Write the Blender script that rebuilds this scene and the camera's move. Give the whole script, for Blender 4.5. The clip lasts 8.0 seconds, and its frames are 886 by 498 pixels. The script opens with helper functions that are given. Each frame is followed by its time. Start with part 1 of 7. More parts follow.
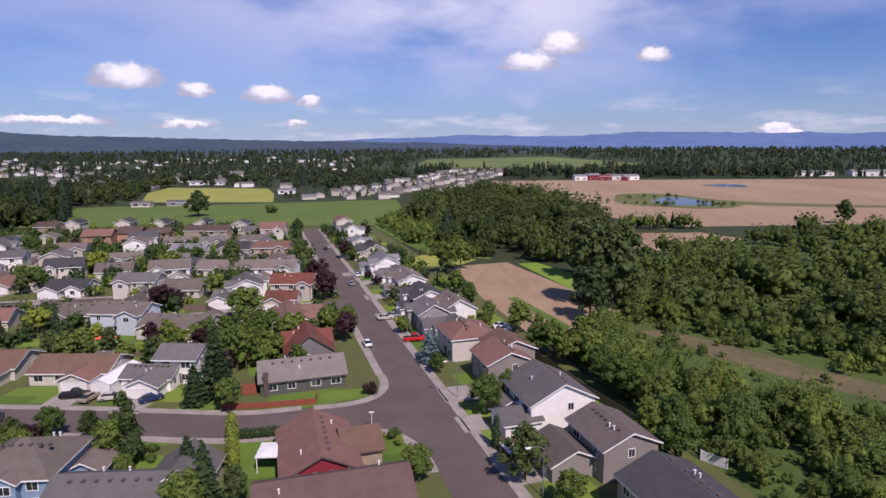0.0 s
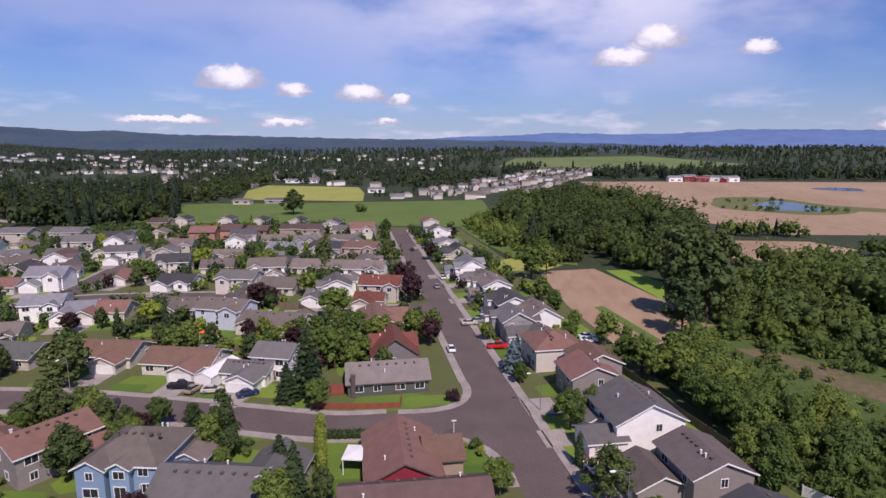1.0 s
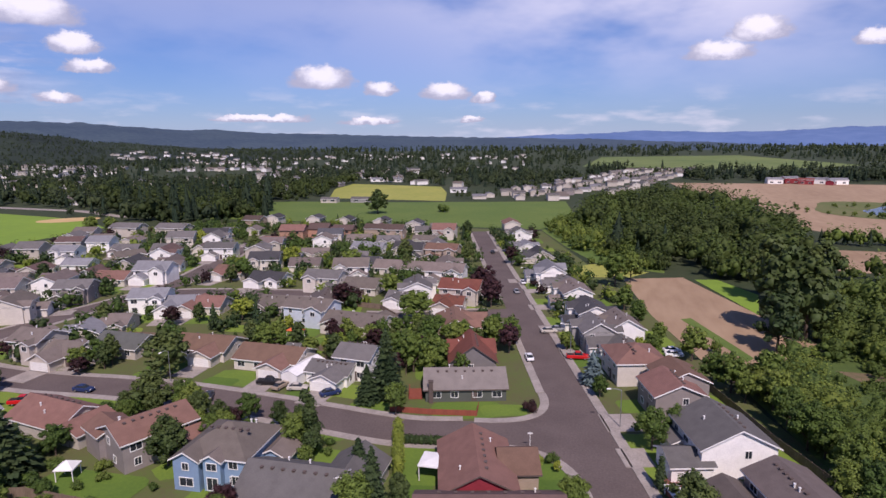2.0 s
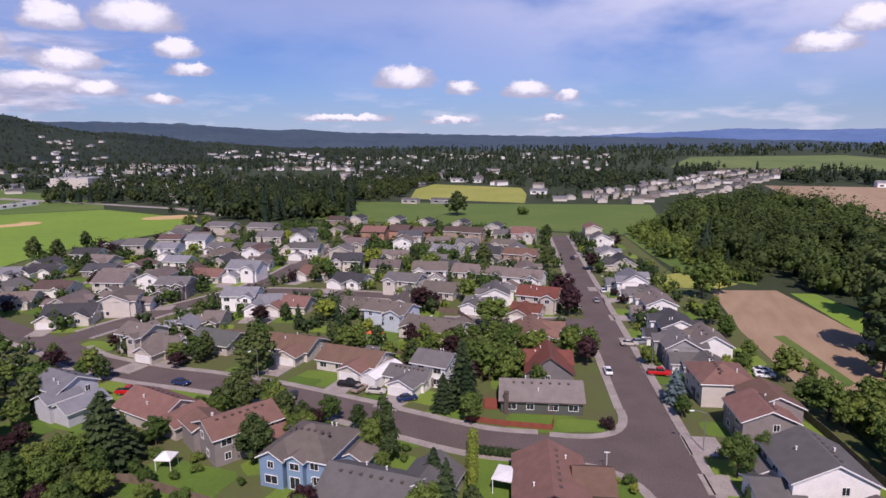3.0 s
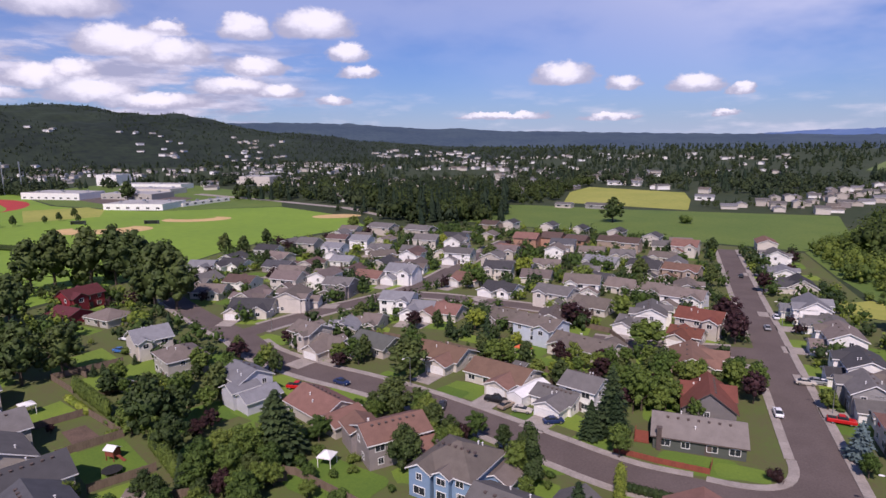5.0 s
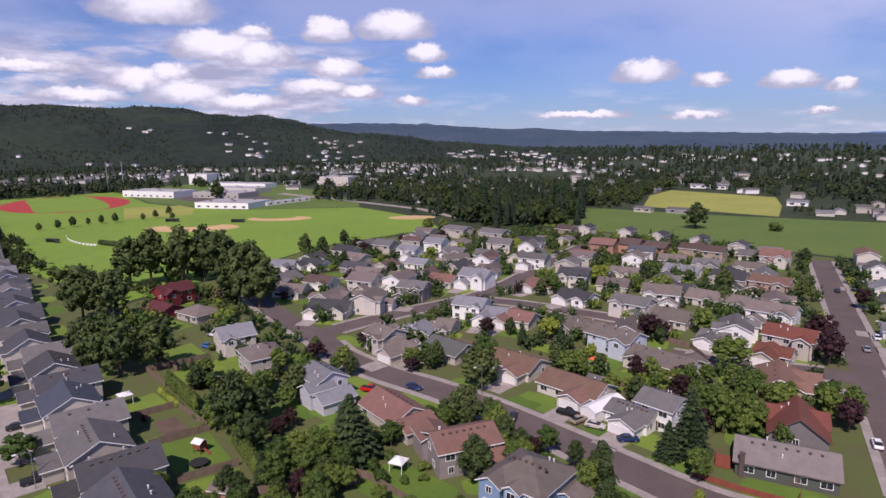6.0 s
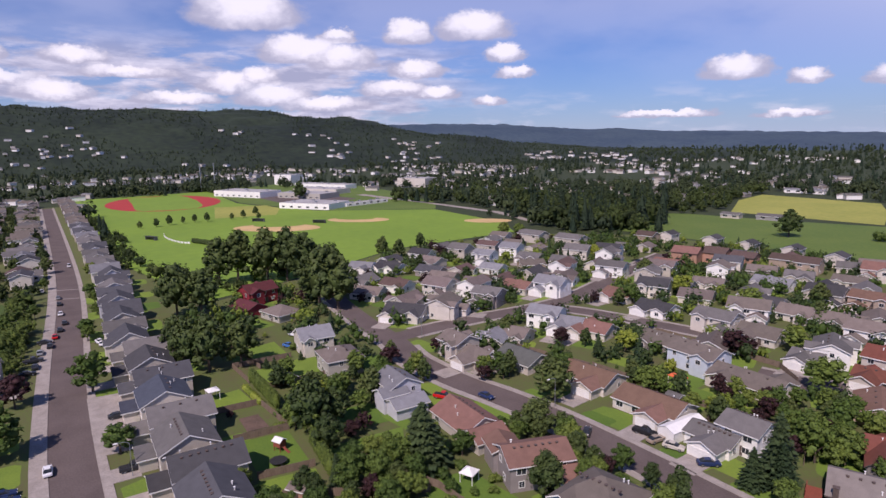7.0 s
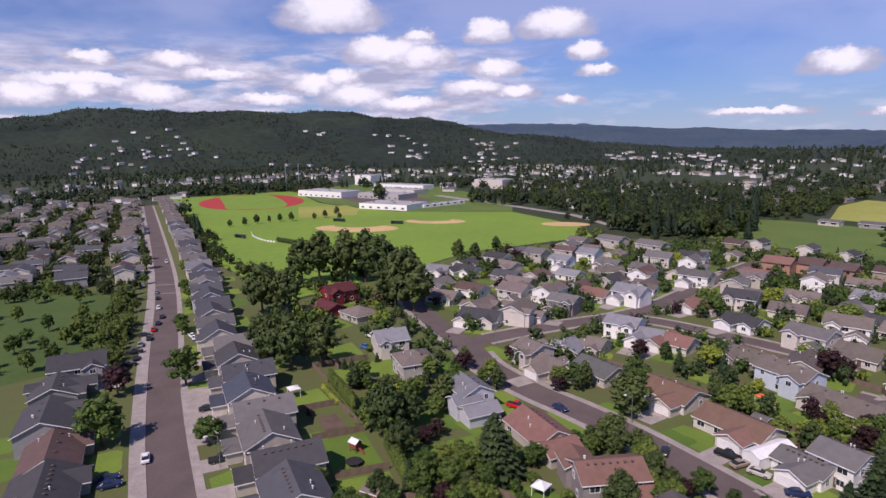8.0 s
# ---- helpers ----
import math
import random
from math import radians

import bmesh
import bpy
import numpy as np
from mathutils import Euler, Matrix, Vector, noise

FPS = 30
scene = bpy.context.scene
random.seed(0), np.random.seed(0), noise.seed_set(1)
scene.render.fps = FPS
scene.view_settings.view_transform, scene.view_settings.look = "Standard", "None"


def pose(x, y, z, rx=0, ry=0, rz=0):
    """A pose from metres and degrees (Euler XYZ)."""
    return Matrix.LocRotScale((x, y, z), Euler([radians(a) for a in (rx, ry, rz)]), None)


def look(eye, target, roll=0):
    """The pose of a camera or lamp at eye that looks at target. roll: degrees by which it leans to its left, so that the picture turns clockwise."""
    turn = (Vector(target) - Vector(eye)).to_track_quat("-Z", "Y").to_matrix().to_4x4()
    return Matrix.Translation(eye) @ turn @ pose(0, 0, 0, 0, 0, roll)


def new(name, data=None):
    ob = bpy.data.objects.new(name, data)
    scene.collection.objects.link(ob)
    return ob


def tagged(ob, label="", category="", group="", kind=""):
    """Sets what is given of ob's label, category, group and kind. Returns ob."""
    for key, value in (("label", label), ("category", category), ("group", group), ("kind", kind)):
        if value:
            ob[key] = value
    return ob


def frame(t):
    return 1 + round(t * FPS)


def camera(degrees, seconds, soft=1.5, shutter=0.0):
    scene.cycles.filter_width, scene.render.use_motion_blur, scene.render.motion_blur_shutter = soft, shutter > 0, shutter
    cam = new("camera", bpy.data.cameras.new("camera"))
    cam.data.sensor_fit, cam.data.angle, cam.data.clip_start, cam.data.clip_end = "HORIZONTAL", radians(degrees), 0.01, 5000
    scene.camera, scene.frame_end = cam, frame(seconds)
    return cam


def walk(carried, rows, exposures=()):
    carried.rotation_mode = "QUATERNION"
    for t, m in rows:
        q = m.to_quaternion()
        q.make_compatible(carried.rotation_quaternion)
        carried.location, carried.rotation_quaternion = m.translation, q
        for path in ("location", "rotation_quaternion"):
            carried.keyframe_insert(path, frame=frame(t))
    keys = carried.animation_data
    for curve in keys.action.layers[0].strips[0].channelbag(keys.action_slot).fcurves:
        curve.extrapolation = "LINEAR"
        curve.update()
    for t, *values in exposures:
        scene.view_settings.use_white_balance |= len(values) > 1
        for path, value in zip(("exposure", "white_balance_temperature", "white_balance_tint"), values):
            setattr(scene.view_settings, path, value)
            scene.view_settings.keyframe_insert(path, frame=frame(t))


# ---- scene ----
cam = camera(72.0, 8.0, soft=1.5)
PATH = [
    (0, (0.000, -0.000, 48.687), (-0.000, 49.240, 40.001), -0.30),
    (0.5, (-0.122, 0.057, 49.805), (-3.437, 49.173, 41.056), -0.31),
    (1, (-0.222, 0.182, 50.928), (-7.152, 48.909, 42.112), -0.31),
    (1.5, (-0.158, 0.366, 51.953), (-10.405, 48.491, 43.063), -0.32),
    (3, (-0.027, 0.140, 55.538), (-19.470, 45.315, 46.527), -0.52),
    (3.5, (-0.153, 0.066, 56.775), (-22.418, 43.914, 47.738), -0.60),
    (4, (-0.269, 0.071, 57.913), (-25.170, 42.472, 48.852), -0.68),
    (4.5, (-0.341, 0.168, 59.079), (-27.860, 40.917, 50.013), -0.74),
    (6, (-0.784, 0.266, 62.430), (-35.312, 35.289, 53.416), -0.83),
    (6.5, (-0.840, 0.311, 63.482), (-37.463, 33.150, 54.521), -0.89),
    (7, (-0.820, 0.358, 64.671), (-39.458, 30.817, 55.764), -0.98),
    (7.5, (-0.724, 0.265, 65.836), (-41.197, 28.254, 56.971), -1.03),
    (8, (-0.678, 0.177, 66.929), (-42.846, 25.551, 58.095), -1.07),
]
walk(cam, [(t, look(eye, target, roll)) for t, eye, target, roll in PATH], exposures=[(0, -0.14, 6200, 29), (8, -0.16, 6200, 29)])

# ---- world and sun ----
SUN_AZ, SUN_EL = radians(154), radians(49)
SUN_DIR = Vector((math.sin(SUN_AZ) * math.cos(SUN_EL), math.cos(SUN_AZ) * math.cos(SUN_EL), math.sin(SUN_EL)))
world = bpy.data.worlds.new("sky")
scene.world = world
world.use_nodes = True
WN, WL = world.node_tree.nodes, world.node_tree.links
WN.clear()


def wmath(op, a, b=0.0, c=0.0, clamp=False):
    n = WN.new("ShaderNodeMath")
    n.operation, n.use_clamp = op, clamp
    for k, v in enumerate((a, b, c)):
        if isinstance(v, (int, float)):
            n.inputs[k].default_value = v
        else:
            WL.new(v, n.inputs[k])
    return n.outputs[0]


def wmix(fac, a, b):
    n = WN.new("ShaderNodeMix")
    n.data_type = "RGBA"
    for k, v in ((0, fac), (6, a), (7, b)):
        if isinstance(v, (float, tuple)):
            n.inputs[k].default_value = v
        else:
            WL.new(v, n.inputs[k])
    return n.outputs[2]


coord = WN.new("ShaderNodeTexCoord")
split = WN.new("ShaderNodeSeparateXYZ")
WL.new(coord.outputs["Generated"], split.inputs[0])
DEG = 180 / math.pi
az_deg = wmath("MULTIPLY", wmath("ARCTAN2", split.outputs[0], split.outputs[1]), DEG)
el_deg = wmath("MULTIPLY", wmath("ARCSINE", split.outputs[2]), DEG)
angles = WN.new("ShaderNodeCombineXYZ")
WL.new(az_deg, angles.inputs[0])
WL.new(el_deg, angles.inputs[1])


def wnoise(sx, sy, scale, detail=6, rough=0.6, shift=0.0, turn=0.0):
    m = WN.new("ShaderNodeMapping")
    m.inputs[1].default_value, m.inputs[3].default_value = (shift, shift, 0), (sx, sy, 1)
    m.inputs[2].default_value = (0, 0, turn)
    WL.new(angles.outputs[0], m.inputs[0])
    n = WN.new("ShaderNodeTexNoise")
    n.inputs["Scale"].default_value, n.inputs["Detail"].default_value, n.inputs["Roughness"].default_value = scale, detail, rough
    WL.new(m.outputs[0], n.inputs[0])
    return n


# billowing edges: the angles are stirred by noise before the puffs are laid out
stir = wnoise(1, 1.5, 0.8, 6, 0.62)
stir_v = WN.new("ShaderNodeVectorMath")
stir_v.operation = "MULTIPLY_ADD"
WL.new(stir.outputs["Color"], stir_v.inputs[0])
stir_v.inputs[1].default_value = (2.4, 1.3, 0)
shifted = WN.new("ShaderNodeVectorMath")
shifted.operation = "SUBTRACT"
WL.new(angles.outputs[0], shifted.inputs[0])
shifted.inputs[1].default_value = (1.2, 0.65, 0)
WL.new(shifted.outputs[0], stir_v.inputs[2])
cover, tops = None, None
stir_split = WN.new("ShaderNodeSeparateXYZ")
WL.new(stir_v.outputs[0], stir_split.inputs[0])
base_el = wmath("ADD", wmath("MULTIPLY", stir_split.outputs[1], 0.35), wmath("MULTIPLY", el_deg, 0.65))


def lump(az, el, wide, high):
    m = WN.new("ShaderNodeMapping")
    m.vector_type = "TEXTURE"
    m.inputs[1].default_value, m.inputs[3].default_value = (az, el, 0), (wide * 1.04, high * 1.2, 1)
    WL.new(stir_v.outputs[0], m.inputs[0])
    g = WN.new("ShaderNodeTexGradient")
    g.gradient_type = "SPHERICAL"
    WL.new(m.outputs[0], g.inputs[0])
    return g.outputs["Fac"]


def puff(az, el, wide, high):
    """One cumulus cloud in the sky with a flat base, by azimuth and elevation in degrees."""
    global cover, tops
    base = wmath("MULTIPLY_ADD", base_el, 1 / (0.4 * high), -(el - 0.62 * high) / (0.4 * high), clamp=True)
    g = wmath("MULTIPLY", lump(az, el, wide, high), base)
    cover = g if cover is None else wmath("MAXIMUM", cover, g)
    g2 = lump(az, el + high * 0.42, wide, high)
    tops = g2 if tops is None else wmath("MAXIMUM", tops, g2)


puff(-26.6, 5.04, 3.41, 1.46)
puff(-21.4, 4.24, 1.87, 0.86)
puff(-15.5, 3.93, 2.86, 1.06)
puff(-11.9, 3.48, 1.54, 0.80)
puff(10.7, 8.20, 2.75, 1.46)
puff(7.8, 6.71, 3.30, 1.13)
puff(18.4, 7.06, 1.76, 0.86)
puff(-30.2, 1.72, 2.20, 0.46)
puff(-22.4, 1.47, 3.30, 0.46)
puff(-13.2, 1.60, 1.37, 0.46)
puff(28.3, 0.88, 2.42, 0.60)
puff(-54.6, 9.04, 2.75, 1.59)
puff(-48.6, 9.35, 4.29, 1.79)
puff(-64.9, 7.49, 3.41, 1.86)
puff(-60.5, 6.89, 3.96, 1.59)
puff(-53.9, 5.91, 3.19, 1.13)
puff(-45.9, 7.18, 2.42, 1.19)
puff(-44.9, 5.62, 2.31, 0.80)
puff(-56.0, 4.35, 4.12, 1.06)
puff(-52.0, 3.93, 2.47, 0.86)
puff(-47.3, 3.23, 1.92, 0.66)
puff(-67.8, 5.28, 2.47, 1.19)
puff(-62.1, 3.03, 5.22, 0.86)
puff(-66.6, 3.68, 4.40, 1.33)
puff(-33.0, 1.73, 4.12, 0.40)
puff(-68.5, 10.47, 5.77, 2.39)
puff(-60.8, 8.83, 2.20, 0.93)
puff(-63.4, 7.42, 4.40, 1.59)
puff(-87.8, 6.74, 2.47, 0.86)
puff(-81.6, 6.66, 3.02, 1.06)
puff(-92.4, 3.64, 3.30, 1.33)
puff(-88.6, 4.14, 1.98, 0.93)
puff(-83.4, 3.91, 3.57, 1.13)
puff(-70.1, 4.64, 3.30, 1.33)
puff(-74.5, 3.58, 4.95, 0.73)
puff(-31.6, 1.67, 4.95, 0.46)
puff(-85.0, 12.6, 9.0, 1.5)
puff(-73.0, 12.9, 7.5, 1.4)
puff(-89.0, 4.9, 8.0, 0.9)
puff(-78.0, 5.6, 5.0, 0.7)
sky = WN.new("ShaderNodeTexSky")
sky.sky_type, sky.sun_disc = "NISHITA", False
sky.sun_elevation, sky.sun_rotation = SUN_EL, SUN_AZ
sky.altitude, sky.air_density, sky.dust_density, sky.ozone_density = 60, 1.0, 0.6, 2.2
ramp = WN.new("ShaderNodeMapRange")
ramp.interpolation_type = "SMOOTHSTEP"
ramp.inputs[1].default_value, ramp.inputs[2].default_value = 0.08, 0.36
WL.new(cover, ramp.inputs[0])
# sunlit tops and grey bases
body = wnoise(1, 1.5, 0.35, 3, 0.5, 7.0)
shade = WN.new("ShaderNodeMapRange")
shade.interpolation_type = "SMOOTHSTEP"
shade.inputs[1].default_value, shade.inputs[2].default_value = 0.22, 0.78
WL.new(wmath("ADD", tops, wmath("MULTIPLY", wmath("SUBTRACT", body.outputs["Fac"], 0.5), 0.5)), shade.inputs[0])
cloud_col = wmix(shade.outputs[0], (5.6, 5.8, 6.9, 1), (12.2, 12.2, 12.2, 1))
# thin high veil
veil = wnoise(0.5, 1.2, 0.09, 5, 0.52, 3.0, 0.5)
veil_r = WN.new("ShaderNodeMapRange")
veil_r.interpolation_type = "SMOOTHSTEP"
veil_r.inputs[1].default_value, veil_r.inputs[2].default_value = 0.33, 0.60
WL.new(veil.outputs["Fac"], veil_r.inputs[0])
rise = WN.new("ShaderNodeMapRange")
rise.inputs[1].default_value, rise.inputs[2].default_value = 2.0, 11.0
WL.new(el_deg, rise.inputs[0])
fade = WN.new("ShaderNodeMapRange")
fade.inputs[1].default_value, fade.inputs[2].default_value = 38.0, 20.0
WL.new(el_deg, fade.inputs[0])
bulge = wmath("POWER", 2.718, wmath("MULTIPLY", wmath("POWER", wmath("DIVIDE", wmath("ADD", az_deg, -3.0), 20.0), 2.0), -1.0))
veil_f = wmath("MULTIPLY", wmath("MULTIPLY", wmath("MULTIPLY", veil_r.outputs[0], rise.outputs[0]), fade.outputs[0]), wmath("ADD", 0.34, wmath("MULTIPLY", bulge, 0.66)))
low = wnoise(0.4, 1.6, 0.4, 4, 0.55, 11.0)
low_r = WN.new("ShaderNodeMapRange")
low_r.interpolation_type = "SMOOTHSTEP"
low_r.inputs[1].default_value, low_r.inputs[2].default_value = 0.5, 0.72
WL.new(low.outputs["Fac"], low_r.inputs[0])
band = WN.new("ShaderNodeMapRange")
band.inputs[1].default_value, band.inputs[2].default_value = 5.0, 1.5
WL.new(el_deg, band.inputs[0])
low_f = wmath("MULTIPLY", wmath("MULTIPLY", low_r.outputs[0], band.outputs[0]), 0.7)
tint = WN.new("ShaderNodeMix")
tint.data_type, tint.blend_type = "RGBA", "MULTIPLY"
tint.inputs[0].default_value = 1.0
WL.new(sky.outputs[0], tint.inputs[6])
tint.inputs[7].default_value = (0.46, 0.70, 1.12, 1)
c0 = wmix(veil_f, tint.outputs[2], (8.6, 9.0, 10.4, 1))
haze = wmath("MULTIPLY", wmath("POWER", 2.718, wmath("MULTIPLY", wmath("MAXIMUM", el_deg, 0.0), -0.36)), 0.58)
c0 = wmix(haze, c0, (7.0, 8.3, 9.8, 1))
c1 = wmix(low_f, c0, (8.4, 8.8, 9.5, 1))
# broken grey bank low in the west
heap = wnoise(0.35, 1.5, 0.3, 6, 0.6, 23.0)
heap_r = WN.new("ShaderNodeMapRange")
heap_r.interpolation_type = "SMOOTHSTEP"
heap_r.inputs[1].default_value, heap_r.inputs[2].default_value = 0.40, 0.54
WL.new(heap.outputs["Fac"], heap_r.inputs[0])
west_w = WN.new("ShaderNodeMapRange")
west_w.interpolation_type = "SMOOTHSTEP"
west_w.inputs[1].default_value, west_w.inputs[2].default_value = -44.0, -58.0
WL.new(az_deg, west_w.inputs[0])
heap_band = WN.new("ShaderNodeMapRange")
heap_band.interpolation_type = "SMOOTHSTEP"
heap_band.inputs[1].default_value, heap_band.inputs[2].default_value = 10.0, 6.0
WL.new(el_deg, heap_band.inputs[0])
heap_f = wmath("MULTIPLY", wmath("MULTIPLY", heap_r.outputs[0], west_w.outputs[0]), wmath("MULTIPLY", heap_band.outputs[0], 0.9))
heap_t = wnoise(0.5, 2.2, 0.45, 5, 0.6, 31.0)
heap_s = WN.new("ShaderNodeMapRange")
heap_s.inputs[1].default_value, heap_s.inputs[2].default_value = 0.38, 0.64
WL.new(heap_t.outputs["Fac"], heap_s.inputs[0])
c1 = wmix(heap_f, c1, wmix(heap_s.outputs[0], (5.0, 5.3, 6.6, 1), (9.6, 9.6, 10.2, 1)))
c2 = wmix(wmath("MULTIPLY", ramp.outputs[0], 0.9), c1, cloud_col)
back = WN.new("ShaderNodeBackground")
back.inputs[1].default_value = 0.09
WL.new(c2, back.inputs[0])
out = WN.new("ShaderNodeOutputWorld")
WL.new(back.outputs[0], out.inputs[0])

sun = new("sun", bpy.data.lights.new("sun", "SUN"))
sun.data.energy, sun.data.angle, sun.data.color = 5.0, radians(0.53), (1.0, 0.905, 0.775)
sun.matrix_world = look(SUN_DIR * 100, (0, 0, 0))

# ---- materials ----
MATS = {}


def mat(name, a, b=None, scale=1.0, rough=0.85, bump=0.0, fine=8.0, metal=0.0, vary=0.0, stretch=(1, 1, 1), wave=0.0, through_light=0.0, spread=0.25, world_space=False, island=0.0):
    """A surface of two colours mixed by coarse and fine noise, with relief; vary, island: brightness changes from object to object, from leaf to leaf."""
    if name in MATS:
        return MATS[name]
    m = bpy.data.materials.new(name)
    m.use_nodes = True
    N, L = m.node_tree.nodes, m.node_tree.links
    bsdf = N["Principled BSDF"]
    b = b or tuple(c * 0.7 for c in a)
    tc = N.new("ShaderNodeTexCoord")
    mp = N.new("ShaderNodeMapping")
    mp.inputs[3].default_value = stretch
    if world_space:
        geo = N.new("ShaderNodeNewGeometry")
        L.new(geo.outputs["Position"], mp.inputs[0])
    else:
        L.new(tc.outputs["Object"], mp.inputs[0])
    n1, n2 = N.new("ShaderNodeTexNoise"), N.new("ShaderNodeTexNoise")
    n1.inputs["Scale"].default_value, n1.inputs["Detail"].default_value = scale, 4
    n2.inputs["Scale"].default_value, n2.inputs["Detail"].default_value = scale * fine, 3
    for n in (n1, n2):
        L.new(mp.outputs[0], n.inputs[0])
    mean = N.new("ShaderNodeMath")
    mean.operation = "ADD"
    L.new(n1.outputs[0], mean.inputs[0])
    L.new(n2.outputs[0], mean.inputs[1])
    rg = N.new("ShaderNodeMapRange")
    rg.inputs[1].default_value, rg.inputs[2].default_value = 1 - spread, 1 + spread
    L.new(mean.outputs[0], rg.inputs[0])
    mix = N.new("ShaderNodeMix")
    mix.data_type = "RGBA"
    L.new(rg.outputs[0], mix.inputs[0])
    mix.inputs[6].default_value, mix.inputs[7].default_value = (*a, 1), (*b, 1)
    col = mix.outputs[2]
    if vary:
        info = N.new("ShaderNodeObjectInfo")
        hsv = N.new("ShaderNodeHueSaturation")
        vr = N.new("ShaderNodeMapRange")
        vr.inputs[3].default_value, vr.inputs[4].default_value = 1 - vary, 1 + vary
        L.new(info.outputs["Random"], vr.inputs[0])
        L.new(vr.outputs[0], hsv.inputs["Value"])
        hr = N.new("ShaderNodeMapRange")
        hr.inputs[3].default_value, hr.inputs[4].default_value = 0.5 + vary * 0.06, 0.5 - vary * 0.06
        L.new(info.outputs["Random"], hr.inputs[0])
        L.new(hr.outputs[0], hsv.inputs["Hue"])
        L.new(col, hsv.inputs["Color"])
        col = hsv.outputs[0]
    if island:
        leafy = N.new("ShaderNodeNewGeometry")
        ir = N.new("ShaderNodeMapRange")
        ir.inputs[3].default_value, ir.inputs[4].default_value = 1 - island, 1 + island
        L.new(leafy.outputs["Random Per Island"], ir.inputs[0])
        ih = N.new("ShaderNodeHueSaturation")
        L.new(ir.outputs[0], ih.inputs["Value"])
        L.new(col, ih.inputs["Color"])
        col = ih.outputs[0]
    L.new(col, bsdf.inputs["Base Color"])
    bsdf.inputs["Roughness"].default_value, bsdf.inputs["Metallic"].default_value = rough, metal
    bsdf.inputs["Specular IOR Level"].default_value = 0.3
    height = n2.outputs[0]
    if wave:
        wv = N.new("ShaderNodeTexWave")
        wv.bands_direction, wv.wave_profile = "Z", "SAW"
        wv.inputs["Scale"].default_value, wv.inputs["Distortion"].default_value = wave, 0.3
        L.new(tc.outputs["Object"], wv.inputs[0])
        height = wv.outputs[1]
    if bump:
        bp = N.new("ShaderNodeBump")
        bp.inputs["Strength"].default_value, bp.inputs["Distance"].default_value = bump, 0.05
        L.new(height, bp.inputs["Height"])
        L.new(bp.outputs[0], bsdf.inputs["Normal"])
    if through_light:
        tr = N.new("ShaderNodeBsdfTranslucent")
        L.new(col, tr.inputs[0])
        ms = N.new("ShaderNodeMixShader")
        ms.inputs[0].default_value = through_light
        L.new(bsdf.outputs[0], ms.inputs[1])
        L.new(tr.outputs[0], ms.inputs[2])
        L.new(ms.outputs[0], N["Material Output"].inputs[0])
    MATS[name] = m
    return m


ROOFS = dict(clay_grey=(.25, .222, .195), roof_red=(.25, .085, .062), roof_brown=(.265, .158, .113), roof_grey=(.19, .178, .17), roof_green=(.15, .155, .14),
             roof_tan=(.235, .195, .168), roof_rust=(.265, .15, .113), roof_pale=(.27, .27, .285), roof_dark=(.085, .083, .087), roof_slate=(.105, .105, .115),
             roof_navy=(.08, .09, .12), roof_umber=(.15, .10, .085), roof_maroon=(.13, .035, .035), roof_taupe=(.205, .165, .15))
WALLS = dict(moss=(.10, .11, .095), slate=(.2, .185, .18), tan=(.4, .31, .24), white=(.84, .82, .78), cream=(.62, .57, .5), beige=(.5, .45, .39), taupe=(.28, .245, .23),
             lilac=(.52, .52, .56), stone=(.42, .4, .35), sky=(.55, .6, .66), grey2=(.3, .29, .28), salmon=(.42, .24, .17), barn=(.25, .03, .04), blue=(.23, .34, .48))
ROOF_WORDS = dict(clay_grey="grey-beige", roof_red="red", roof_brown="brown", roof_grey="grey", roof_green="grey-green", roof_tan="tan", roof_rust="rust-brown", roof_pale="pale grey",
                  roof_dark="charcoal", roof_slate="slate-grey", roof_navy="blue-black", roof_umber="dark brown", roof_maroon="maroon", roof_taupe="taupe")
WALL_WORDS = dict(moss="dark moss-green", slate="grey", tan="tan", white="white", cream="cream", beige="beige", taupe="taupe", lilac="pale grey-blue", stone="stone-coloured",
                  sky="pale blue", grey2="mid-grey", salmon="salmon", barn="barn-red", blue="bright blue")


def roof_mat(k):
    c = tuple(v * 0.78 for v in ROOFS[k])
    return mat(k, c, tuple(v * 0.72 for v in c), 0.6, 0.9, 0.35, 14, vary=0.2, wave=2.2, spread=0.3)


def wall_mat(k):
    c = WALLS[k]
    return mat("siding_" + k, c, tuple(v * 0.86 for v in c), 0.7, 0.75, 0.3, 6, vary=0.06, wave=2.6)


asphalt = mat("asphalt", (.135, .106, .096), (.096, .075, .068), 0.12, 0.92, 0.15, 22, world_space=True)
concrete = mat("concrete", (.36, .32, .285), (.25, .22, .195), 0.35, 0.9, 0.1, 10, world_space=True)
earth = mat("bark_soil", (.15, .10, .075), (.085, .06, .045), 0.4, 0.95, 0.4, 9, world_space=True)
lawn = mat("lawn", (.15, .225, .028), (.09, .155, .024), 0.14, 0.95, 0.5, 14, world_space=True, spread=0.45, vary=0.3)
turf = mat("turf", (.185, .29, .032), (.14, .235, .03), 0.018, 0.95, 0.2, 9, world_space=True, spread=0.35)
meadow = mat("meadow", (.078, .135, .026), (.125, .175, .034), 0.03, 0.95, 0.3, 14, world_space=True, spread=0.35)
hay = mat("dry_meadow", (.34, .33, .075), (.23, .26, .05), 0.02, 0.95, 0.3, 10, world_space=True, spread=0.35)
plough = mat("ploughed_soil", (.375, .268, .168), (.275, .185, .112), 0.02, 0.95, 0.3, 12, world_space=True, spread=0.3, stretch=(1, 0.25, 1))
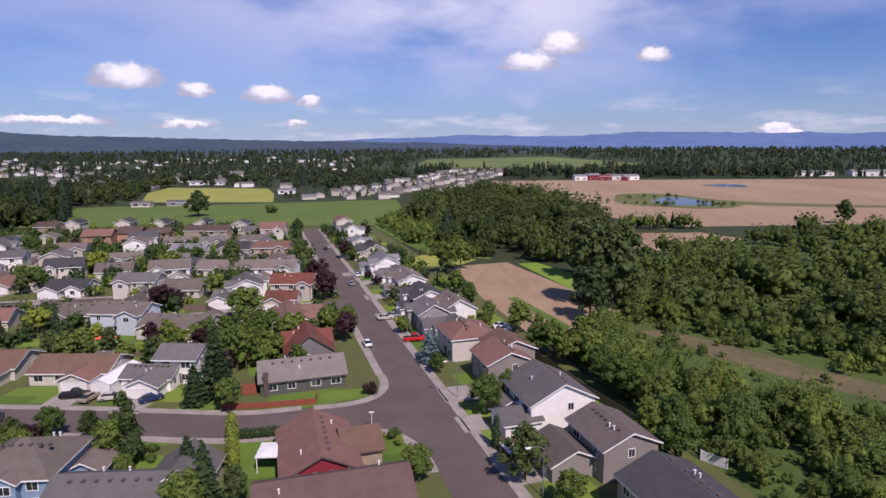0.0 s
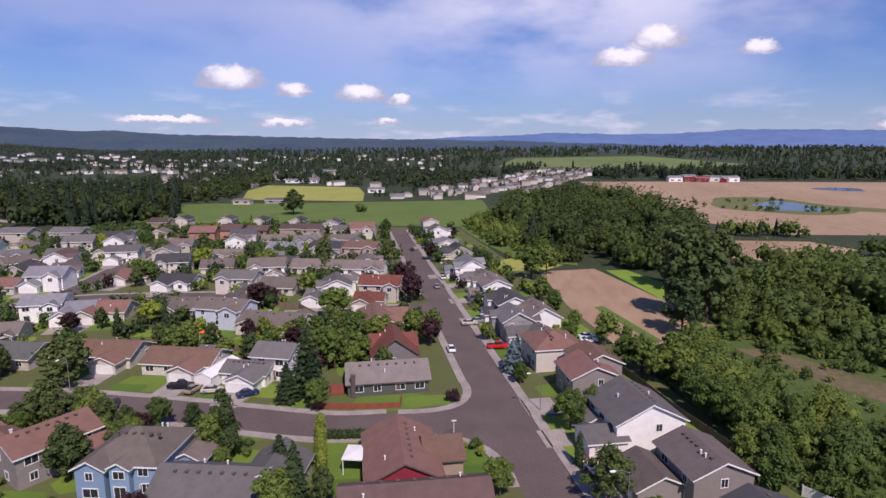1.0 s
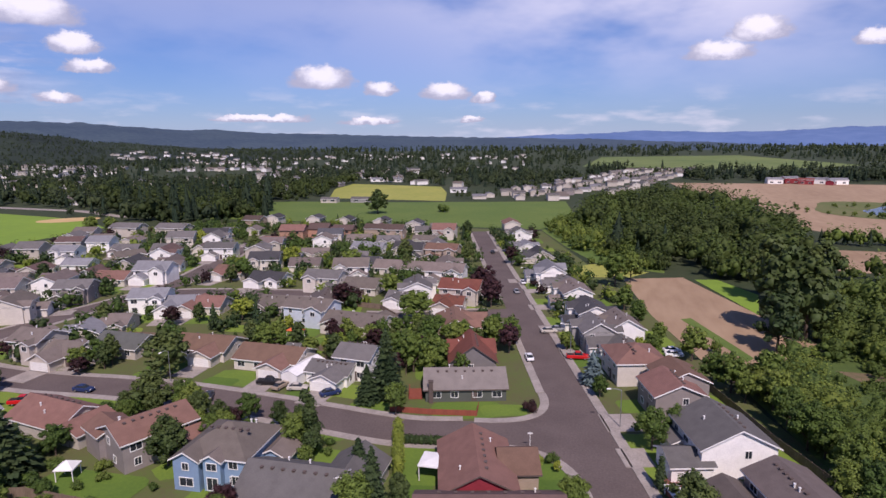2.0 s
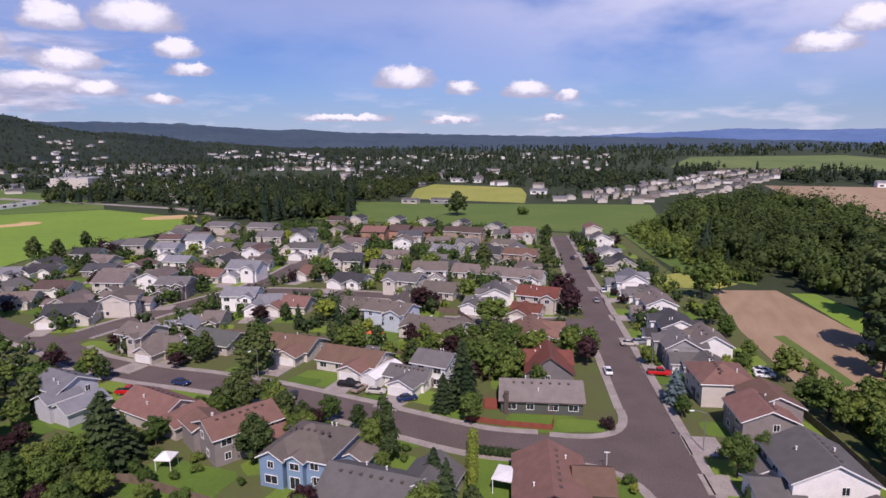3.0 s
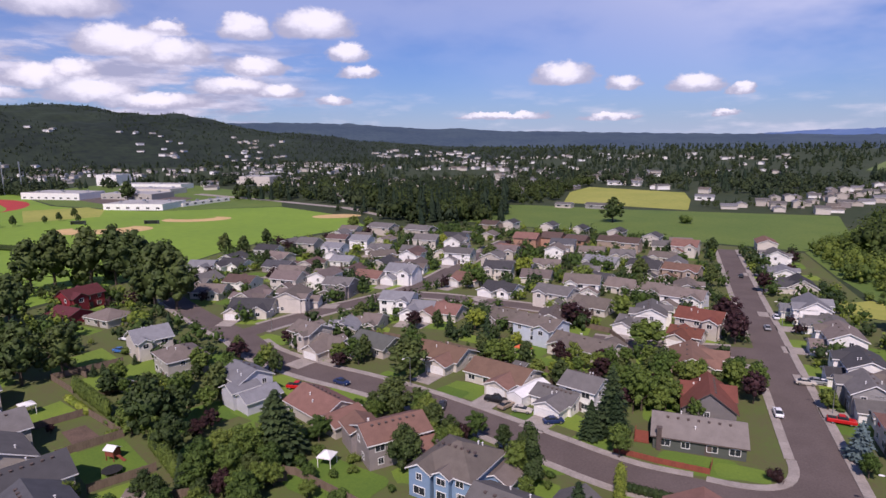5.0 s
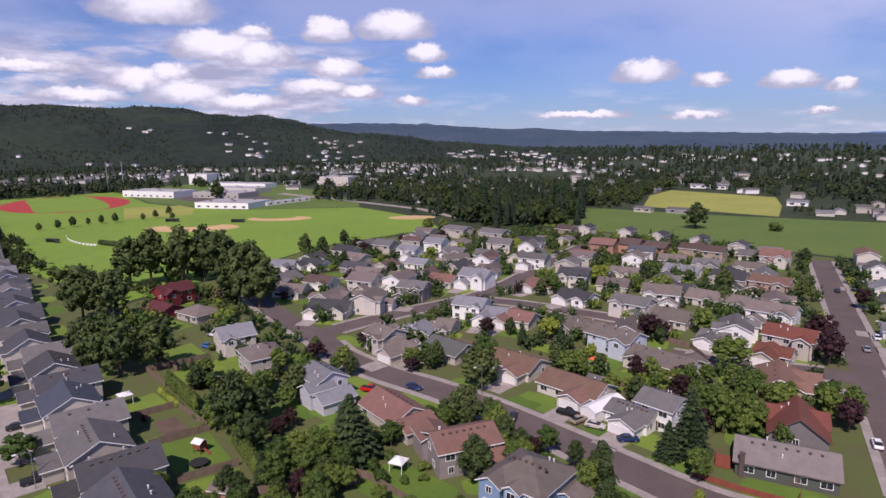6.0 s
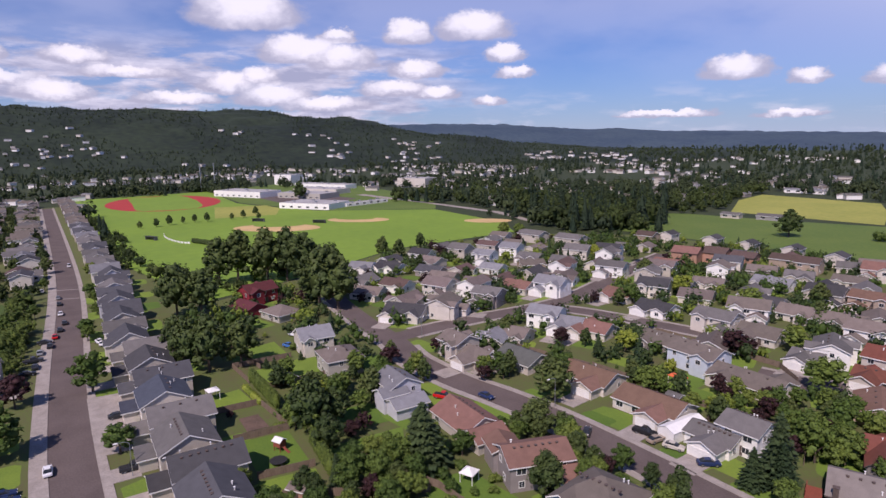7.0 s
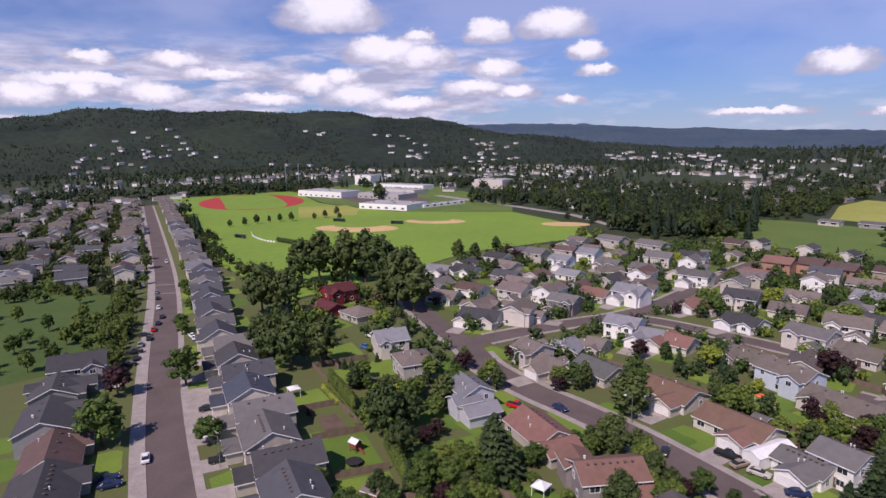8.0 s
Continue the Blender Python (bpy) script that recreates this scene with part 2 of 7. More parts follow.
rough_ground = mat("rough_ground", (.022, .04, .014), (.05, .06, .026), 0.02, 0.95, 0.5, 9, world_space=True, spread=0.4)
infield = mat("infield_dirt", (.58, .41, .19), (.47, .32, .15), 0.06, 0.95, 0.1, 9, world_space=True)
track_red = mat("running_track", (.42, .05, .045), (.34, .04, .035), 0.08, 0.9, 0.05, 9, world_space=True)
white_paint = mat("white_paint", (.78, .77, .74), (.68, .67, .64), 1.0, 0.6, 0.05, 6)
dark_trim = mat("brown_trim", (.12, .09, .08), (.08, .06, .05), 1.0, 0.7, 0.05, 6)
fence_red = mat("fence_red", (.27, .075, .045), (.19, .055, .035), 0.9, 0.85, 0.2, 7, stretch=(4, 4, 0.6))
fence_wood = mat("fence_wood", (.20, .15, .11), (.13, .095, .07), 0.9, 0.85, 0.2, 7, stretch=(4, 4, 0.6))
bark = mat("bark", (.11, .085, .065), (.06, .045, .035), 2.0, 0.95, 0.5, 5, stretch=(1, 1, 0.2))
pale_bark = mat("pale_bark", (.5, .48, .44), (.25, .23, .2), 2.0, 0.9, 0.3, 5)
metal_grey = mat("galvanised", (.45, .46, .47), (.36, .37, .38), 2.0, 0.45, 0.02, 6, metal=0.8)
glass = mat("window_glass", (.02, .024, .03), (.035, .04, .048), 0.6, 0.08, 0.0, 3)
tyre_mat = mat("tyre", (.018, .018, .019), (.03, .03, .03), 3.0, 0.9)
water_mat = mat("pond_water", (.07, .08, .085), (.09, .10, .105), 0.02, 0.16, 0.03, 30, world_space=True)
flat_roof = mat("flat_roof", (.40, .39, .38), (.30, .29, .285), 0.05, 0.9, 0.1, 12, world_space=True)
# forest green and clearings, darkened in the colour for cloud shadow
shaded_hill_mat = mat("forest_hill_shaded", (.008, .015, .012), (.03, .045, .024), 0.004, 0.95, 0.9, 14, world_space=True, spread=0.3)
# ridge and range: distance haze is mixed into these blue base colours
hazed_ridge_mat = mat("far_ridge_hazed", (.034, .058, .092), (.058, .088, .112), 0.004, 0.95, 0.6, 12, world_space=True)
hazed_range_mat = mat("far_range_hazed", (.085, .15, .30), (.12, .19, .35), 0.002, 0.95, 0.0, 6, world_space=True)
snow_mat = mat("snow", (.8, .8, .83), (.7, .7, .75), 0.003, 0.8, 0.0, 6, world_space=True)
LEAVES = dict(
    b=mat("leaf_green", (.102, .152, .025), (.060, .100, .020), 0.35, 0.7, 0, 5, vary=0.35, through_light=0.2, island=0.28),
    d=mat("leaf_dark", (0.063, 0.090, 0.021), (.032, .060, .018), 0.35, 0.7, 0, 5, vary=0.3, through_light=0.15, island=0.28),
    c=mat("needle_green", (0.039, 0.064, 0.020), (.020, .040, .016), 0.4, 0.75, 0, 5, vary=0.3, through_light=0.1, island=0.25),
    p=mat("leaf_purple", (.044, .017, .018), (.024, .011, .012), 0.35, 0.7, 0, 5, vary=0.2, through_light=0.15, island=0.25),
    y=mat("leaf_lime", (.22, .27, .034), (.14, .185, .027), 0.35, 0.7, 0, 5, vary=0.2, through_light=0.2, island=0.2),
    u=mat("needle_blue", (.12, .17, .17), (.07, .105, .11), 0.4, 0.75, 0, 5, through_light=0.1, island=0.2),
)
LEAVES["r"] = LEAVES["p"]
LEAVES["s"], LEAVES["w"], LEAVES["a"] = LEAVES["b"], LEAVES["d"], LEAVES["c"]


# ---- mesh helpers ----
def mesh_of(name, verts, faces, *materials, indices=None):
    me = bpy.data.meshes.new(name)
    me.from_pydata([tuple(v) for v in verts], [], [tuple(f) for f in faces])
    for m in materials:
        me.materials.append(m)
    if indices is not None:
        me.polygons.foreach_set("material_index", indices)
    me.update()
    return me


def part_of(name, me, parent, label="", m=None):
    ob = new(name, me)
    ob.parent = parent
    if m is not None:
        ob.matrix_basis = m
    if label:
        ob["label"] = label
    return ob


BOX_F = [(0, 3, 2, 1), (4, 5, 6, 7), (0, 1, 5, 4), (1, 2, 6, 5), (2, 3, 7, 6), (3, 0, 4, 7)]


def box(x0, x1, y0, y1, z0, z1):
    return [(x0, y0, z0), (x1, y0, z0), (x1, y1, z0), (x0, y1, z0), (x0, y0, z1), (x1, y0, z1), (x1, y1, z1), (x0, y1, z1)], list(BOX_F)


def join(*pieces):
    V, F = [], []
    for v, f in pieces:
        n = len(V)
        V += v
        F += [tuple(i + n for i in q) for q in f]
    return V, F


def slab(corners, thick):
    """A sloping board: four top corners and a thickness downwards."""
    top = [Vector(c) for c in corners]
    v = [tuple(c - Vector((0, 0, thick))) for c in top] + [tuple(c) for c in top]
    return v, list(BOX_F)


def offset(line, d):
    """A polyline moved sideways by d (to its left)."""
    res = []
    for i, p in enumerate(line):
        a, b = Vector(line[max(i - 1, 0)]), Vector(line[min(i + 1, len(line) - 1)])
        t = (b - a).normalized()
        res.append((p[0] - t.y * d, p[1] + t.x * d))
    return res


def smooth(points, steps=6):
    """A Catmull-Rom line through a few plan points."""
    P = [Vector(p) for p in points]
    P = [2 * P[0] - P[1]] + P + [2 * P[-1] - P[-2]]
    res = []
    for i in range(1, len(P) - 2):
        for k in range(steps):
            t = k / steps
            a, b, c, d = P[i - 1:i + 3]
            q = 0.5 * (2 * b + (c - a) * t + (2 * a - 5 * b + 4 * c - d) * t * t + (3 * b - a - 3 * c + d) * t ** 3)
            res.append((q.x, q.y))
    res.append(tuple(P[-2]))
    return res


def ribbon(line, d0, d1, z0, z1):
    """A strip along a line between two side offsets, with a top at z1 and sides down to z0."""
    a, b = offset(line, d0), offset(line, d1)
    V, F = [], []
    for p, q in zip(a, b):
        V += [(*p, z0), (*q, z0), (*p, z1), (*q, z1)]
    for i in range(len(line) - 1):
        k = i * 4
        F += [(k + 2, k + 6, k + 7, k + 3), (k, k + 4, k + 6, k + 2), (k + 1, k + 3, k + 7, k + 5)]
    F += [(0, 2, 3, 1), (k + 4, k + 5, k + 7, k + 6)]
    return V, F


def sheet(name, points, z, material, label, category="field", kind="structure"):
    ob = new(name, mesh_of(name, [(x, y, z) for x, y in points], [tuple(range(len(points)))], material))
    return tagged(ob, label, category, kind=kind)


def oval(cx, cy, rx, ry, turn=0, n=28, wob=0.0, start=0.0, sweep=math.tau):
    res = []
    for k in range(n):
        a = start + sweep * k / n
        r = 1 + wob * math.sin(3 * a + cx) + wob * 0.6 * math.sin(5 * a + cy)
        x, y = rx * r * math.cos(a), ry * r * math.sin(a)
        res.append((cx + x * math.cos(turn) - y * math.sin(turn), cy + x * math.sin(turn) + y * math.cos(turn)))
    return res


def plot(cx, cy, rx, ry, turn=0, n=20):
    """A rounded rectangle with slightly uneven edges."""
    res = []
    for k in range(n):
        a = math.tau * k / n
        c, s = math.cos(a), math.sin(a)
        x = rx * math.copysign(abs(c) ** 0.42, c) * (1 + 0.04 * math.sin(7 * a + cx))
        y = ry * math.copysign(abs(s) ** 0.42, s) * (1 + 0.05 * math.sin(5 * a + cy))
        res.append((cx + x * math.cos(turn) - y * math.sin(turn), cy + x * math.sin(turn) + y * math.cos(turn)))
    return res


# ---- ground and roads ----
def ground():
    V, F = [], []
    rings = [0, 30, 60, 100, 160, 240, 350, 500, 750, 1100, 1700, 2600, 4000, 6000]
    n = 72
    V.append((0, 0, 0))
    for r in rings[1:]:
        V += [(r * math.cos(math.tau * k / n), r * math.sin(math.tau * k / n), 0) for k in range(n)]
    for k in range(n):
        F.append((0, 1 + k, 1 + (k + 1) % n))
    for i in range(len(rings) - 2):
        for k in range(n):
            a, b = 1 + i * n, 1 + (i + 1) * n
            F.append((a + k, b + k, b + (k + 1) % n, a + (k + 1) % n))
    tagged(new("ground", mesh_of("ground", V, F, rough_ground)), "dark rough green ground reaching to the horizon", "ground", kind="structure")


ground()
main_line = [(5.8 - 0.306 * (y - 77), y) for y in range(-140, 345, 12)]
side_line = smooth([(-4, 103.6), (-20, 102.4), (-35, 99.2), (-51, 100), (-65, 101.3), (-88, 102.4), (-105, 101.6), (-122, 99.8), (-142, 100.2), (-160, 105), (-180, 108), (-205, 113), (-226, 118)])
loop_line = smooth([(-163, 105), (-163, 122), (-161, 145), (-157, 170), (-158, 192), (-166, 225), (-176, 262), (-184, 300)])
inner_line = smooth([(-157, 171), (-142, 178), (-120, 183), (-97, 187), (-80, 190)])
court_line = smooth([(-27, 181), (-40, 176), (-58, 168), (-72, 165)])
west_line = smooth([(-40, 1), (-80, 6.5), (-120, 10), (-152, 12.8), (-202, 18.6), (-311, 32.5), (-450, 45), (-750, 69)])
ROADS = [(main_line, 4.3), (side_line, 4.4), (loop_line, 4.2), (inner_line, 3.8), (court_line, 4.6), (west_line, 4.3)]


def far_from_roads(x, y, gap):
    for line, half in ROADS:
        for i in range(len(line) - 1):
            ax, ay = line[i]
            bx, by = line[i + 1]
            dx, dy = bx - ax, by - ay
            t = max(0, min(1, ((x - ax) * dx + (y - ay) * dy) / (dx * dx + dy * dy)))
            if math.hypot(ax + t * dx - x, ay + t * dy - y) < half + gap:
                return False
    return True


def inside(poly, x, y):
    c = False
    for i in range(len(poly)):
        (x0, y0), (x1, y1) = poly[i], poly[i - 1]
        if (y0 > y) != (y1 > y) and x < (x1 - x0) * (y - y0) / (y1 - y0) + x0:
            c = not c
    return c


def road(name, line, half, z, label):
    tagged(new(name, mesh_of(name, *ribbon(line, half, -half, 0.0, z), asphalt)), label, "road", kind="structure")


road("road_main", main_line, 4.3, 0.040, "worn grey-brown asphalt street running straight between the houses")
road("road_side", side_line, 4.4, 0.044, "curving grey-brown asphalt side street")
road("road_loop", loop_line, 4.2, 0.048, "grey asphalt street between house rows")
road("road_inner", inner_line, 3.8, 0.052, "grey asphalt street between house rows")
road("road_court", court_line, 4.6, 0.056, "short grey asphalt court off the street")
road("road_west", west_line, 4.3, 0.040, "long straight grey-brown asphalt street")
# rounded corners where the side street meets the main one


def corner(name, p0, c, p1, z):
    """The asphalt between two kerbs and the round corner that joins them."""
    arc = [((1 - t) ** 2 * p0[0] + 2 * t * (1 - t) * c[0] + t * t * p1[0], (1 - t) ** 2 * p0[1] + 2 * t * (1 - t) * c[1] + t * t * p1[1]) for t in [k / 10 for k in range(11)]]
    pts = [c] + arc
    tagged(new(name, mesh_of(name, [(x, y, z) for x, y in pts], [tuple(range(len(pts)))], asphalt)), "rounded asphalt street corner", "road", kind="structure")
    return arc


arc_nw = corner("road_corner_nw", (-24.0, 105.6), (-7.0, 107.8), (-12.4, 122.5), 0.060)
arc_sw = corner("road_corner_sw", (-16.0, 98.6), (-4.2, 99.2), (-0.8, 84.0), 0.064)


def kerbed(name, line, d, side, width=1.5, z=0.14):
    """A kerb and the pavement behind it along a line at the distance d."""
    s = side
    kerb = ribbon(offset(line, s * d), s * 0.0, s * 0.28, 0.0, z + 0.02)
    tagged(new("kerb_" + name, mesh_of("kerb", *kerb, concrete)), "pale concrete kerb along the street", "kerb", kind="structure")
    walkway = ribbon(offset(line, s * d), s * 0.28, s * (0.28 + width), 0.0, z)
    tagged(new("pavement_" + name, mesh_of("pavement", *walkway, concrete)), "pale concrete pavement beside the street", "pavement", kind="structure")


def cut(line, test):
    return [p for p in line if test(p)]


kerbed("main_east", main_line, 4.3, -1, 1.6)
kerbed("main_west_south", cut(main_line, lambda p: p[1] < 84), 4.3, 1, 1.5)
kerbed("main_west_north", cut(main_line, lambda p: p[1] > 186), 4.3, 1, 1.5)
kerbed("main_west_middle", cut(main_line, lambda p: 121 < p[1] < 173), 4.3, 1, 1.5)
kerbed("corner_nw", arc_nw, 0.0, 1, 1.5)
kerbed("corner_sw", arc_sw, 0.0, -1, 1.5)
kerbed("side_north", cut(side_line, lambda p: -156 < p[0] < -23), 4.4, -1, 1.5)
kerbed("side_south", cut(side_line, lambda p: p[0] < -15), 4.4, 1, 1.5)
kerbed("loop_east", cut(loop_line, lambda p: 112 < p[1] < 170), 4.2, -1, 1.3)
kerbed("loop_west", cut(loop_line, lambda p: p[1] > 114), 4.2, 1, 1.3)
kerbed("loop_east_north", cut(loop_line, lambda p: p[1] > 184), 4.2, -1, 1.3)
kerbed("inner_south", cut(inner_line, lambda p: p[0] > -150), 3.8, -1, 1.2)
kerbed("inner_north", cut(inner_line, lambda p: p[0] > -150), 3.8, 1, 1.2)
kerbed("west_north", west_line, 4.3, -1, 1.6)
kerbed("west_south", west_line, 4.3, 1, 3.0)
kerbed("court_south", cut(court_line, lambda p: p[0] < -34), 4.6, 1, 1.2)
kerbed("court_north", cut(court_line, lambda p: p[0] < -34), 4.6, -1, 1.2)

# gardens: one sheet of lawn under the houses
HOOD = [(55, 40), (40, 92), (24, 140), (8, 205), (-10, 260), (-40, 350), (-90, 352), (-228, 352), (-290, 300), (-300, 200), (-270, 130), (-250, 75), (-360, 66), (-760, 96), (-760, 40), (-760, -160), (-330, -60), (-240, -40), (-60, -60), (60, -60)]
sheet("garden_ground", HOOD, 0.02, mat("garden_ground", (.088, .135, .026), (.105, .088, .046), 0.13, 0.95, 0.5, 10, world_space=True, spread=0.42), "garden ground of grass and bark between the houses", "ground")
sheet("sports_field", [(-835, 98), (-640, 87), (-360, 65), (-254, 75), (-272, 132), (-302, 200), (-300, 300), (-345, 330), (-450, 345), (-520, 262), (-600, 240), (-650, 232), (-840, 262)], 0.05, turf, "wide mown green school sports field")
sheet("meadow_field", [(-300, 352), (-230, 356), (-40, 356), (-25, 420), (-40, 520), (-190, 480), (-270, 470), (-330, 420)], 0.05, meadow, "green meadow behind the last house row")
sheet("hay_field", [(-250, 505), (-140, 502), (-160, 580), (-186, 652), (-300, 672), (-290, 600)], 0.07, hay, "yellow dry meadow", "field")
sheet("plough_field", [(78, 500), (60, 760), (240, 770), (700, 760), (900, 560), (700, 430), (420, 390), (262, 352), (140, 345), (100, 400)], 0.05, plough, "wide ploughed brown field")
sheet("plough_field_small", [(98, 322), (138, 322), (150, 300), (122, 272), (86, 268)], 0.05, plough, "small ploughed brown field among trees")
sheet("plough_field_near", [(4, 236), (26, 244), (40, 205), (52, 172), (44, 158), (30, 144), (22, 150), (12, 188)], 0.05, plough, "narrow ploughed brown field behind the gardens")
sheet("green_strip", [(30, 241), (38, 243), (48, 222), (43, 196)], 0.09, turf, "strip of bright green crop", "crop")
sheet("green_strip_low", [(20, 186), (23, 188), (34, 156), (32, 153)], 0.09, meadow, "strip of green crop beside ploughed soil", "crop")
sheet("far_green_field", [(-60, 1150), (-40, 1700), (330, 1900), (430, 1260), (220, 1080)], 0.3, mat("far_crop", (.16, .2, .06), (.1, .15, .04), 0.004, 0.95, 0, 6, world_space=True), "far pale green farmland", "field")
bank_grass = mat("bank_grass", (.085, .125, .03), (.16, .15, .06), 0.03, 0.95, 0.3, 9, world_space=True, spread=0.35)
sheet("pond_strip", [(205, 470), (250, 452), (310, 438), (380, 432), (384, 446), (316, 456), (262, 474), (215, 510)], 0.08, bank_grass, "grassy strip running on from a pond", "grass")
sheet("pond_bank", oval(186, 500, 44, 66, 0.1, wob=0.08), 0.10, bank_grass, "grassy bank round a pond", "grass")
sheet("pond", oval(192, 490, 22, 36, -0.15, wob=0.12), 0.16, water_mat, "blue-grey farm pond", "pond")
sheet("pond_far", oval(307, 660, 22, 22, 0, wob=0.1), 0.16, water_mat, "far blue-grey farm pond", "pond")
sheet("yellow_verge", [(-8, 262), (14, 250), (6, 238), (-10, 236), (-18, 250)], 0.06, hay, "dry yellow grass behind gardens", "grass")
sheet("dirt_track", [(50, 152), (58, 152), (72, 137), (80, 125), (92, 112), (130, 80), (124, 74), (84, 106), (72, 119), (62, 131)], 0.06, mat("track_dirt", (.17, .125, .07), (.09, .095, .035), 0.09, 0.95, 0.3, 8, world_space=True), "overgrown dirt track along the wood", "track")
sheet("ball_diamond", oval(-440, 186, 34, 20, 0.75), 0.09, infield, "tan dirt ball diamond", "infield")
sheet("ball_diamond_far", oval(-436, 255, 26, 15, 0.75), 0.09, infield, "tan dirt ball diamond", "infield")
sheet("ball_diamond_east", oval(-356, 326, 19, 12, 0.75), 0.09, infield, "tan dirt ball diamond", "infield")
sheet("ball_grass", oval(-454, 194, 20, 12, 0.95), 0.12, turf, "grass inside a ball diamond", "grass")
sheet("ball_grass", oval(-446, 258, 17, 9, 0.75), 0.12, turf, "grass inside a ball diamond", "grass")
sheet("track_oval", oval(-722, 176, 96, 58, -0.15), 0.10, track_red, "red running track", "running track")
sheet("dry_grass", [(-626, 200), (-606, 246), (-566, 244), (-520, 220), (-533, 170)], 0.09, hay, "dry yellow grass beside the running track", "grass")
sheet("track_infield", plot(-722, 176, 90, 33, -0.15), 0.16, turf, "green grass inside the running track", "grass")
sheet("car_park", [(-690, 272), (-600, 266), (-560, 290), (-600, 350), (-720, 340)], 0.08, asphalt, "grey school car park", "car park")


# ---- house ----
HOUSES = []
WIN_CACHE = {}


def window_mesh(w, h):
    """Frame and pane of a window, facing -y, with the outside wall at y = 0."""
    key = (w, h)
    if key not in WIN_CACHE:
        t = 0.11
        fr = join(box(-w / 2 - t, w / 2 + t, -0.07, 0.03, -t, 0), box(-w / 2 - t, w / 2 + t, -0.07, 0.03, h, h + t), box(-w / 2 - t, -w / 2, -0.07, 0.03, 0, h),
                  box(w / 2, w / 2 + t, -0.07, 0.03, 0, h), box(-0.03, 0.03, -0.05, 0.03, 0, h))
        WIN_CACHE[key] = (mesh_of("window", *fr, white_paint), mesh_of("pane", *box(-w / 2, w / 2, -0.025, 0.02, 0, h), glass))
    return WIN_CACHE[key]


def add_window(parent, x, y, z, turn, w=1.4, h=1.2):
    fr, pn = window_mesh(w, h)
    ob = part_of("window", fr, parent, m=pose(x, y, z, 0, 0, turn))
    part_of("pane", pn, ob, "dark reflecting glass")


def gable_wall(w, d, h, pitch, hip=False):
    """Walls with gable tops; the ridge runs along x."""
    a, b, r = w / 2, d / 2, h + d / 2 * pitch
    V = [(-a, -b, 0), (a, -b, 0), (a, b, 0), (-a, b, 0), (-a, -b, h), (a, -b, h), (a, b, h), (-a, b, h)]
    F = [(0, 1, 5, 4), (2, 3, 7, 6)]
    if hip:
        F += [(1, 2, 6, 5), (3, 0, 4, 7)]
    else:
        V += [(-a, 0, r), (a, 0, r)]
        F += [(1, 2, 6, 9, 5), (3, 0, 4, 8, 7)]
    return V, F


def roof_mesh(w, d, h, pitch, hip=False, over=0.5, t=0.26):
    """A roof as one solid; its edges are the fascia boards (second material)."""
    a, b = w / 2 + over, d / 2 + over
    e, r = h - over * pitch + t, h + d / 2 * pitch + t
    if hip:
        k = max(a - b, 0.4)
        V = [(-a, -b, e), (a, -b, e), (a, b, e), (-a, b, e), (-k, 0, r), (k, 0, r), (-a, -b, e - t), (a, -b, e - t), (a, b, e - t), (-a, b, e - t)]
        F = [(0, 1, 5, 4), (1, 2, 5), (2, 3, 4, 5), (3, 0, 4), (6, 7, 1, 0), (7, 8, 2, 1), (8, 9, 3, 2), (9, 6, 0, 3), (9, 8, 7, 6)]
        return V, F, [0, 0, 0, 0, 1, 1, 1, 1, 1]
    V = []
    for x in (-a, a):
        V += [(x, -b, e), (x, 0, r), (x, b, e), (x, b, e - t), (x, 0, r - t), (x, -b, e - t)]
    F = [(0, 6, 7, 1), (1, 7, 8, 2), (2, 8, 9, 3), (3, 9, 10, 4), (4, 10, 11, 5), (5, 11, 6, 0), (0, 1, 4, 5), (1, 2, 3, 4), (6, 11, 10, 7), (7, 10, 9, 8)]
    return V, F, [0, 0, 1, 1, 1, 1, 1, 1, 1, 1]


def block(parent, cx, cy, turn, w, d, h, pitch, roof, wall, hip=False, trim=None, label=""):
    """Walls, roof and fascia of one gabled or hipped volume."""
    m = pose(cx, cy, 0, 0, 0, turn)
    part_of("wall", mesh_of("wall", *gable_wall(w, d, h, pitch, hip), wall_mat(wall)), parent, m=m)
    V, F, I = roof_mesh(w, d, h, pitch, hip)
    return part_of("roof", mesh_of("roof", V, F, roof_mat(roof), trim or white_paint, indices=I), parent, m=m)


def vents(rf, w, d, h, pitch, rng, n):
    """A row of small roof vents on one slope near the ridge."""
    s = rng.choice((-1, 1))
    y = s * 0.11 * d
    for k in range(n):
        part_of("roof_vent", VENT, rf, m=pose(((k + 0.5) / n - 0.5) * w * 0.8, y, h + (d / 2 - abs(y)) * pitch + 0.26))


VENT = mesh_of("roof_vent", *join(box(-0.2, 0.2, -0.2, 0.2, -0.15, 0.18), box(-0.26, 0.26, -0.26, 0.26, 0.18, 0.23)), dark_trim)
PIPE = mesh_of("flue", *join(box(-0.09, 0.09, -0.09, 0.09, -0.2, 0.6), box(-0.15, 0.15, -0.15, 0.15, 0.6, 0.7)), white_paint)


def garage_door_mesh(w):
    P = [box(-w / 2, w / 2, -0.05, 0.02, 0.5 * k + 0.02, 0.5 * k + 0.48) for k in range(4)]
    P += [box(-w / 2 - 0.12, -w / 2, -0.08, 0.02, 0, 2.15), box(w / 2, w / 2 + 0.12, -0.08, 0.02, 0, 2.15), box(-w / 2 - 0.12, w / 2 + 0.12, -0.08, 0.02, 2.03, 2.17)]
    return mesh_of("garage_door", *join(*P), white_paint)


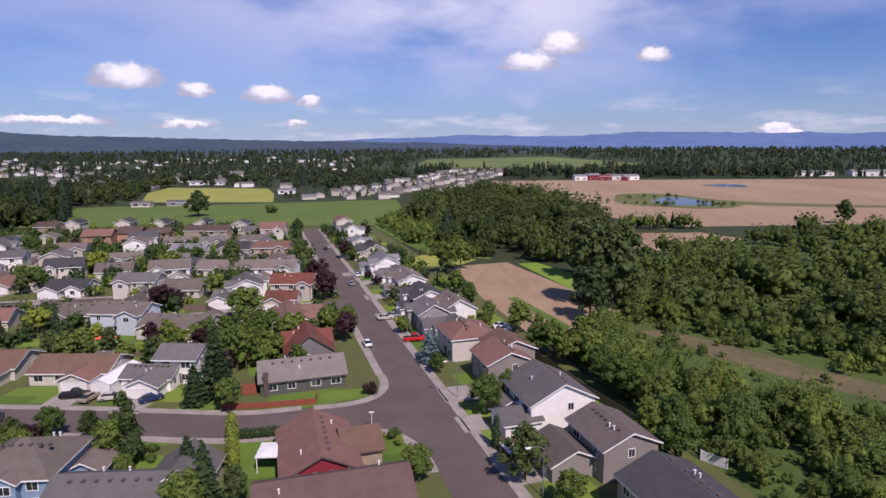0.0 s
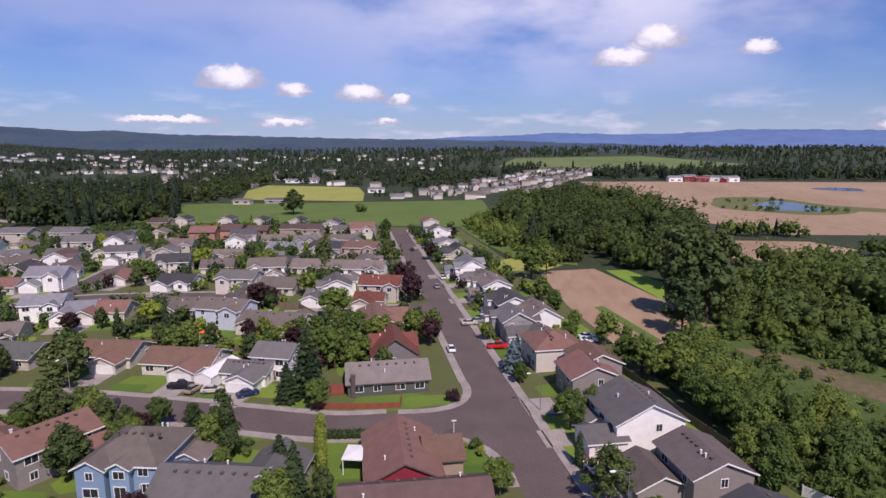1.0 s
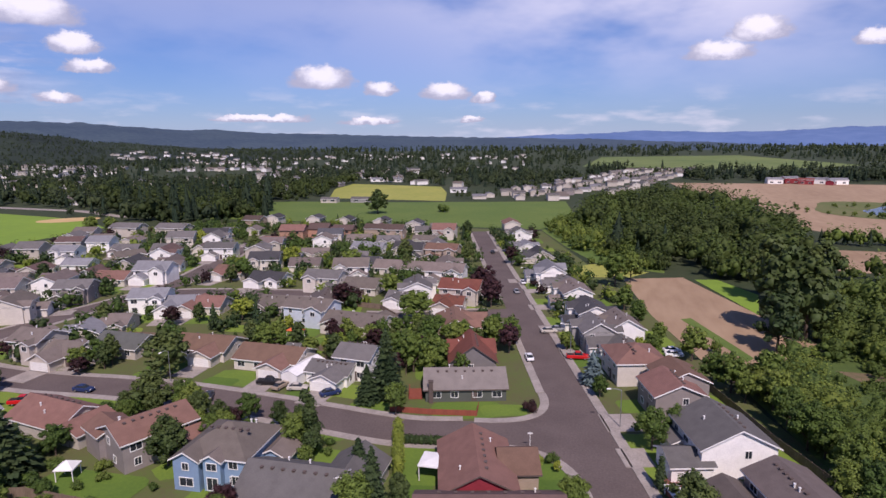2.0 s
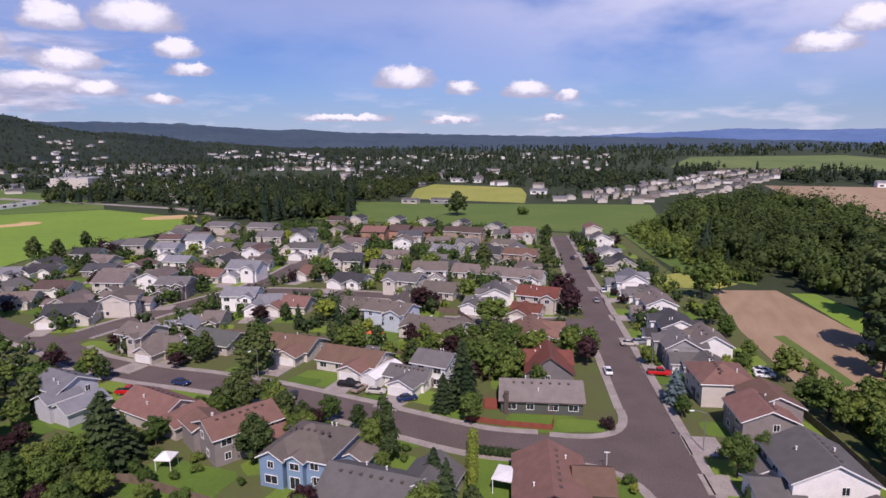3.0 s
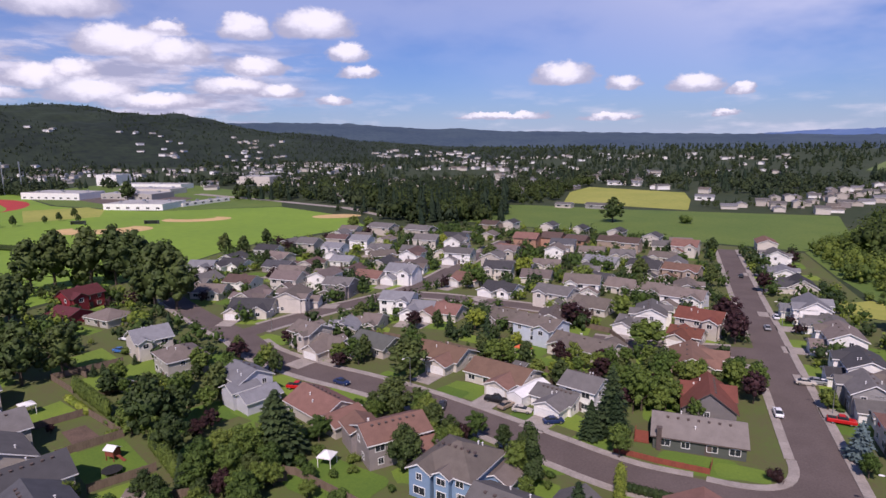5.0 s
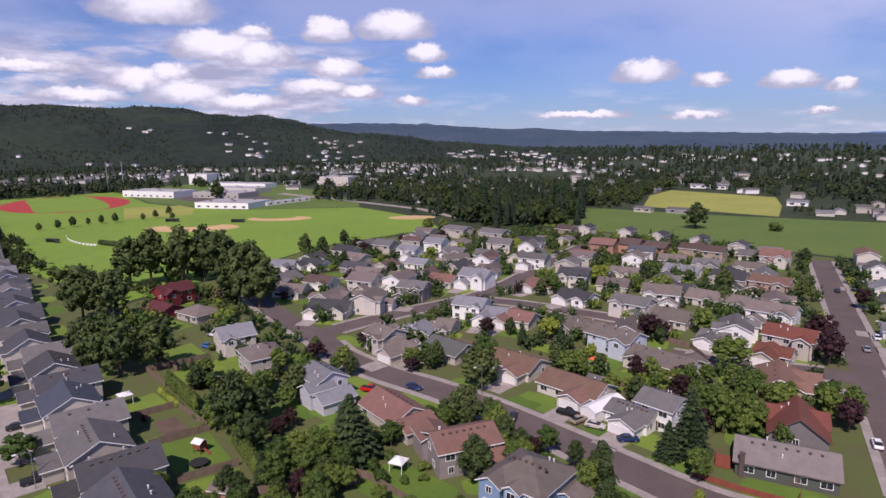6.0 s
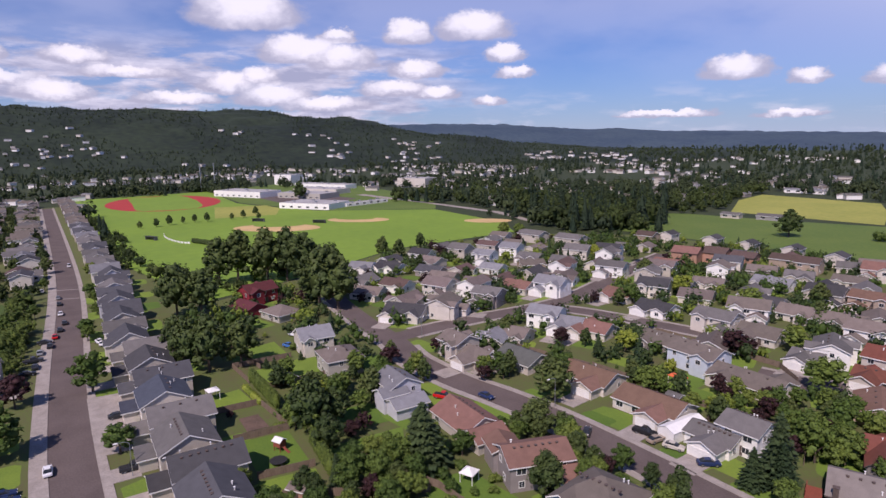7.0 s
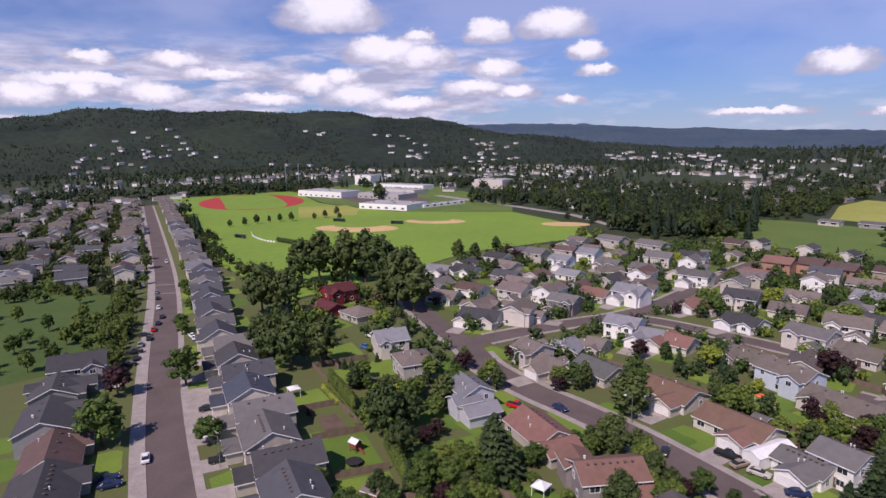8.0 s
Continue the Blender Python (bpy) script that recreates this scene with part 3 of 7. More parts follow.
GARAGE_DOOR = garage_door_mesh(4.8)
DOOR = mesh_of("front_door", *join(box(-0.46, 0.46, -0.05, 0.02, 0, 2.05), box(-0.56, -0.46, -0.07, 0.02, 0, 2.15), box(0.46, 0.56, -0.07, 0.02, 0, 2.15), box(-0.46, 0.46, -0.07, 0.02, 2.05, 2.15)), dark_trim)


def driveway(x, y, rot, w, length):
    ob = new("driveway", mesh_of("driveway", *box(-w / 2, w / 2, -length, 0, 0, 0.16), concrete))
    ob.matrix_basis = pose(x, y, 0, 0, 0, rot)
    tagged(ob, "pale concrete driveway in front of a garage", "driveway", kind="structure")


LAWN_Z = [0.030]


def yard(x, y, rot, w, d, rng, gx):
    """Mown lawns before and behind a house."""
    c, s = math.cos(radians(rot)), math.sin(radians(rot))
    for front in (-1, 1):
        if rng.random() < 0.15:
            continue
        u0 = rng.uniform(-0.35, 0.35) * w if gx is None or front > 0 else -gx * 0.7
        v0 = front * (d / 2 + rng.uniform(4.0, 5.5))
        cx, cy = x + c * u0 - s * v0, y + s * u0 + c * v0
        LAWN_Z[0] += 0.00004
        ob = new("lawn", mesh_of("lawn", [(px, py, LAWN_Z[0]) for px, py in plot(cx, cy, rng.uniform(4.5, 8), rng.uniform(3, 4.6), radians(rot), 20)], [tuple(range(20))], lawn))
        tagged(ob, "mown bright green lawn beside a house", "lawn", kind="structure")


def house(x, y, rot, w, d, storeys, roof, wall, style, pitch=0.42):
    """A detached house. Its ridge runs along its own x and its front faces its own -y."""
    rng = random.Random(int(x * 37 + y * 91))
    ob = new("house")
    ob.matrix_basis = pose(x, y, 0, 0, 0, rot)
    dist = math.hypot(x, y)
    HOUSES.append((x, y, math.hypot(w, d) / 2 * 0.82))
    kind = "two-storey" if storeys == 2 else "single-storey"
    tagged(ob, f"{kind} house with {WALL_WORDS[wall]} siding and {ROOF_WORDS[roof]} shingle roof", "house", "houses of the suburb")
    h = 2.7 if storeys == 1 else 5.2
    hip = style == "hip"
    trim = dark_trim if wall in ("moss", "barn", "salmon", "slate") else None
    plain = pitch == 0.42 and not hip and dist < 340
    if plain:
        pitch = rng.choice((0.44, 0.5, 0.56))
    rf = block(ob, 0, 0, 0, w, d, h, pitch, roof, wall, hip, trim)
    if dist < 200:
        vents(rf, w, d, h, pitch, rng, 3 if dist > 140 else 7)
    if dist < 200:
        for k in range(2):
            yy = rng.choice((-1, 1)) * rng.uniform(0.15, 0.32) * d
            part_of("flue", PIPE, rf, "white vent pipe", pose(rng.uniform(-0.35, 0.35) * w, yy, h + (d / 2 - abs(yy)) * pitch + 0.2))
    if dist > 330:
        for k, s in enumerate((-1, 1)):
            part_of("window", window_mesh(1.6, 1.2)[1], ob, "dark glass window", pose(s * w * 0.25, -d / 2, 1.0 + (storeys - 1) * 2.5 * (k % 2)))
        return ob
    g = style.startswith("garage")
    gx = (float(style.split(":")[1]) if ":" in style else rng.choice((-1, 1)) * (w / 2 - 3.3)) if g else None
    # openings front and back
    for level in range(storeys):
        z = 0.95 + level * 2.6
        n = max(2, int(w / 3.6)) if dist < 260 else 2
        for k in range(n):
            wx = -w / 2 + (k + 0.5) * w / n + rng.uniform(-0.3, 0.3)
            ww = rng.choice((1.0, 1.4, 1.8))
            if not (g and level == 0 and abs(wx - gx) < 4.3):
                add_window(ob, wx, -d / 2, z, 0, ww, 1.2)
            if rng.random() < (0.8 if dist < 180 else 0.3):
                add_window(ob, wx, d / 2, z, 180, ww, 1.2)
        for s in (-1, 1):
            if rng.random() < 0.75:
                add_window(ob, s * w / 2, rng.uniform(-0.25, 0.2) * d, z, 90 * s, 1.0, 1.2)
    if not hip and storeys == 1 and d >= 10 and dist < 260:
        add_window(ob, w / 2, 0, 3.0, 90, 0.6, 0.7)
    if g:
        gd = 4.6
        gy = -d / 2 - gd / 2 + 1.5
        block(ob, gx, gy, 90, gd + 1.5, 6.2, 2.6, pitch, roof, wall, False, trim)
        part_of("garage_door", GARAGE_DOOR, ob, "white panelled garage door", pose(gx, gy - (gd + 1.5) / 2, 0.05))
        part_of("front_door", DOOR, ob, m=pose(gx - math.copysign(4.2, gx), -d / 2, 0.15))
        c, s = math.cos(radians(rot)), math.sin(radians(rot))
        py = gy - (gd + 1.5) / 2
        if dist < 330:
            driveway(x + c * gx - s * py, y + s * gx + c * py, rot, 5.6, 6.5)
        HOUSES.append((x + c * gx - s * gy, y + s * gx + c * gy, 4.2))
    else:
        part_of("front_door", DOOR, ob, m=pose(0.1 * w, -d / 2, 0.15))
    if plain:
        side = -math.copysign(1, gx) if g else rng.choice((-1, 1))
        gw = rng.uniform(0.32, 0.42) * w
        for front in ((-1, 1) if rng.random() < 0.45 else (rng.choice((-1, -1, 1)),)):
            fx = side * front * -1 * (w / 2 - gw / 2 - 0.5)
            block(ob, fx, front * (d / 4 + 0.8), 90, d / 2 + 1.6, gw, h, pitch, roof, wall, False, trim)
            add_window(ob, fx, front * (d / 2 + 1.6), h - 1.6, 0 if front < 0 else 180, 1.4, 1.2)
    yard(x, y, rot, w, d, rng, gx)
    return ob


# the houses nearest to the two streets
moss_house = house(-29.3, 119.6, 17, 16.5, 11.0, 1, "clay_grey", "moss", "none", 0.43)
part_of("chimney", mesh_of("chimney", *join(box(-7.6, -6.7, -6.25, -5.5, 0, 4.6), box(-7.7, -6.6, -6.35, -5.4, 4.6, 4.75)), dark_trim), moss_house, "dark brown boarded chimney")
red = house(-31.4, 135.2, 107, 12, 10.5, 1, "roof_red", "slate", "none", 0.72)
block(red, 3.2, 0, 90, 11, 7, 2.9, 0.6, "roof_red", "slate", False, dark_trim)
house(-59.0, 118.2, -3, 10, 7, 1, "roof_grey", "white", "garage:1.2", 0.43)
house(-54.6, 122.6, -3, 8.5, 8.5, 2, "roof_grey", "white", "none", 0.43)
house(-76.5, 122.8, 0, 16, 10, 1, "roof_brown", "cream", "garage:3.4", 0.43)
house(-96.8, 125.4, 2, 14.5, 10, 1, "roof_brown", "cream", "garage:3.2", 0.43)
house(-118.0, 121.6, 0, 13, 10, 1, "roof_green", "beige", "garage:-3.4", 0.43)
brown = house(-75.6, 80.6, 65, 12.5, 9, 2, "roof_rust", "taupe", "none", 0.43)
block(brown, -4.2, 5.6, 90, 6, 6, 4.6, 0.42, "roof_rust", "taupe")
block(brown, 6.5, -4.5, 0, 8, 6.5, 2.7, 0.42, "roof_rust", "taupe")
rust = house(-99.4, 84.0, 172, 14, 10, 1, "roof_rust", "beige", "none", 0.5)
block(rust, -8.6, 0.8, 90, 8, 7, 2.6, 0.42, "roof_rust", "beige")
pale = house(-122.3, 80.6, 174, 9.5, 8.5, 2, "roof_pale", "lilac", "none", 0.5)
block(pale, -3.8, 3.6, 90, 6.5, 5.2, 4.3, 0.5, "roof_pale", "lilac")
block(pale, -8.4, 1.8, 90, 8.5, 5.6, 3.0, 0.5, "roof_pale", "lilac")
taupe = house(12.0, 120.2, -73, 9.5, 9.5, 2, "roof_rust", "taupe", "none", 0.43)
block(taupe, -5.2, 3.4, 0, 9, 9, 5.6, 0.45, "roof_rust", "taupe")
white = house(18.6, 103.0, -73, 12.0, 12.0, 2, "roof_grey", "white", "none", 0.5)
block(white, 3.4, -7.6, 90, 6.5, 6.4, 2.7, 0.45, "roof_grey", "white")
part_of("garage_door", GARAGE_DOOR, white, "white panelled garage door", pose(3.4, -10.85, 0.05))
block(white, -3.2, -6.4, 0, 5.0, 3.0, 2.7, 0.45, "roof_grey", "white")
grey = house(25.6, 86.8, -73, 10.5, 9.0, 2, "roof_taupe", "taupe", "none", 0.44)
block(grey, -1.2, -7.6, 0, 8.2, 7.6, 2.7, 0.46, "roof_taupe", "taupe")
part_of("garage_door", GARAGE_DOOR, grey, "white panelled garage door", pose(-1.2, -11.4, 0.05))
dark = house(30.0, 69.5, -73, 12.5, 11, 2, "roof_dark", "taupe", "none", 0.43)
barn = house(-19.3, 86.2, 107, 15.5, 11.0, 1, "roof_rust", "barn", "none", 0.5)
block(barn, 1.2, -6.6, 90, 5.6, 8, 2.7, 0.5, "roof_rust", "tan", False, dark_trim)
house(-14.8, 74.6, 15, 20, 10, 1, "roof_umber", "barn", "none", 0.5)
ash = house(-43.8, 74.6, 3, 15, 11, 1, "roof_grey", "beige", "none", 0.5)
block(ash, 7.2, 4.0, 90, 10, 8, 2.8, 0.6, "roof_grey", "beige")
blue = house(-58.4, 79.4, 184, 11.2, 11.4, 2, "roof_tan", "blue", "hip", 0.5)
block(blue, 3.5, 5.6, 90, 3.4, 4.3, 5.2, 0.55, "roof_tan", "blue")
block(blue, -0.6, 5.5, 90, 2.6, 2.9, 5.2, 0.55, "roof_tan", "blue")
block(blue, -7.0, -3.2, 90, 6.4, 5.0, 2.8, 0.5, "roof_tan", "blue")
add_window(blue, 3.5, 7.35, 3.55, 180, 1.0, 1.1)
add_window(blue, 3.5, 7.35, 0.9, 180, 2.2, 1.3)
add_window(blue, -0.6, 6.85, 3.6, 180, 1.6, 1.1)
add_window(blue, -0.6, 6.85, 0.3, 180, 1.7, 2.0)
add_window(blue, -3.9, 5.75, 0.9, 180, 1.2, 1.4)
# houses along the long west street
for k, (hx, rf, wl) in enumerate(((-101, "roof_slate", "beige"), (-113.5, "roof_dark", "beige"), (-126, "roof_grey", "beige"), (-139, "roof_grey", "stone"), (-152, "roof_navy", "cream"), (-165.5, "roof_slate", "beige"), (-179, "roof_dark", "beige"), (-192.5, "roof_grey", "cream"))):
    hy = 10 + (-120 - hx) * 0.085 if hx > -152 else 12.8 + (-152 - hx) * 0.116
    ob = house(hx, round(hy + 20.0 + (k % 2) * 1.5, 1), -6 + 90 * (k % 2), 12 if k % 2 == 0 else 13, 11 if k % 2 == 0 else 10, 2, rf, wl, "none", 0.5)
    block(ob, *((-2.5, -6.0, 90, 6.0, 6.2) if k % 2 == 0 else (-7.0, 1.5, 0, 6.0, 6.2)), 2.8, 0.5, rf, wl)
    driveway(hx - 2.0, round(hy + 11.5, 1), -6, 5.8, 5.6)
house(-41.7, 159.3, 107, 14, 10, 1, "roof_brown", "tan", "garage")
house(-136.7, 112.8, 0, 9, 9, 2, "roof_tan", "beige", "none")
house(-126.5, 112.4, 0, 9, 8, 1, "roof_tan", "beige", "garage")
house(-149.0, 79.1, 170, 11, 10, 2, "roof_tan", "stone", "hip")
house(-169.9, 81.5, 80, 10, 9, 2, "roof_pale", "cream", "none")
house(-179.1, 123.6, 30, 15, 10, 1, "roof_dark", "cream", "garage")
house(-173.4, 136.0, 120, 13, 10, 2, "roof_tan", "cream", "garage")
house(-172.8, 158.6, 20, 11, 9, 2, "roof_grey", "taupe", "garage")
house(-179.0, 181.6, 10, 12, 9, 1, "roof_rust", "cream", "none")
house(-167.2, 189.2, 10, 13, 9, 2, "roof_pale", "white", "garage")
house(-139.3, 154.8, 20, 11, 9, 2, "roof_pale", "white", "none")
house(-130.0, 155.7, 20, 10, 9, 1, "roof_pale", "white", "garage")
house(-122.2, 158.3, 10, 13, 9, 1, "roof_rust", "cream", "garage")
house(-142.5, 202.3, 0, 12, 9, 1, "roof_rust", "cream", "garage")
house(-122.1, 195.8, 0, 13, 9, 1, "roof_dark", "white", "garage")
house(-100.1, 164.3, 0, 12, 9, 1, "roof_tan", "taupe", "none")
house(-135.3, 135.3, 20, 10, 9, 1, "roof_tan", "beige", "none")
house(-136.2, 126.5, 120, 9, 8, 1, "roof_pale", "cream", "none")
house(-213.6, 128.3, 30, 13, 9, 1, "roof_tan", "cream", "none")
house(-258.5, 152.6, 30, 12, 9, 1, "roof_pale", "white", "garage")
house(-250.1, 164.1, 10, 15, 9, 1, "roof_dark", "white", "garage")
house(-248.0, 188.1, 10, 12, 9, 1, "roof_tan", "beige", "garage")
house(-215.0, 169.8, 20, 13, 9, 1, "roof_tan", "cream", "garage")
house(-255.4, 213.5, 15, 11, 9, 2, "roof_grey", "beige", "garage")
house(-234.1, 212.3, 15, 11, 9, 2, "roof_pale", "white", "garage")
house(-213.8, 199.3, 15, 11, 9, 1, "roof_pale", "white", "none")
house(-238.8, 236.5, 15, 11, 9, 2, "roof_pale", "white", "garage")
house(-262.9, 279.2, 5, 17, 10, 2, "roof_grey", "beige", "none")
house(-236.0, 283.8, 5, 17, 10, 2, "roof_grey", "beige", "none")
house(-207.9, 219.5, 60, 12, 9, 1, "roof_tan", "tan", "none")
house(-201.2, 236.2, 15, 12, 9, 1, "roof_grey", "beige", "none")
house(-171.2, 235.6, 15, 13, 9, 2, "roof_grey", "white", "garage")
house(-137.2, 232.4, 10, 15, 9, 1, "roof_grey", "beige", "none")
house(-84.4, 156.8, -5, 14, 9, 2, "roof_tan", "sky", "none")
house(-68.1, 152.9, -5, 18, 10, 1, "roof_tan", "cream", "none")
house(-62.2, 188.4, 107, 12, 9, 2, "roof_grey", "white", "none")
house(-65.6, 181.9, 0, 8, 7, 1, "roof_grey", "white", "garage")
house(-47.5, 190.1, 0, 13, 9, 2, "roof_red", "beige", "none")
house(-48.5, 179.3, 0, 9, 7, 1, "roof_red", "beige", "garage")
house(-59.3, 213.7, 0, 14, 9, 2, "roof_tan", "white", "garage")
house(-98.3, 193.4, 0, 13, 9, 2, "roof_grey", "cream", "garage")
house(-83.6, 192.9, 0, 12, 9, 1, "roof_tan", "cream", "garage")
house(-75.7, 226.0, 0, 11, 9, 1, "roof_tan", "beige", "none")
house(-86.8, 253.1, 0, 13, 9, 2, "roof_dark", "beige", "garage")
house(-72.4, 256.1, 0, 14, 9, 2, "roof_rust", "tan", "garage")
house(-111.0, 264.4, 0, 15, 9, 1, "roof_pale", "white", "garage")
house(-98.9, 231.1, 0, 12, 9, 1, "roof_dark", "white", "garage")
house(-85.8, 225.1, 0, 11, 9, 1, "roof_tan", "cream", "none")
house(-165.8, 291.4, 10, 13, 10, 2, "roof_rust", "salmon", "none")
house(-178.0, 340.0, 95, 10, 8.5, 2, "roof_dark", "cream", "none")
house(-156.2, 337.3, 95, 10, 8.5, 2, "roof_dark", "cream", "none")
house(-133.2, 338.0, 95, 10, 8.5, 2, "roof_dark", "cream", "none")
house(-110.4, 331.8, 95, 10, 8.5, 2, "roof_dark", "cream", "none")
house(-154.5, 300.1, 5, 11, 9, 2, "roof_umber", "salmon", "none")
house(-140.3, 300.3, 5, 11, 9, 2, "roof_umber", "salmon", "none")
house(-124.9, 307.8, 5, 11, 9, 2, "roof_umber", "tan", "none")
house(-113.6, 306.8, 5, 10, 9, 2, "roof_umber", "tan", "none")
house(-91.4, 291.2, 5, 12, 9, 1, "roof_tan", "cream", "none")
house(-87.4, 312.7, 5, 12, 10, 2, "roof_rust", "cream", "garage")
house(-211.0, 324.4, 5, 11, 10, 2, "roof_umber", "tan", "garage")
house(-204.3, 336.8, 95, 10, 8.5, 2, "roof_dark", "cream", "none")
house(-162.9, 268.2, 5, 12, 10, 1, "roof_rust", "salmon", "none")
house(-57.0, 344.6, -73, 14, 9, 2, "roof_rust", "cream", "none")
house(-47.2, 310.5, -73, 11, 9, 2, "roof_grey", "white", "none")
house(-39.6, 285.0, -73, 11, 9, 1, "roof_pale", "white", "garage")
house(-30.8, 263.8, -73, 13, 10, 1, "roof_dark", "cream", "garage")
house(-22.2, 222.8, -73, 13, 9, 2, "roof_pale", "white", "garage")
house(-16.2, 214.2, -73, 11, 9, 1, "roof_grey", "white", "garage")
house(-11.6, 195.0, -73, 13, 9, 2, "roof_tan", "white", "garage")
house(-5.5, 173.1, -73, 12, 9, 2, "roof_dark", "white", "garage")
house(-3.7, 155.8, -73, 10, 8, 2, "roof_grey", "grey2", "none")
house(2.7, 160.3, -73, 11, 9, 2, "roof_tan", "white", "none")
house(2.5, 151.0, -73, 9, 8, 1, "roof_grey", "white", "garage")
house(5.5, 137.3, -73, 12, 11, 2, "roof_rust", "cream", "hip")
house(-200.1, -4.0, 84, 14, 11, 2, "roof_dark", "grey2", "none")
house(-187.9, -9.6, 174, 13, 11, 1, "roof_dark", "grey2", "garage")
house(-161.3, -10.8, 174, 16, 11, 2, "roof_dark", "grey2", "none")
house(-146.1, -9.7, 174, 17, 11, 1, "roof_umber", "taupe", "none")
house(-129.9, -11.1, 174, 16, 12, 1, "roof_dark", "grey2", "none")
house(-239.5, 91.2, 100, 13, 9, 2, "roof_maroon", "barn", "none")
house(-224.7, 81.7, 10, 12, 9, 1, "roof_maroon", "barn", "none")
house(-210.7, 88.7, 10, 12, 10, 1, "roof_tan", "stone", "hip")


FAR = []


def distant(x, y, rot, w, d, storeys, *rest):
    FAR.append((x, y, rot, w, d, 2.7 * storeys))


def rows_of_houses():
    rng = random.Random(8)
    # both sides of the long west street
    for k in range(44):
        x = -206 - 13.6 * k
        yr = 18.6 + (-202 - x) * 0.128 if x > -311 else 32.5 + (-311 - x) * 0.0832
        (house if x > -540 else distant)(round(x, 1), round(yr + 17.5 + rng.uniform(-1, 1), 1), -6 + 90 * (k % 2), 12, 10.5, 2, rng.choice(("roof_grey", "roof_slate", "roof_pale", "roof_slate")), rng.choice(("cream", "beige", "lilac")), "none")
        if x < -330:
            for n in range(5):
                yy = yr - 16 - n * 25
                if yy > 0.115 * x - 6:
                    (house if x > -470 else distant)(round(x + rng.uniform(-4.5, 4.5), 1), round(yy + rng.uniform(-5, 5), 1), 174 + 90 * rng.randrange(4) + rng.uniform(-6, 6), rng.choice((10, 12, 13)), rng.choice((8.5, 10)), rng.choice((1, 2, 2)), rng.choice(("roof_dark", "roof_slate", "roof_grey", "roof_pale", "roof_umber", "roof_slate")), rng.choice(("grey2", "beige", "cream")), "none")
    # estate beyond the meadow, too far to tell apart
    for k in range(30):
        for off in (0, 27, 58, 86):
            y = 530 + 18 * k + rng.uniform(-2, 2)
            x = -112 + (y - 530) * 0.29 + off
            if k > 3 or off < 60:
                FAR.append((x + rng.uniform(-5, 5), y + rng.uniform(-3, 3), -73 + rng.choice((0, 0, 90)), rng.uniform(9, 12), 8, rng.choice((2.6, 2.6, 4.6))))
    # houses among the trees behind the sports field
    for k in range(26):
        FAR.append((rng.uniform(-480, -330), rng.uniform(395, 500), rng.choice((0, 90, 20)), rng.uniform(10, 14), 9, 3.0))
    # scattered houses west of the dry meadow
    for k in range(46):
        x, y = rng.uniform(-440, -320), rng.uniform(400, 860)
        FAR.append((x + (y - 400) * 0.1, y, rng.choice((0, 90, 20)), rng.uniform(11, 16), 9, 3.2))


rows_of_houses()

def infill_houses():
    """Houses in the lots that are still free, facing the nearest street."""
    rng = random.Random(12)
    AREA = [(-62, 200), (-66, 150), (-120, 138), (-152, 130), (-170, 112), (-205, 122), (-260, 150), (-282, 200), (-272, 270), (-215, 300), (-90, 342), (-66, 300), (-58, 240)]
    spots = [(x, y) for x in range(-285, -55, 4) for y in range(125, 345, 4) if inside(AREA, x, y)]
    rng.shuffle(spots)
    made = 0
    for x, y in spots:
        if made >= 46 or not far_from_roads(x, y, 7.5) or any((hx - x) ** 2 + (hy - y) ** 2 < (r + 7.6) ** 2 for hx, hy, r in HOUSES):
            continue
        storeys = rng.choice((1, 1, 2))
        house(x, y, rng.choice((17, 107, -73, 197)), rng.choice((11, 12, 13)), 9, storeys, rng.choice(("roof_grey", "roof_tan", "roof_slate", "roof_taupe", "roof_dark", "roof_grey", "roof_umber")), rng.choice(("white", "cream", "beige", "taupe", "cream")), rng.choice(("garage", "none")))
        made += 1


infill_houses()


# ---- trees ----
def leaf_cloud(rng, blobs, count, size, flat=0.0):
    """Leaf sprays, small bent quads strewn over and in a set of ellipsoids (cx, cy, cz, rx, ry, rz)."""
    B = np.array(blobs, float)
    area = B[:, 3] * B[:, 4] + B[:, 4] * B[:, 5] + B[:, 3] * B[:, 5]
    pick = rng.choice(len(B), count, p=area / area.sum())
    n = rng.normal(size=(count, 3))
    n /= np.linalg.norm(n, axis=1)[:, None]
    n[:, 2] = np.where(n[:, 2] < -0.4, -n[:, 2], n[:, 2])
    rad = rng.uniform(0.80, 1.18, count)[:, None]
    c = B[pick, :3] + n * B[pick, 3:] * rad
    nn = n + rng.normal(size=(count, 3)) * 0.48
    nn[:, 2] += flat
    nn /= np.linalg.norm(nn, axis=1)[:, None]
    t = np.cross(nn, rng.normal(size=(count, 3)))
    t /= np.linalg.norm(t, axis=1)[:, None]
    b = np.cross(nn, t)
    s = size * rng.uniform(0.6, 1.4, count)[:, None]
    V = np.stack([c - t * s, c - b * s * 0.7 + nn * s * 0.2, c + t * s, c + b * s * 0.7 + nn * s * 0.2], 1).reshape(-1, 3)
    F = np.arange(count * 4).reshape(-1, 4)
    return V, F


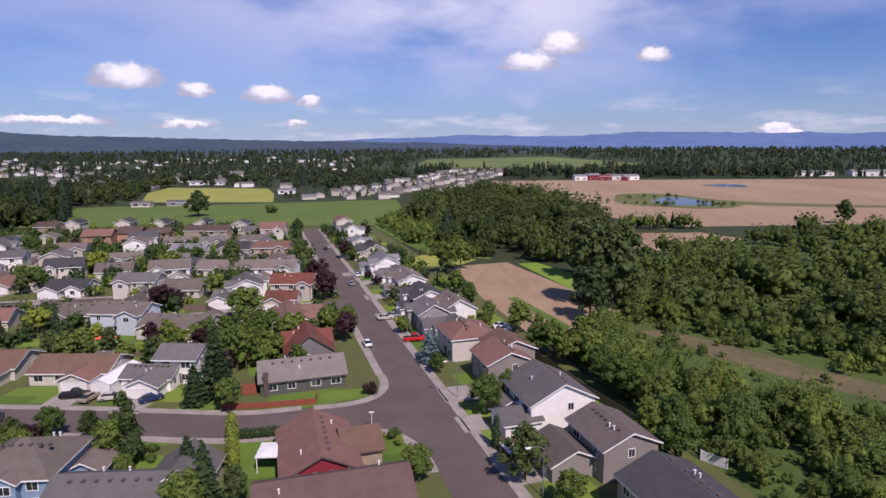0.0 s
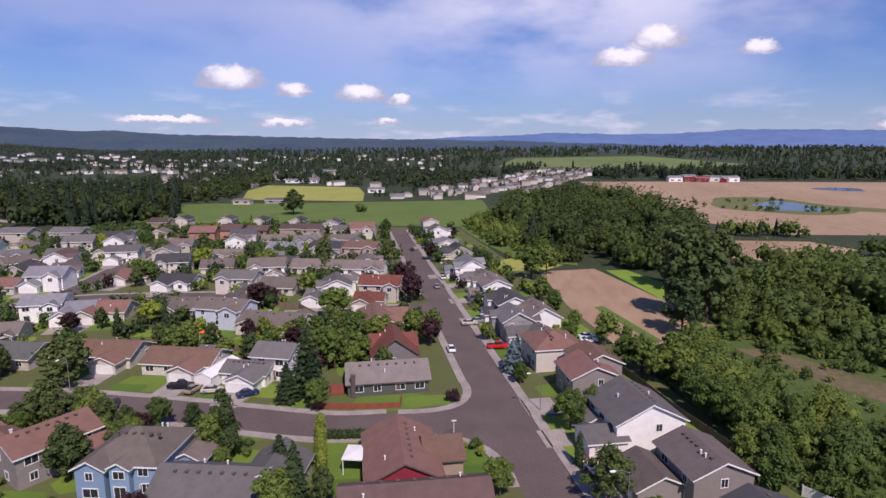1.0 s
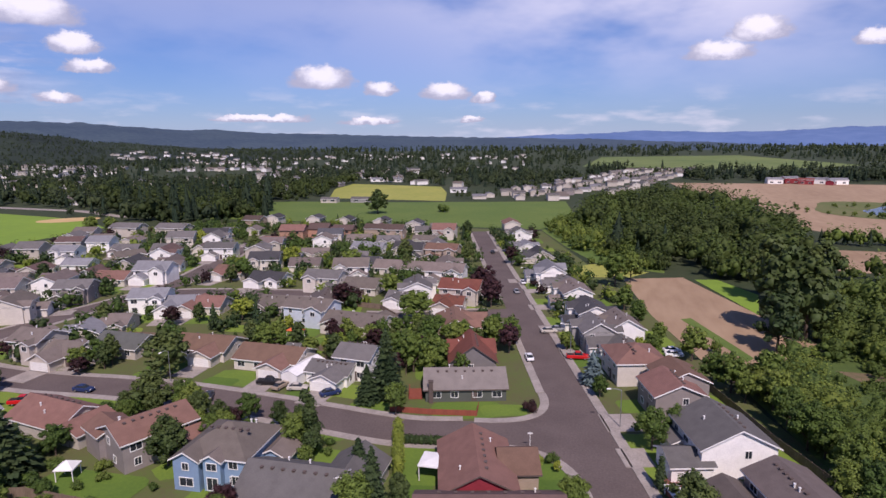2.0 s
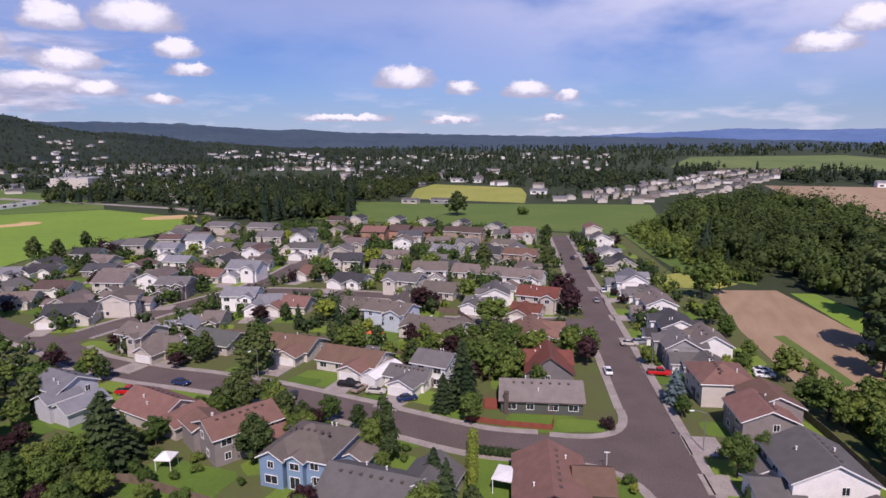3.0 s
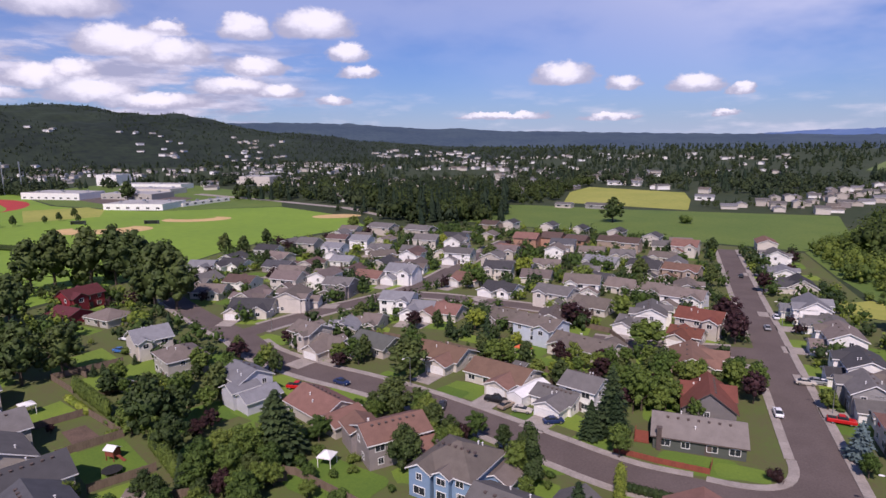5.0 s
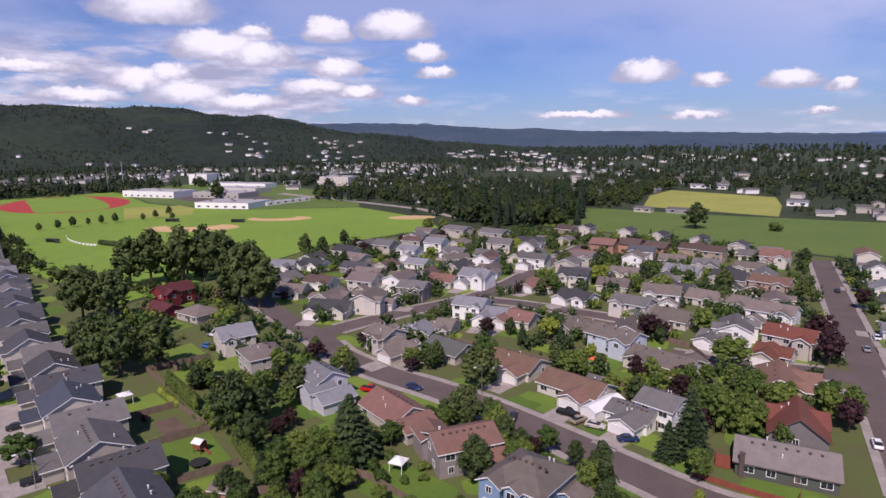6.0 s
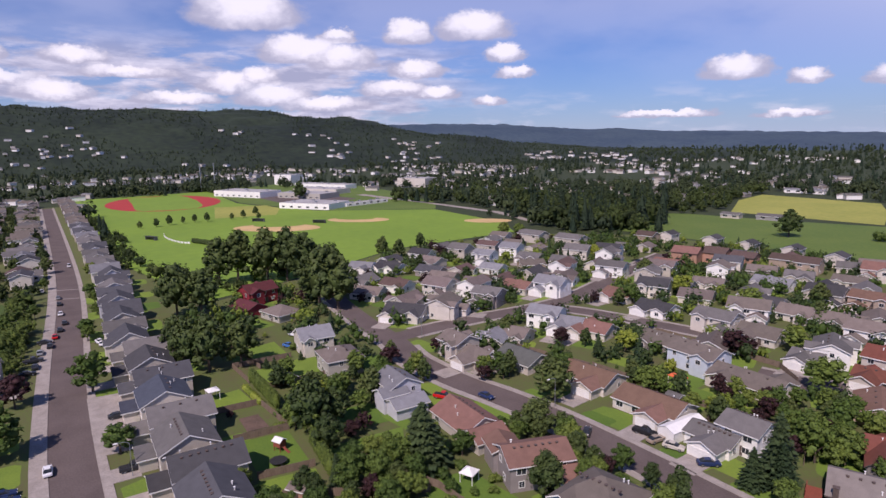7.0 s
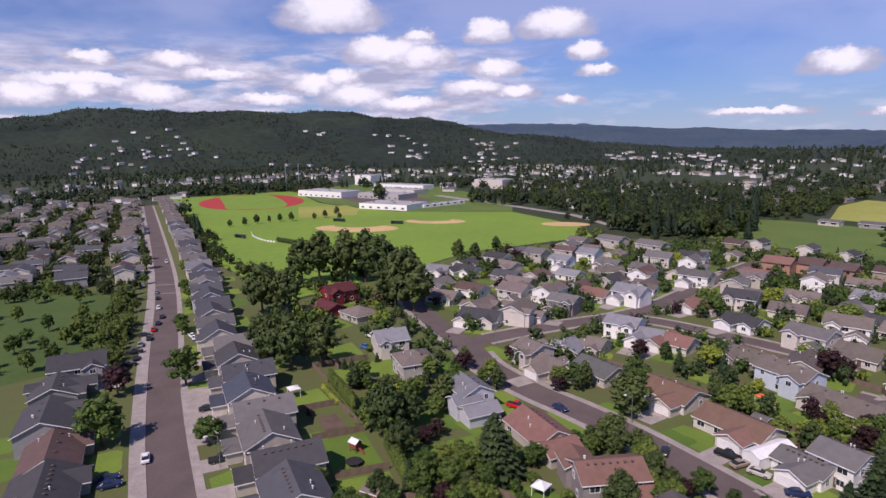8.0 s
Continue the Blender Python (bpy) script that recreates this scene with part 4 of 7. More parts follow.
def core(rng, blobs, shrink=0.9, seg=7, rows=5):
    """The dense inside of a crown: uneven lumps that close the gaps between the sprays."""
    V, F = [], []
    for cx, cy, cz, rx, ry, rz in blobs:
        n0 = len(V)
        for i in range(rows + 1):
            th = math.pi * i / rows
            for k in range(seg):
                a = math.tau * (k + 0.5 * (i % 2)) / seg
                r = shrink * rng.uniform(0.82, 1.08)
                V.append((cx + rx * r * math.sin(th) * math.cos(a), cy + ry * r * math.sin(th) * math.sin(a), cz + rz * r * math.cos(th)))
        for i in range(rows):
            for k in range(seg):
                F.append((n0 + i * seg + k, n0 + i * seg + (k + 1) % seg, n0 + (i + 1) * seg + (k + 1) % seg, n0 + (i + 1) * seg + k))
    return np.array(V), np.array(F)


def limb(p, q, r0, r1, seg=6):
    p, q = Vector(p), Vector(q)
    d = (q - p).normalized()
    a = d.orthogonal().normalized()
    b = d.cross(a)
    V = []
    for c, r in ((p, r0), (q, r1)):
        V += [tuple(c + (a * math.cos(math.tau * k / seg) + b * math.sin(math.tau * k / seg)) * r) for k in range(seg)]
    F = [(k, (k + 1) % seg, seg + (k + 1) % seg, seg + k) for k in range(seg)] + [tuple(range(seg, 2 * seg))]
    return V, F


def blobs_for(rng, kind):
    """Crown lumps of a tree 1 m tall."""
    if kind == "d":
        res = [(0, 0, 0.55, 0.23, 0.23, 0.36)]
        for k in range(22):
            a, z = math.tau * (k * 0.382 + rng.uniform(0, 0.12)), 0.22 + 0.72 * (k + rng.uniform(0, 1)) / 22
            r = 0.27 * math.sin(math.pi * min(1, max(0.2, (z - 0.02) / 0.97))) * rng.uniform(0.8, 1.15)
            s = rng.uniform(0.06, 0.11)
            res.append((r * math.cos(a), r * math.sin(a), z, s, s, s * 1.1))
        return res
    if kind in "bpy":
        res = [(0, 0, 0.60, 0.25, 0.25, 0.29)]
        for k in range(17):
            a, z = math.tau * (k * 0.382 + rng.uniform(0, 0.12)), 0.30 + 0.60 * (k + rng.uniform(0, 1)) / 17
            r = 0.29 * math.sin(math.pi * min(1, max(0.2, (z - 0.12) / 0.88))) * rng.uniform(0.8, 1.12)
            s = rng.uniform(0.07, 0.13)
            res.append((r * math.cos(a), r * math.sin(a), z, s, s, s))
        return res
    if kind == "k":
        res = [(0, 0, 0.46, 0.27, 0.27, 0.40)]
        for k in range(13):
            a, z = math.tau * (k * 0.382 + rng.uniform(0, 0.1)), 0.18 + 0.74 * (k + rng.uniform(0, 1)) / 13
            r = 0.34 * math.cos(1.5 * (z - 0.3)) * rng.uniform(0.75, 1.1)
            s = rng.uniform(0.08, 0.15)
            res.append((r * math.cos(a), r * math.sin(a), z, s, s, s * 1.25))
        return res
    if kind == "f":
        return [(rng.uniform(-.1, .1), rng.uniform(-.1, .1), z, r, r, 0.24) for z, r in ((0.4, 0.27), (0.68, 0.22))]
    if kind == "w":
        return [(rng.uniform(-.06, .06), rng.uniform(-.06, .06), 0.25 + 0.09 * k, 0.13 - 0.008 * k, 0.13 - 0.008 * k, 0.10) for k in range(8)]
    if kind in "sr":
        return [(rng.uniform(-.3, .3), rng.uniform(-.3, .3), rng.uniform(.3, .6), rng.uniform(.25, .4), rng.uniform(.25, .4), .36) for k in range(6)]
    if kind == "a":
        return [(0, 0, 0.15 + 0.14 * k, 0.17 - 0.02 * k, 0.17 - 0.02 * k, 0.13) for k in range(6)]
    return []


def conifer_cloud(rng, count, size, wide=0.24):
    """Drooping sprays in tiers round a stem, for a tree 1 m tall."""
    z = 1 - 0.93 * np.sqrt(rng.uniform(0, 1, count))
    tier = 0.75 + 0.25 * np.cos(z * 62)
    a = rng.uniform(0, math.tau, count)
    r = wide * (1 - z) ** 0.85 * tier * rng.uniform(0.55, 1.08, count) + 0.006
    c = np.stack([r * np.cos(a), r * np.sin(a), z], 1)
    o = np.stack([np.cos(a), np.sin(a), -0.35 + rng.normal(size=count) * 0.25], 1)
    o /= np.linalg.norm(o, axis=1)[:, None]
    t = np.stack([-np.sin(a), np.cos(a), rng.normal(size=count) * 0.3], 1)
    s = size * rng.uniform(0.7, 1.4, count)[:, None]
    V = np.stack([c - o * s * 0.8, c - t * s * 0.6, c + o * s, c + t * s * 0.6], 1).reshape(-1, 3)
    return V, np.arange(count * 4).reshape(-1, 4)


def cone_core(rng, wide=0.17, seg=8, rows=9):
    V, F = [], []
    for i in range(rows + 1):
        z = 0.08 + 0.88 * i / rows
        for k in range(seg):
            a = math.tau * k / seg
            r = wide * (1 - z) ** 0.9 * rng.uniform(0.7, 1.1) + 0.003
            V.append((r * math.cos(a), r * math.sin(a), z))
    for i in range(rows):
        for k in range(seg):
            F.append((i * seg + k, i * seg + (k + 1) % seg, (i + 1) * seg + (k + 1) % seg, (i + 1) * seg + k))
    return np.array(V), np.array(F)


def stack(*pieces):
    V, F, n = [], [], 0
    for v, f in pieces:
        V.append(np.asarray(v, float))
        F += [tuple(int(i) + n for i in q) for q in f]
        n += len(v)
    return np.concatenate(V), F


TREES = {}


def tree_meshes(kind, variant, count):
    """Trunk and crown meshes of a tree 1 m tall."""
    key = (kind, variant, count)
    if key not in TREES:
        rng = np.random.default_rng(variant * 17 + ord(kind))
        if kind in "cu":
            crown = stack(conifer_cloud(rng, count, 0.03 if count > 1000 else 0.042), cone_core(rng))
            trunk = limb((0, 0, 0), (0, 0, 0.8), 0.018, 0.004)
        else:
            bl = blobs_for(rng, kind)
            crown = stack(leaf_cloud(rng, bl, count, (0.021 if count > 1000 else 0.034) if kind not in "sr" else 0.06, 0.3), core(rng, bl, 0.84, 5, 4))
            legs = [limb((0, 0, 0), (0, 0, 0.45), 0.024, 0.014)]
            for b in bl[1:6]:
                legs.append(limb((0, 0, 0.22 + 0.04 * rng.uniform()), (b[0] * 0.8, b[1] * 0.8, b[2]), 0.011, 0.004, 5))
            trunk = join(*legs)
        tm = mesh_of("trunk", *trunk, pale_bark if kind == "w" else bark)
        cm = mesh_of("crown", *crown, LEAVES[kind])
        cm.polygons.foreach_set("use_smooth", [True] * len(cm.polygons))
        TREES[key] = (tm, cm)
    return TREES[key]


WORDS = dict(b="leafy green broadleaf tree in a garden", d="tall dark green broadleaf tree", c="dark green conifer with drooping tiers", p="dark purple-leaved tree in a garden", y="lime-green leafy tree in a garden",
             u="blue-grey spruce beside a driveway", w="slender tree with pale trunk", s="rounded green garden shrub", r="rounded dark red garden shrub on a lawn", a="narrow clipped green conifer")
NAMES = dict(r="shrub", c="conifer", u="spruce", s="shrub", a="cypress")
PLANTED = []


def plant(kind, x, y, h, wide=1.0):
    rng = random.Random(int(x * 53 + y * 29) + len(PLANTED))
    variant = rng.randrange(4)
    near = math.hypot(x, y) < 128
    count = (1700 if near else 520) if kind not in "sar" else (420 if near else 160)
    tm, cm = tree_meshes(kind, variant, count)
    ob = new(NAMES.get(kind, "tree"))
    k = wide * rng.uniform(0.92, 1.12)
    ob.matrix_basis = pose(x, y, 0, 0, 0, rng.uniform(0, 360)) @ Matrix.Diagonal((h * k, h * k, h, 1))
    tagged(ob, WORDS[kind], "shrub" if kind in "sr" else "tree", "trees and shrubs of the gardens")
    part_of("trunk", tm, ob)
    part_of("crown", cm, ob)
    PLANTED.append((x, y, h * 0.25))


plant("c", -44.6, 113.4, 14.5, 1.25)
plant("c", -43.0, 111.4, 10, 1.2)
plant("c", -46.8, 108.2, 8.5, 1.3)
plant("w", -47.9, 86.1, 12)
plant("b", -43.1, 126.7, 10)
plant("b", -42.6, 134.7, 6)
plant("p", -24.0, 144.8, 8)
plant("c", -31.4, 73.4, 11)
plant("p", -71.7, 143.2, 6)
plant("y", -64.6, 132.8, 6)
plant("p", -56.8, 132.2, 5)
plant("p", -40.7, 195.0, 12)
plant("p", -36.6, 184.9, 10)
plant("p", -44.7, 188.3, 6)
plant("p", -41.5, 254.0, 8)
plant("u", -3.2, 130.0, 8, 1.45)
plant("b", -10.2, 151.1, 5)
plant("b", -39.3, 104.4, 7)
plant("b", 4.3, 193.0, 6)
plant("b", 8.0, 179.4, 7)
plant("b", 17.2, 127.3, 7)
plant("d", -79.1, 226.0, 8)
plant("y", -75.6, 198.7, 6)
plant("p", -86.0, 177.5, 6)
plant("p", -79.0, 175.5, 6)
plant("d", -76.7, 319.8, 9)
plant("d", -59.8, 251.2, 9)
plant("y", -86.3, 146.0, 5)
plant("y", -66.7, 131.5, 5)
plant("p", -57.5, 138.4, 6)
plant("d", -147.2, 95.2, 6)
plant("d", -138.3, 134.6, 8)
plant("p", -121.5, 142.1, 6)
plant("c", -108.2, 142.9, 8)
plant("d", -116.5, 147.4, 6)
plant("y", -105.8, 157.7, 5)
plant("d", -157.7, 241.9, 8)
plant("d", -137.7, 193.9, 7)
plant("d", -205.0, 174.5, 8)
plant("y", -190.9, 162.1, 7)
plant("d", -242.6, 175.7, 8)
plant("d", -289.9, 211.2, 10)
plant("d", -282.9, 179.6, 12)
plant("d", -278.5, 188.0, 10)
plant("b", -281.0, 271.1, 12)
plant("b", -274.0, 278.4, 11)
plant("y", -201.7, 261.4, 8)
plant("b", -205.8, 280.7, 9)
plant("b", -183.1, 270.6, 8)
plant("b", -93.3, 60.3, 9)
plant("b", -97.1, 57.6, 8)
plant("b", -90.7, 54.9, 8)
plant("b", -96.9, 52.9, 8)
plant("c", -96.8, 49.5, 7)
plant("b", -129.8, 67.8, 8)
plant("b", -213.7, 67.2, 6)
plant("b", -282.3, 38.5, 6)
plant("b", -227.9, 27.8, 6)
plant("b", -440.0, 33.5, 7)
plant("b", -323.6, 25.0, 6)
plant("b", -271.2, 16.7, 6)
plant("b", -215.0, -17.5, 7)
plant("b", -219.8, -10.9, 7)
plant("b", -281.7, -23.6, 7)
plant("b", -260.5, -13.1, 7)
plant("b", -264.5, -1.8, 8)
plant("b", -253.8, 6.5, 7)
plant("b", -238.3, -7.5, 7)
plant("b", -227.7, 2.5, 6)
plant("b", -248.2, -19.2, 6)
plant("b", -237.4, -22.2, 7)
plant("b", -233.4, -13.7, 6)
plant("b", -225.0, -1.4, 6)
plant("b", -235.2, 8.2, 6)
plant("b", -319.4, -30.5, 7)
plant("b", -311.3, -19.0, 7)
plant("b", -299.8, -2.8, 7)
plant("b", 7.8, 103.3, 8)
plant("b", 12.4, 107.7, 7)
plant("a", 8.4, 90.9, 6)
plant("d", 11.7, 81.5, 8.5, 1.15)
plant("b", -1.4, 123.2, 5)
plant("b", -10.3, 150.5, 5)
plant("b", 25.0, 132.7, 9)
plant("b", 21.8, 135.8, 8)
plant("b", 19.3, 150.5, 9)
plant("b", 4.0, 190.1, 8)
plant("b", 7.4, 175.1, 8)
plant("b", 32.0, 134.2, 10)
plant("b", 26.9, 127.9, 7)
plant("b", 31.5, 125.8, 9)
plant("b", 31.9, 117.4, 9)
plant("b", 33.4, 110.2, 9)
plant("b", 35.4, 107.7, 9)
plant("b", 36.7, 100.5, 9)
plant("b", 36.6, 92.0, 9)
plant("b", 33.6, 92.5, 8)
plant("b", 34.8, 84.5, 9)
plant("b", -4.2, 81.3, 6)
plant("b", 16.9, 74.5, 6)
plant("b", -3.6, 81.2, 6)
plant("s", -15.2, 78.6, 2)
plant("d", 44.9, 178.4, 24)
plant("d", 49.4, 213.3, 22)
plant("d", 49.9, 174.9, 22)
plant("d", 65.0, 218.5, 20)
plant("d", 40.3, 162.0, 15)
plant("b", 1.2, 222.2, 13)
plant("b", 6.7, 230.5, 12)
plant("d", 235.2, 354.8, 14)
plant("d", -163.2, 405.3, 17, 1.3)
plant("s", -120.1, 425.3, 7, 1.2)
plant("c", -324.7, 390.6, 16)
plant("c", -349.6, 388.4, 16)
plant("c", -277.3, 367.9, 14)
plant("c", -384.0, 531.0, 15)
plant("s", -110.8, 131.5, 3)
plant("d", -279.7, 89.0, 22)
plant("d", -278.2, 97.2, 24)
plant("d", -270.0, 108.0, 25)
plant("d", -266.0, 116.0, 25)
plant("d", -252.0, 117.2, 24)
plant("d", -213.8, 106.0, 24)
plant("d", -206.9, 110.3, 22)
plant("d", -229.8, 119.5, 22)
plant("d", -238.7, 59.2, 20)
plant("d", -232.1, 66.4, 18)
plant("d", -178.6, 46.1, 16)
plant("d", -173.1, 50.1, 16)
plant("d", -170.7, 58.7, 14)
plant("d", -188.5, 45.1, 14)
plant("r", -14.6, 112.6, 2.6)
plant("y", -10.2, 92.6, 2.4)
plant("s", -8.4, 94.6, 2.0)
plant("y", -7.2, 92.0, 2.0)
plant("d", -119.0, 55.5, 13.5)
plant("y", -136.0, 62.5, 6.5, 1.2)
plant("b", -139.5, 66.5, 6.0, 1.2)
plant("y", -131.5, 63.0, 7.0, 1.2)
plant("b", -133.0, 70.5, 6.5, 1.2)
plant("b", -146.0, 63.0, 4.5, 1.1)
plant("d", -125.5, 75.0, 9.0)
plant("p", -112.1, 61.6, 4.2, 1.5)
plant("s", -115.5, 57.0, 2.6, 1.2)
plant("s", -104.5, 57.5, 2.2, 1.2)
plant("s", -105.5, 66.5, 2.4, 1.2)
plant("s", -116.0, 66.5, 1.8, 1.2)
plant("s", -129.0, 53.8, 2.6, 1.1)
plant("s", -126.2, 51.0, 2.2, 1.1)
plant("s", -133.0, 53.4, 2.0, 1.1)
plant("p", -138.8, 44.0, 2.2, 1.2)
plant("c", -164.6, 63.7, 3.4, 1.5)
plant("c", -163.9, 65.8, 3.4, 1.5)
plant("c", -164.5, 70.3, 3.2, 1.5)
plant("c", -164.3, 74.3, 3.2, 1.5)
plant("s", -174.0, 76.5, 2.6, 1.3)
plant("s", -190.0, 66.0, 2.6, 1.3)
plant("b", -178.5, 21.5, 11.5, 1.25)
plant("b", -137.5, 20.2, 7.0, 1.25)
plant("p", -180.0, 4.5, 9.0, 1.2)
plant("b", -151.0, -0.5, 12.0, 1.1)
plant("b", -232.4, 28.4, 7.0, 1.2)
plant("b", -338.9, 46.3, 8.0, 1.2)
plant("b", -297.5, 39.0, 6.0, 1.2)
plant("b", -262.8, 36.3, 5.0, 1.3)
plant("d", -364.8, 29.7, 9.0, 1.1)
plant("d", -395.0, 32.0, 9.0, 1.1)
plant("c", -92.0, 66.2, 14, 1.7)
plant("d", -96.8, 110.6, 10.5, 1.35)
plant("p", -142.0, 109.0, 5.2, 1.3)
plant("p", -117.0, 105.4, 4.2, 1.5)
plant("p", -144.0, 93.0, 5.5, 1.3)
plant("d", -86.6, 93.6, 8.5, 1.4)
plant("d", -83.4, 97.6, 5.5, 1.0)
plant("b", -92.8, 88.3, 3.6, 1.4)
plant("d", -69.4, 77.4, 8.5, 1.2)
plant("b", -55.2, 163.9, 10, 1.3)
plant("b", -100.5, 220.4, 10, 1.3)
plant("y", -129.9, 224.8, 9, 1.3)
plant("d", -155.9, 238.8, 10, 1.3)
plant("b", -73.0, 189.7, 8, 1.3)
plant("d", -86.1, 244.4, 10, 1.2)
plant("b", -136.1, 200.5, 8, 1.4)
plant("y", -105.6, 152.8, 7, 1.3)
plant("p", -82.4, 173.8, 8, 1.4)
plant("p", -60.5, 146.1, 5, 1.3)
plant("p", -123.7, 144.1, 5.5, 1.3)
plant("d", -88.0, 57.5, 6, 1.2)
plant("b", -84.5, 59.5, 4.5, 1.3)
plant("s", -86.6, 71.6, 2.2, 1.2)
plant("s", -79.0, 73.4, 1.8, 1.2)
plant("s", -85.8, 66.4, 2.4, 1.2)
plant("s", -78.2, 67.6, 1.6, 1.2)
plant("b", -81.0, 64.6, 3.2, 1.3)
plant("s", -76.4, 70.8, 1.5, 1.2)
plant("s", -66.4, 70.4, 1.4, 1.2)
plant("s", -71.6, 62.8, 2.4, 1.3)
plant("b", -76.4, 60.6, 3.8, 1.3)
plant("s", -104.4, 76.6, 1.8, 1.3)
plant("s", -109.5, 77.2, 1.8, 1.3)
plant("s", -113.5, 77.6, 1.5, 1.3)
plant("c", -36.6, 80.5, 8, 1.4)
plant("b", -129.1, 56.4, 7, 1.15)
plant("b", -118.9, 55.3, 6.5, 1.15)
plant("d", -119.7, 61.7, 9, 1.15)
plant("b", -121.9, 69.5, 6, 1.15)
plant("b", -134.2, 66.7, 6.5, 1.15)
plant("d", -148.6, 60.4, 6.5, 1.15)
plant("b", -153.4, 64.7, 6.5, 1.15)
plant("d", -134.4, 63.5, 8, 1.15)
plant("b", -137.0, 73.7, 5, 1.15)
plant("b", -124.1, 53.9, 7, 1.15)
plant("d", -108.0, 53.6, 9, 1.15)
plant("p", -113.0, 65.3, 4.5, 1.15)

# ---- woods ----
def stuff_trees(name, label, places, kinds, leaf, count, materials):
    """Many trees as one mesh: places are rows of x, y, height, kind, in which kind picks a template."""
    templates = []
    for k, kind in enumerate(kinds):
        for v in range(5):
            rng = np.random.default_rng(900 + k * 10 + v)
            if kind == "c":
                t = stack(conifer_cloud(rng, count, leaf), cone_core(rng, 0.19, *((5, 4) if count > 30 else (4, 2))))
            else:
                bl = blobs_for(rng, kind if count > 45 else "f")
                t = stack(leaf_cloud(rng, bl, count, leaf, 0.9), core(rng, bl[:9], 0.84, *((5, 4) if count > 150 else (4, 3) if count > 45 else (4, 2))))
            templates.append((t[0], np.array([q for q in t[1]])))
    rng = np.random.default_rng(7)
    V, F, M, n = [], [], [], 0
    for x, y, h, kind, *lift in places:
        tv, tf = templates[int(kind) * 5 + rng.integers(5)]
        a, w = rng.uniform(0, math.tau), rng.uniform(0.85, 1.35)
        c, s = math.cos(a), math.sin(a)
        v = np.stack([(tv[:, 0] * c - tv[:, 1] * s) * h * w + x, (tv[:, 0] * s + tv[:, 1] * c) * h * w + y, tv[:, 2] * h + (lift[0] if lift else 0.0)], 1)
        V.append(v)
        F.append(tf + n)
        tones = len(materials) // len(kinds)
        patch = 0.5 + 0.75 * noise.noise(Vector((x * 0.02, y * 0.02, 6))) + rng.uniform(-0.3, 0.3)
        M.append(np.full(len(tf), min(tones - 1, max(0, int(patch * tones))) + int(kind) * tones))
        n += len(v)
    V, F, M = np.concatenate(V), np.concatenate(F), np.concatenate(M)
    me = bpy.data.meshes.new(name)
    me.vertices.add(len(V))
    me.vertices.foreach_set("co", V.astype(np.float32).ravel())
    me.loops.add(F.size)
    me.loops.foreach_set("vertex_index", F.astype(np.int32).ravel())
    me.polygons.add(len(F))
    me.polygons.foreach_set("loop_start", np.arange(0, F.size, 4, dtype=np.int32))
    me.polygons.foreach_set("material_index", M.astype(np.int32))
    me.polygons.foreach_set("use_smooth", np.ones(len(F), dtype=bool))
    for m in materials:
        me.materials.append(m)
    me.update(calc_edges=True)
    tagged(new(name, me), label, "woodland", kind="stuff")


def scatter(poly, gap, h0, h1, p_conifer, rng, holes=()):
    """Tree places in a plan outline, about gap apart."""
    xs, ys = [p[0] for p in poly], [p[1] for p in poly]
    res = []
    n = int((max(xs) - min(xs)) * (max(ys) - min(ys)) / gap ** 2)
    for _ in range(n):
        x, y = rng.uniform(min(xs), max(xs)), rng.uniform(min(ys), max(ys))
        if inside(poly, x, y) and not any(inside(q, x, y) for q in holes):
            res.append((x, y, rng.uniform(h0, h1) * (0.95 + 0.5 * noise.noise(Vector((x * 0.035, y * 0.035, 1)))), 1 if rng.random() < p_conifer else 0))
    return res


WOOD = dict(world_space=True, through_light=0.38, spread=0.4, island=0.26)
wood_b = [mat("wood_leaf_a", (0.170, 0.220, 0.038), (0.093, 0.152, 0.032), 0.12, 0.75, 0, 9, **WOOD),
          mat("wood_leaf_c", (0.127, 0.177, 0.033), (0.071, 0.122, 0.028), 0.12, 0.75, 0, 9, **WOOD),
          mat("wood_leaf_b", (0.220, 0.262, 0.044), (0.122, 0.189, 0.037), 0.12, 0.75, 0, 9, **WOOD)]
wood_m = [mat("wood_mid_a", (0.112, 0.151, 0.029), (0.061, 0.104, 0.026), 0.10, 0.75, 0, 9, **WOOD),
          mat("wood_mid_b", (0.144, 0.183, 0.034), (0.078, 0.127, 0.029), 0.10, 0.75, 0, 9, **WOOD)]
wood_d = [mat("wood_dark_a", (0.056, 0.078, 0.020), (.030, .052, .017), 0.12, 0.75, 0, 9, **WOOD),
          mat("wood_dark_b", (0.084, 0.112, 0.025), (.044, .074, .021), 0.12, 0.75, 0, 9, **WOOD)]
far_c = [mat("far_needle_a", (.017, .036, .016), (.010, .022, .011), 0.03, 0.8, 0, 9, world_space=True, spread=0.4),
         mat("far_needle_b", (.024, .042, .018), (.013, .026, .012), 0.03, 0.8, 0, 9, world_space=True, spread=0.4)]
far_b = [mat("far_leaf_a", (0.035, 0.052, 0.017), (.016, .03, .013), 0.03, 0.8, 0, 9, world_space=True, spread=0.4),
         mat("far_leaf_b", (0.049, 0.066, 0.019), (.022, .038, .015), 0.03, 0.8, 0, 9, world_space=True, spread=0.4)]
R = random.Random(5)
TRACK = [(40, 160), (60, 156), (78, 138), (100, 116), (150, 70), (130, 60), (80, 92), (56, 108), (48, 122), (44, 134)]
EAST = [(41, 20), (43, 78), (34, 108), (27, 140), (36, 146), (54, 168), (54, 205), (64, 250), (100, 262), (128, 268), (160, 300), (280, 335), (430, 372), (640, 420), (560, 180), (300, 0), (120, -20)]
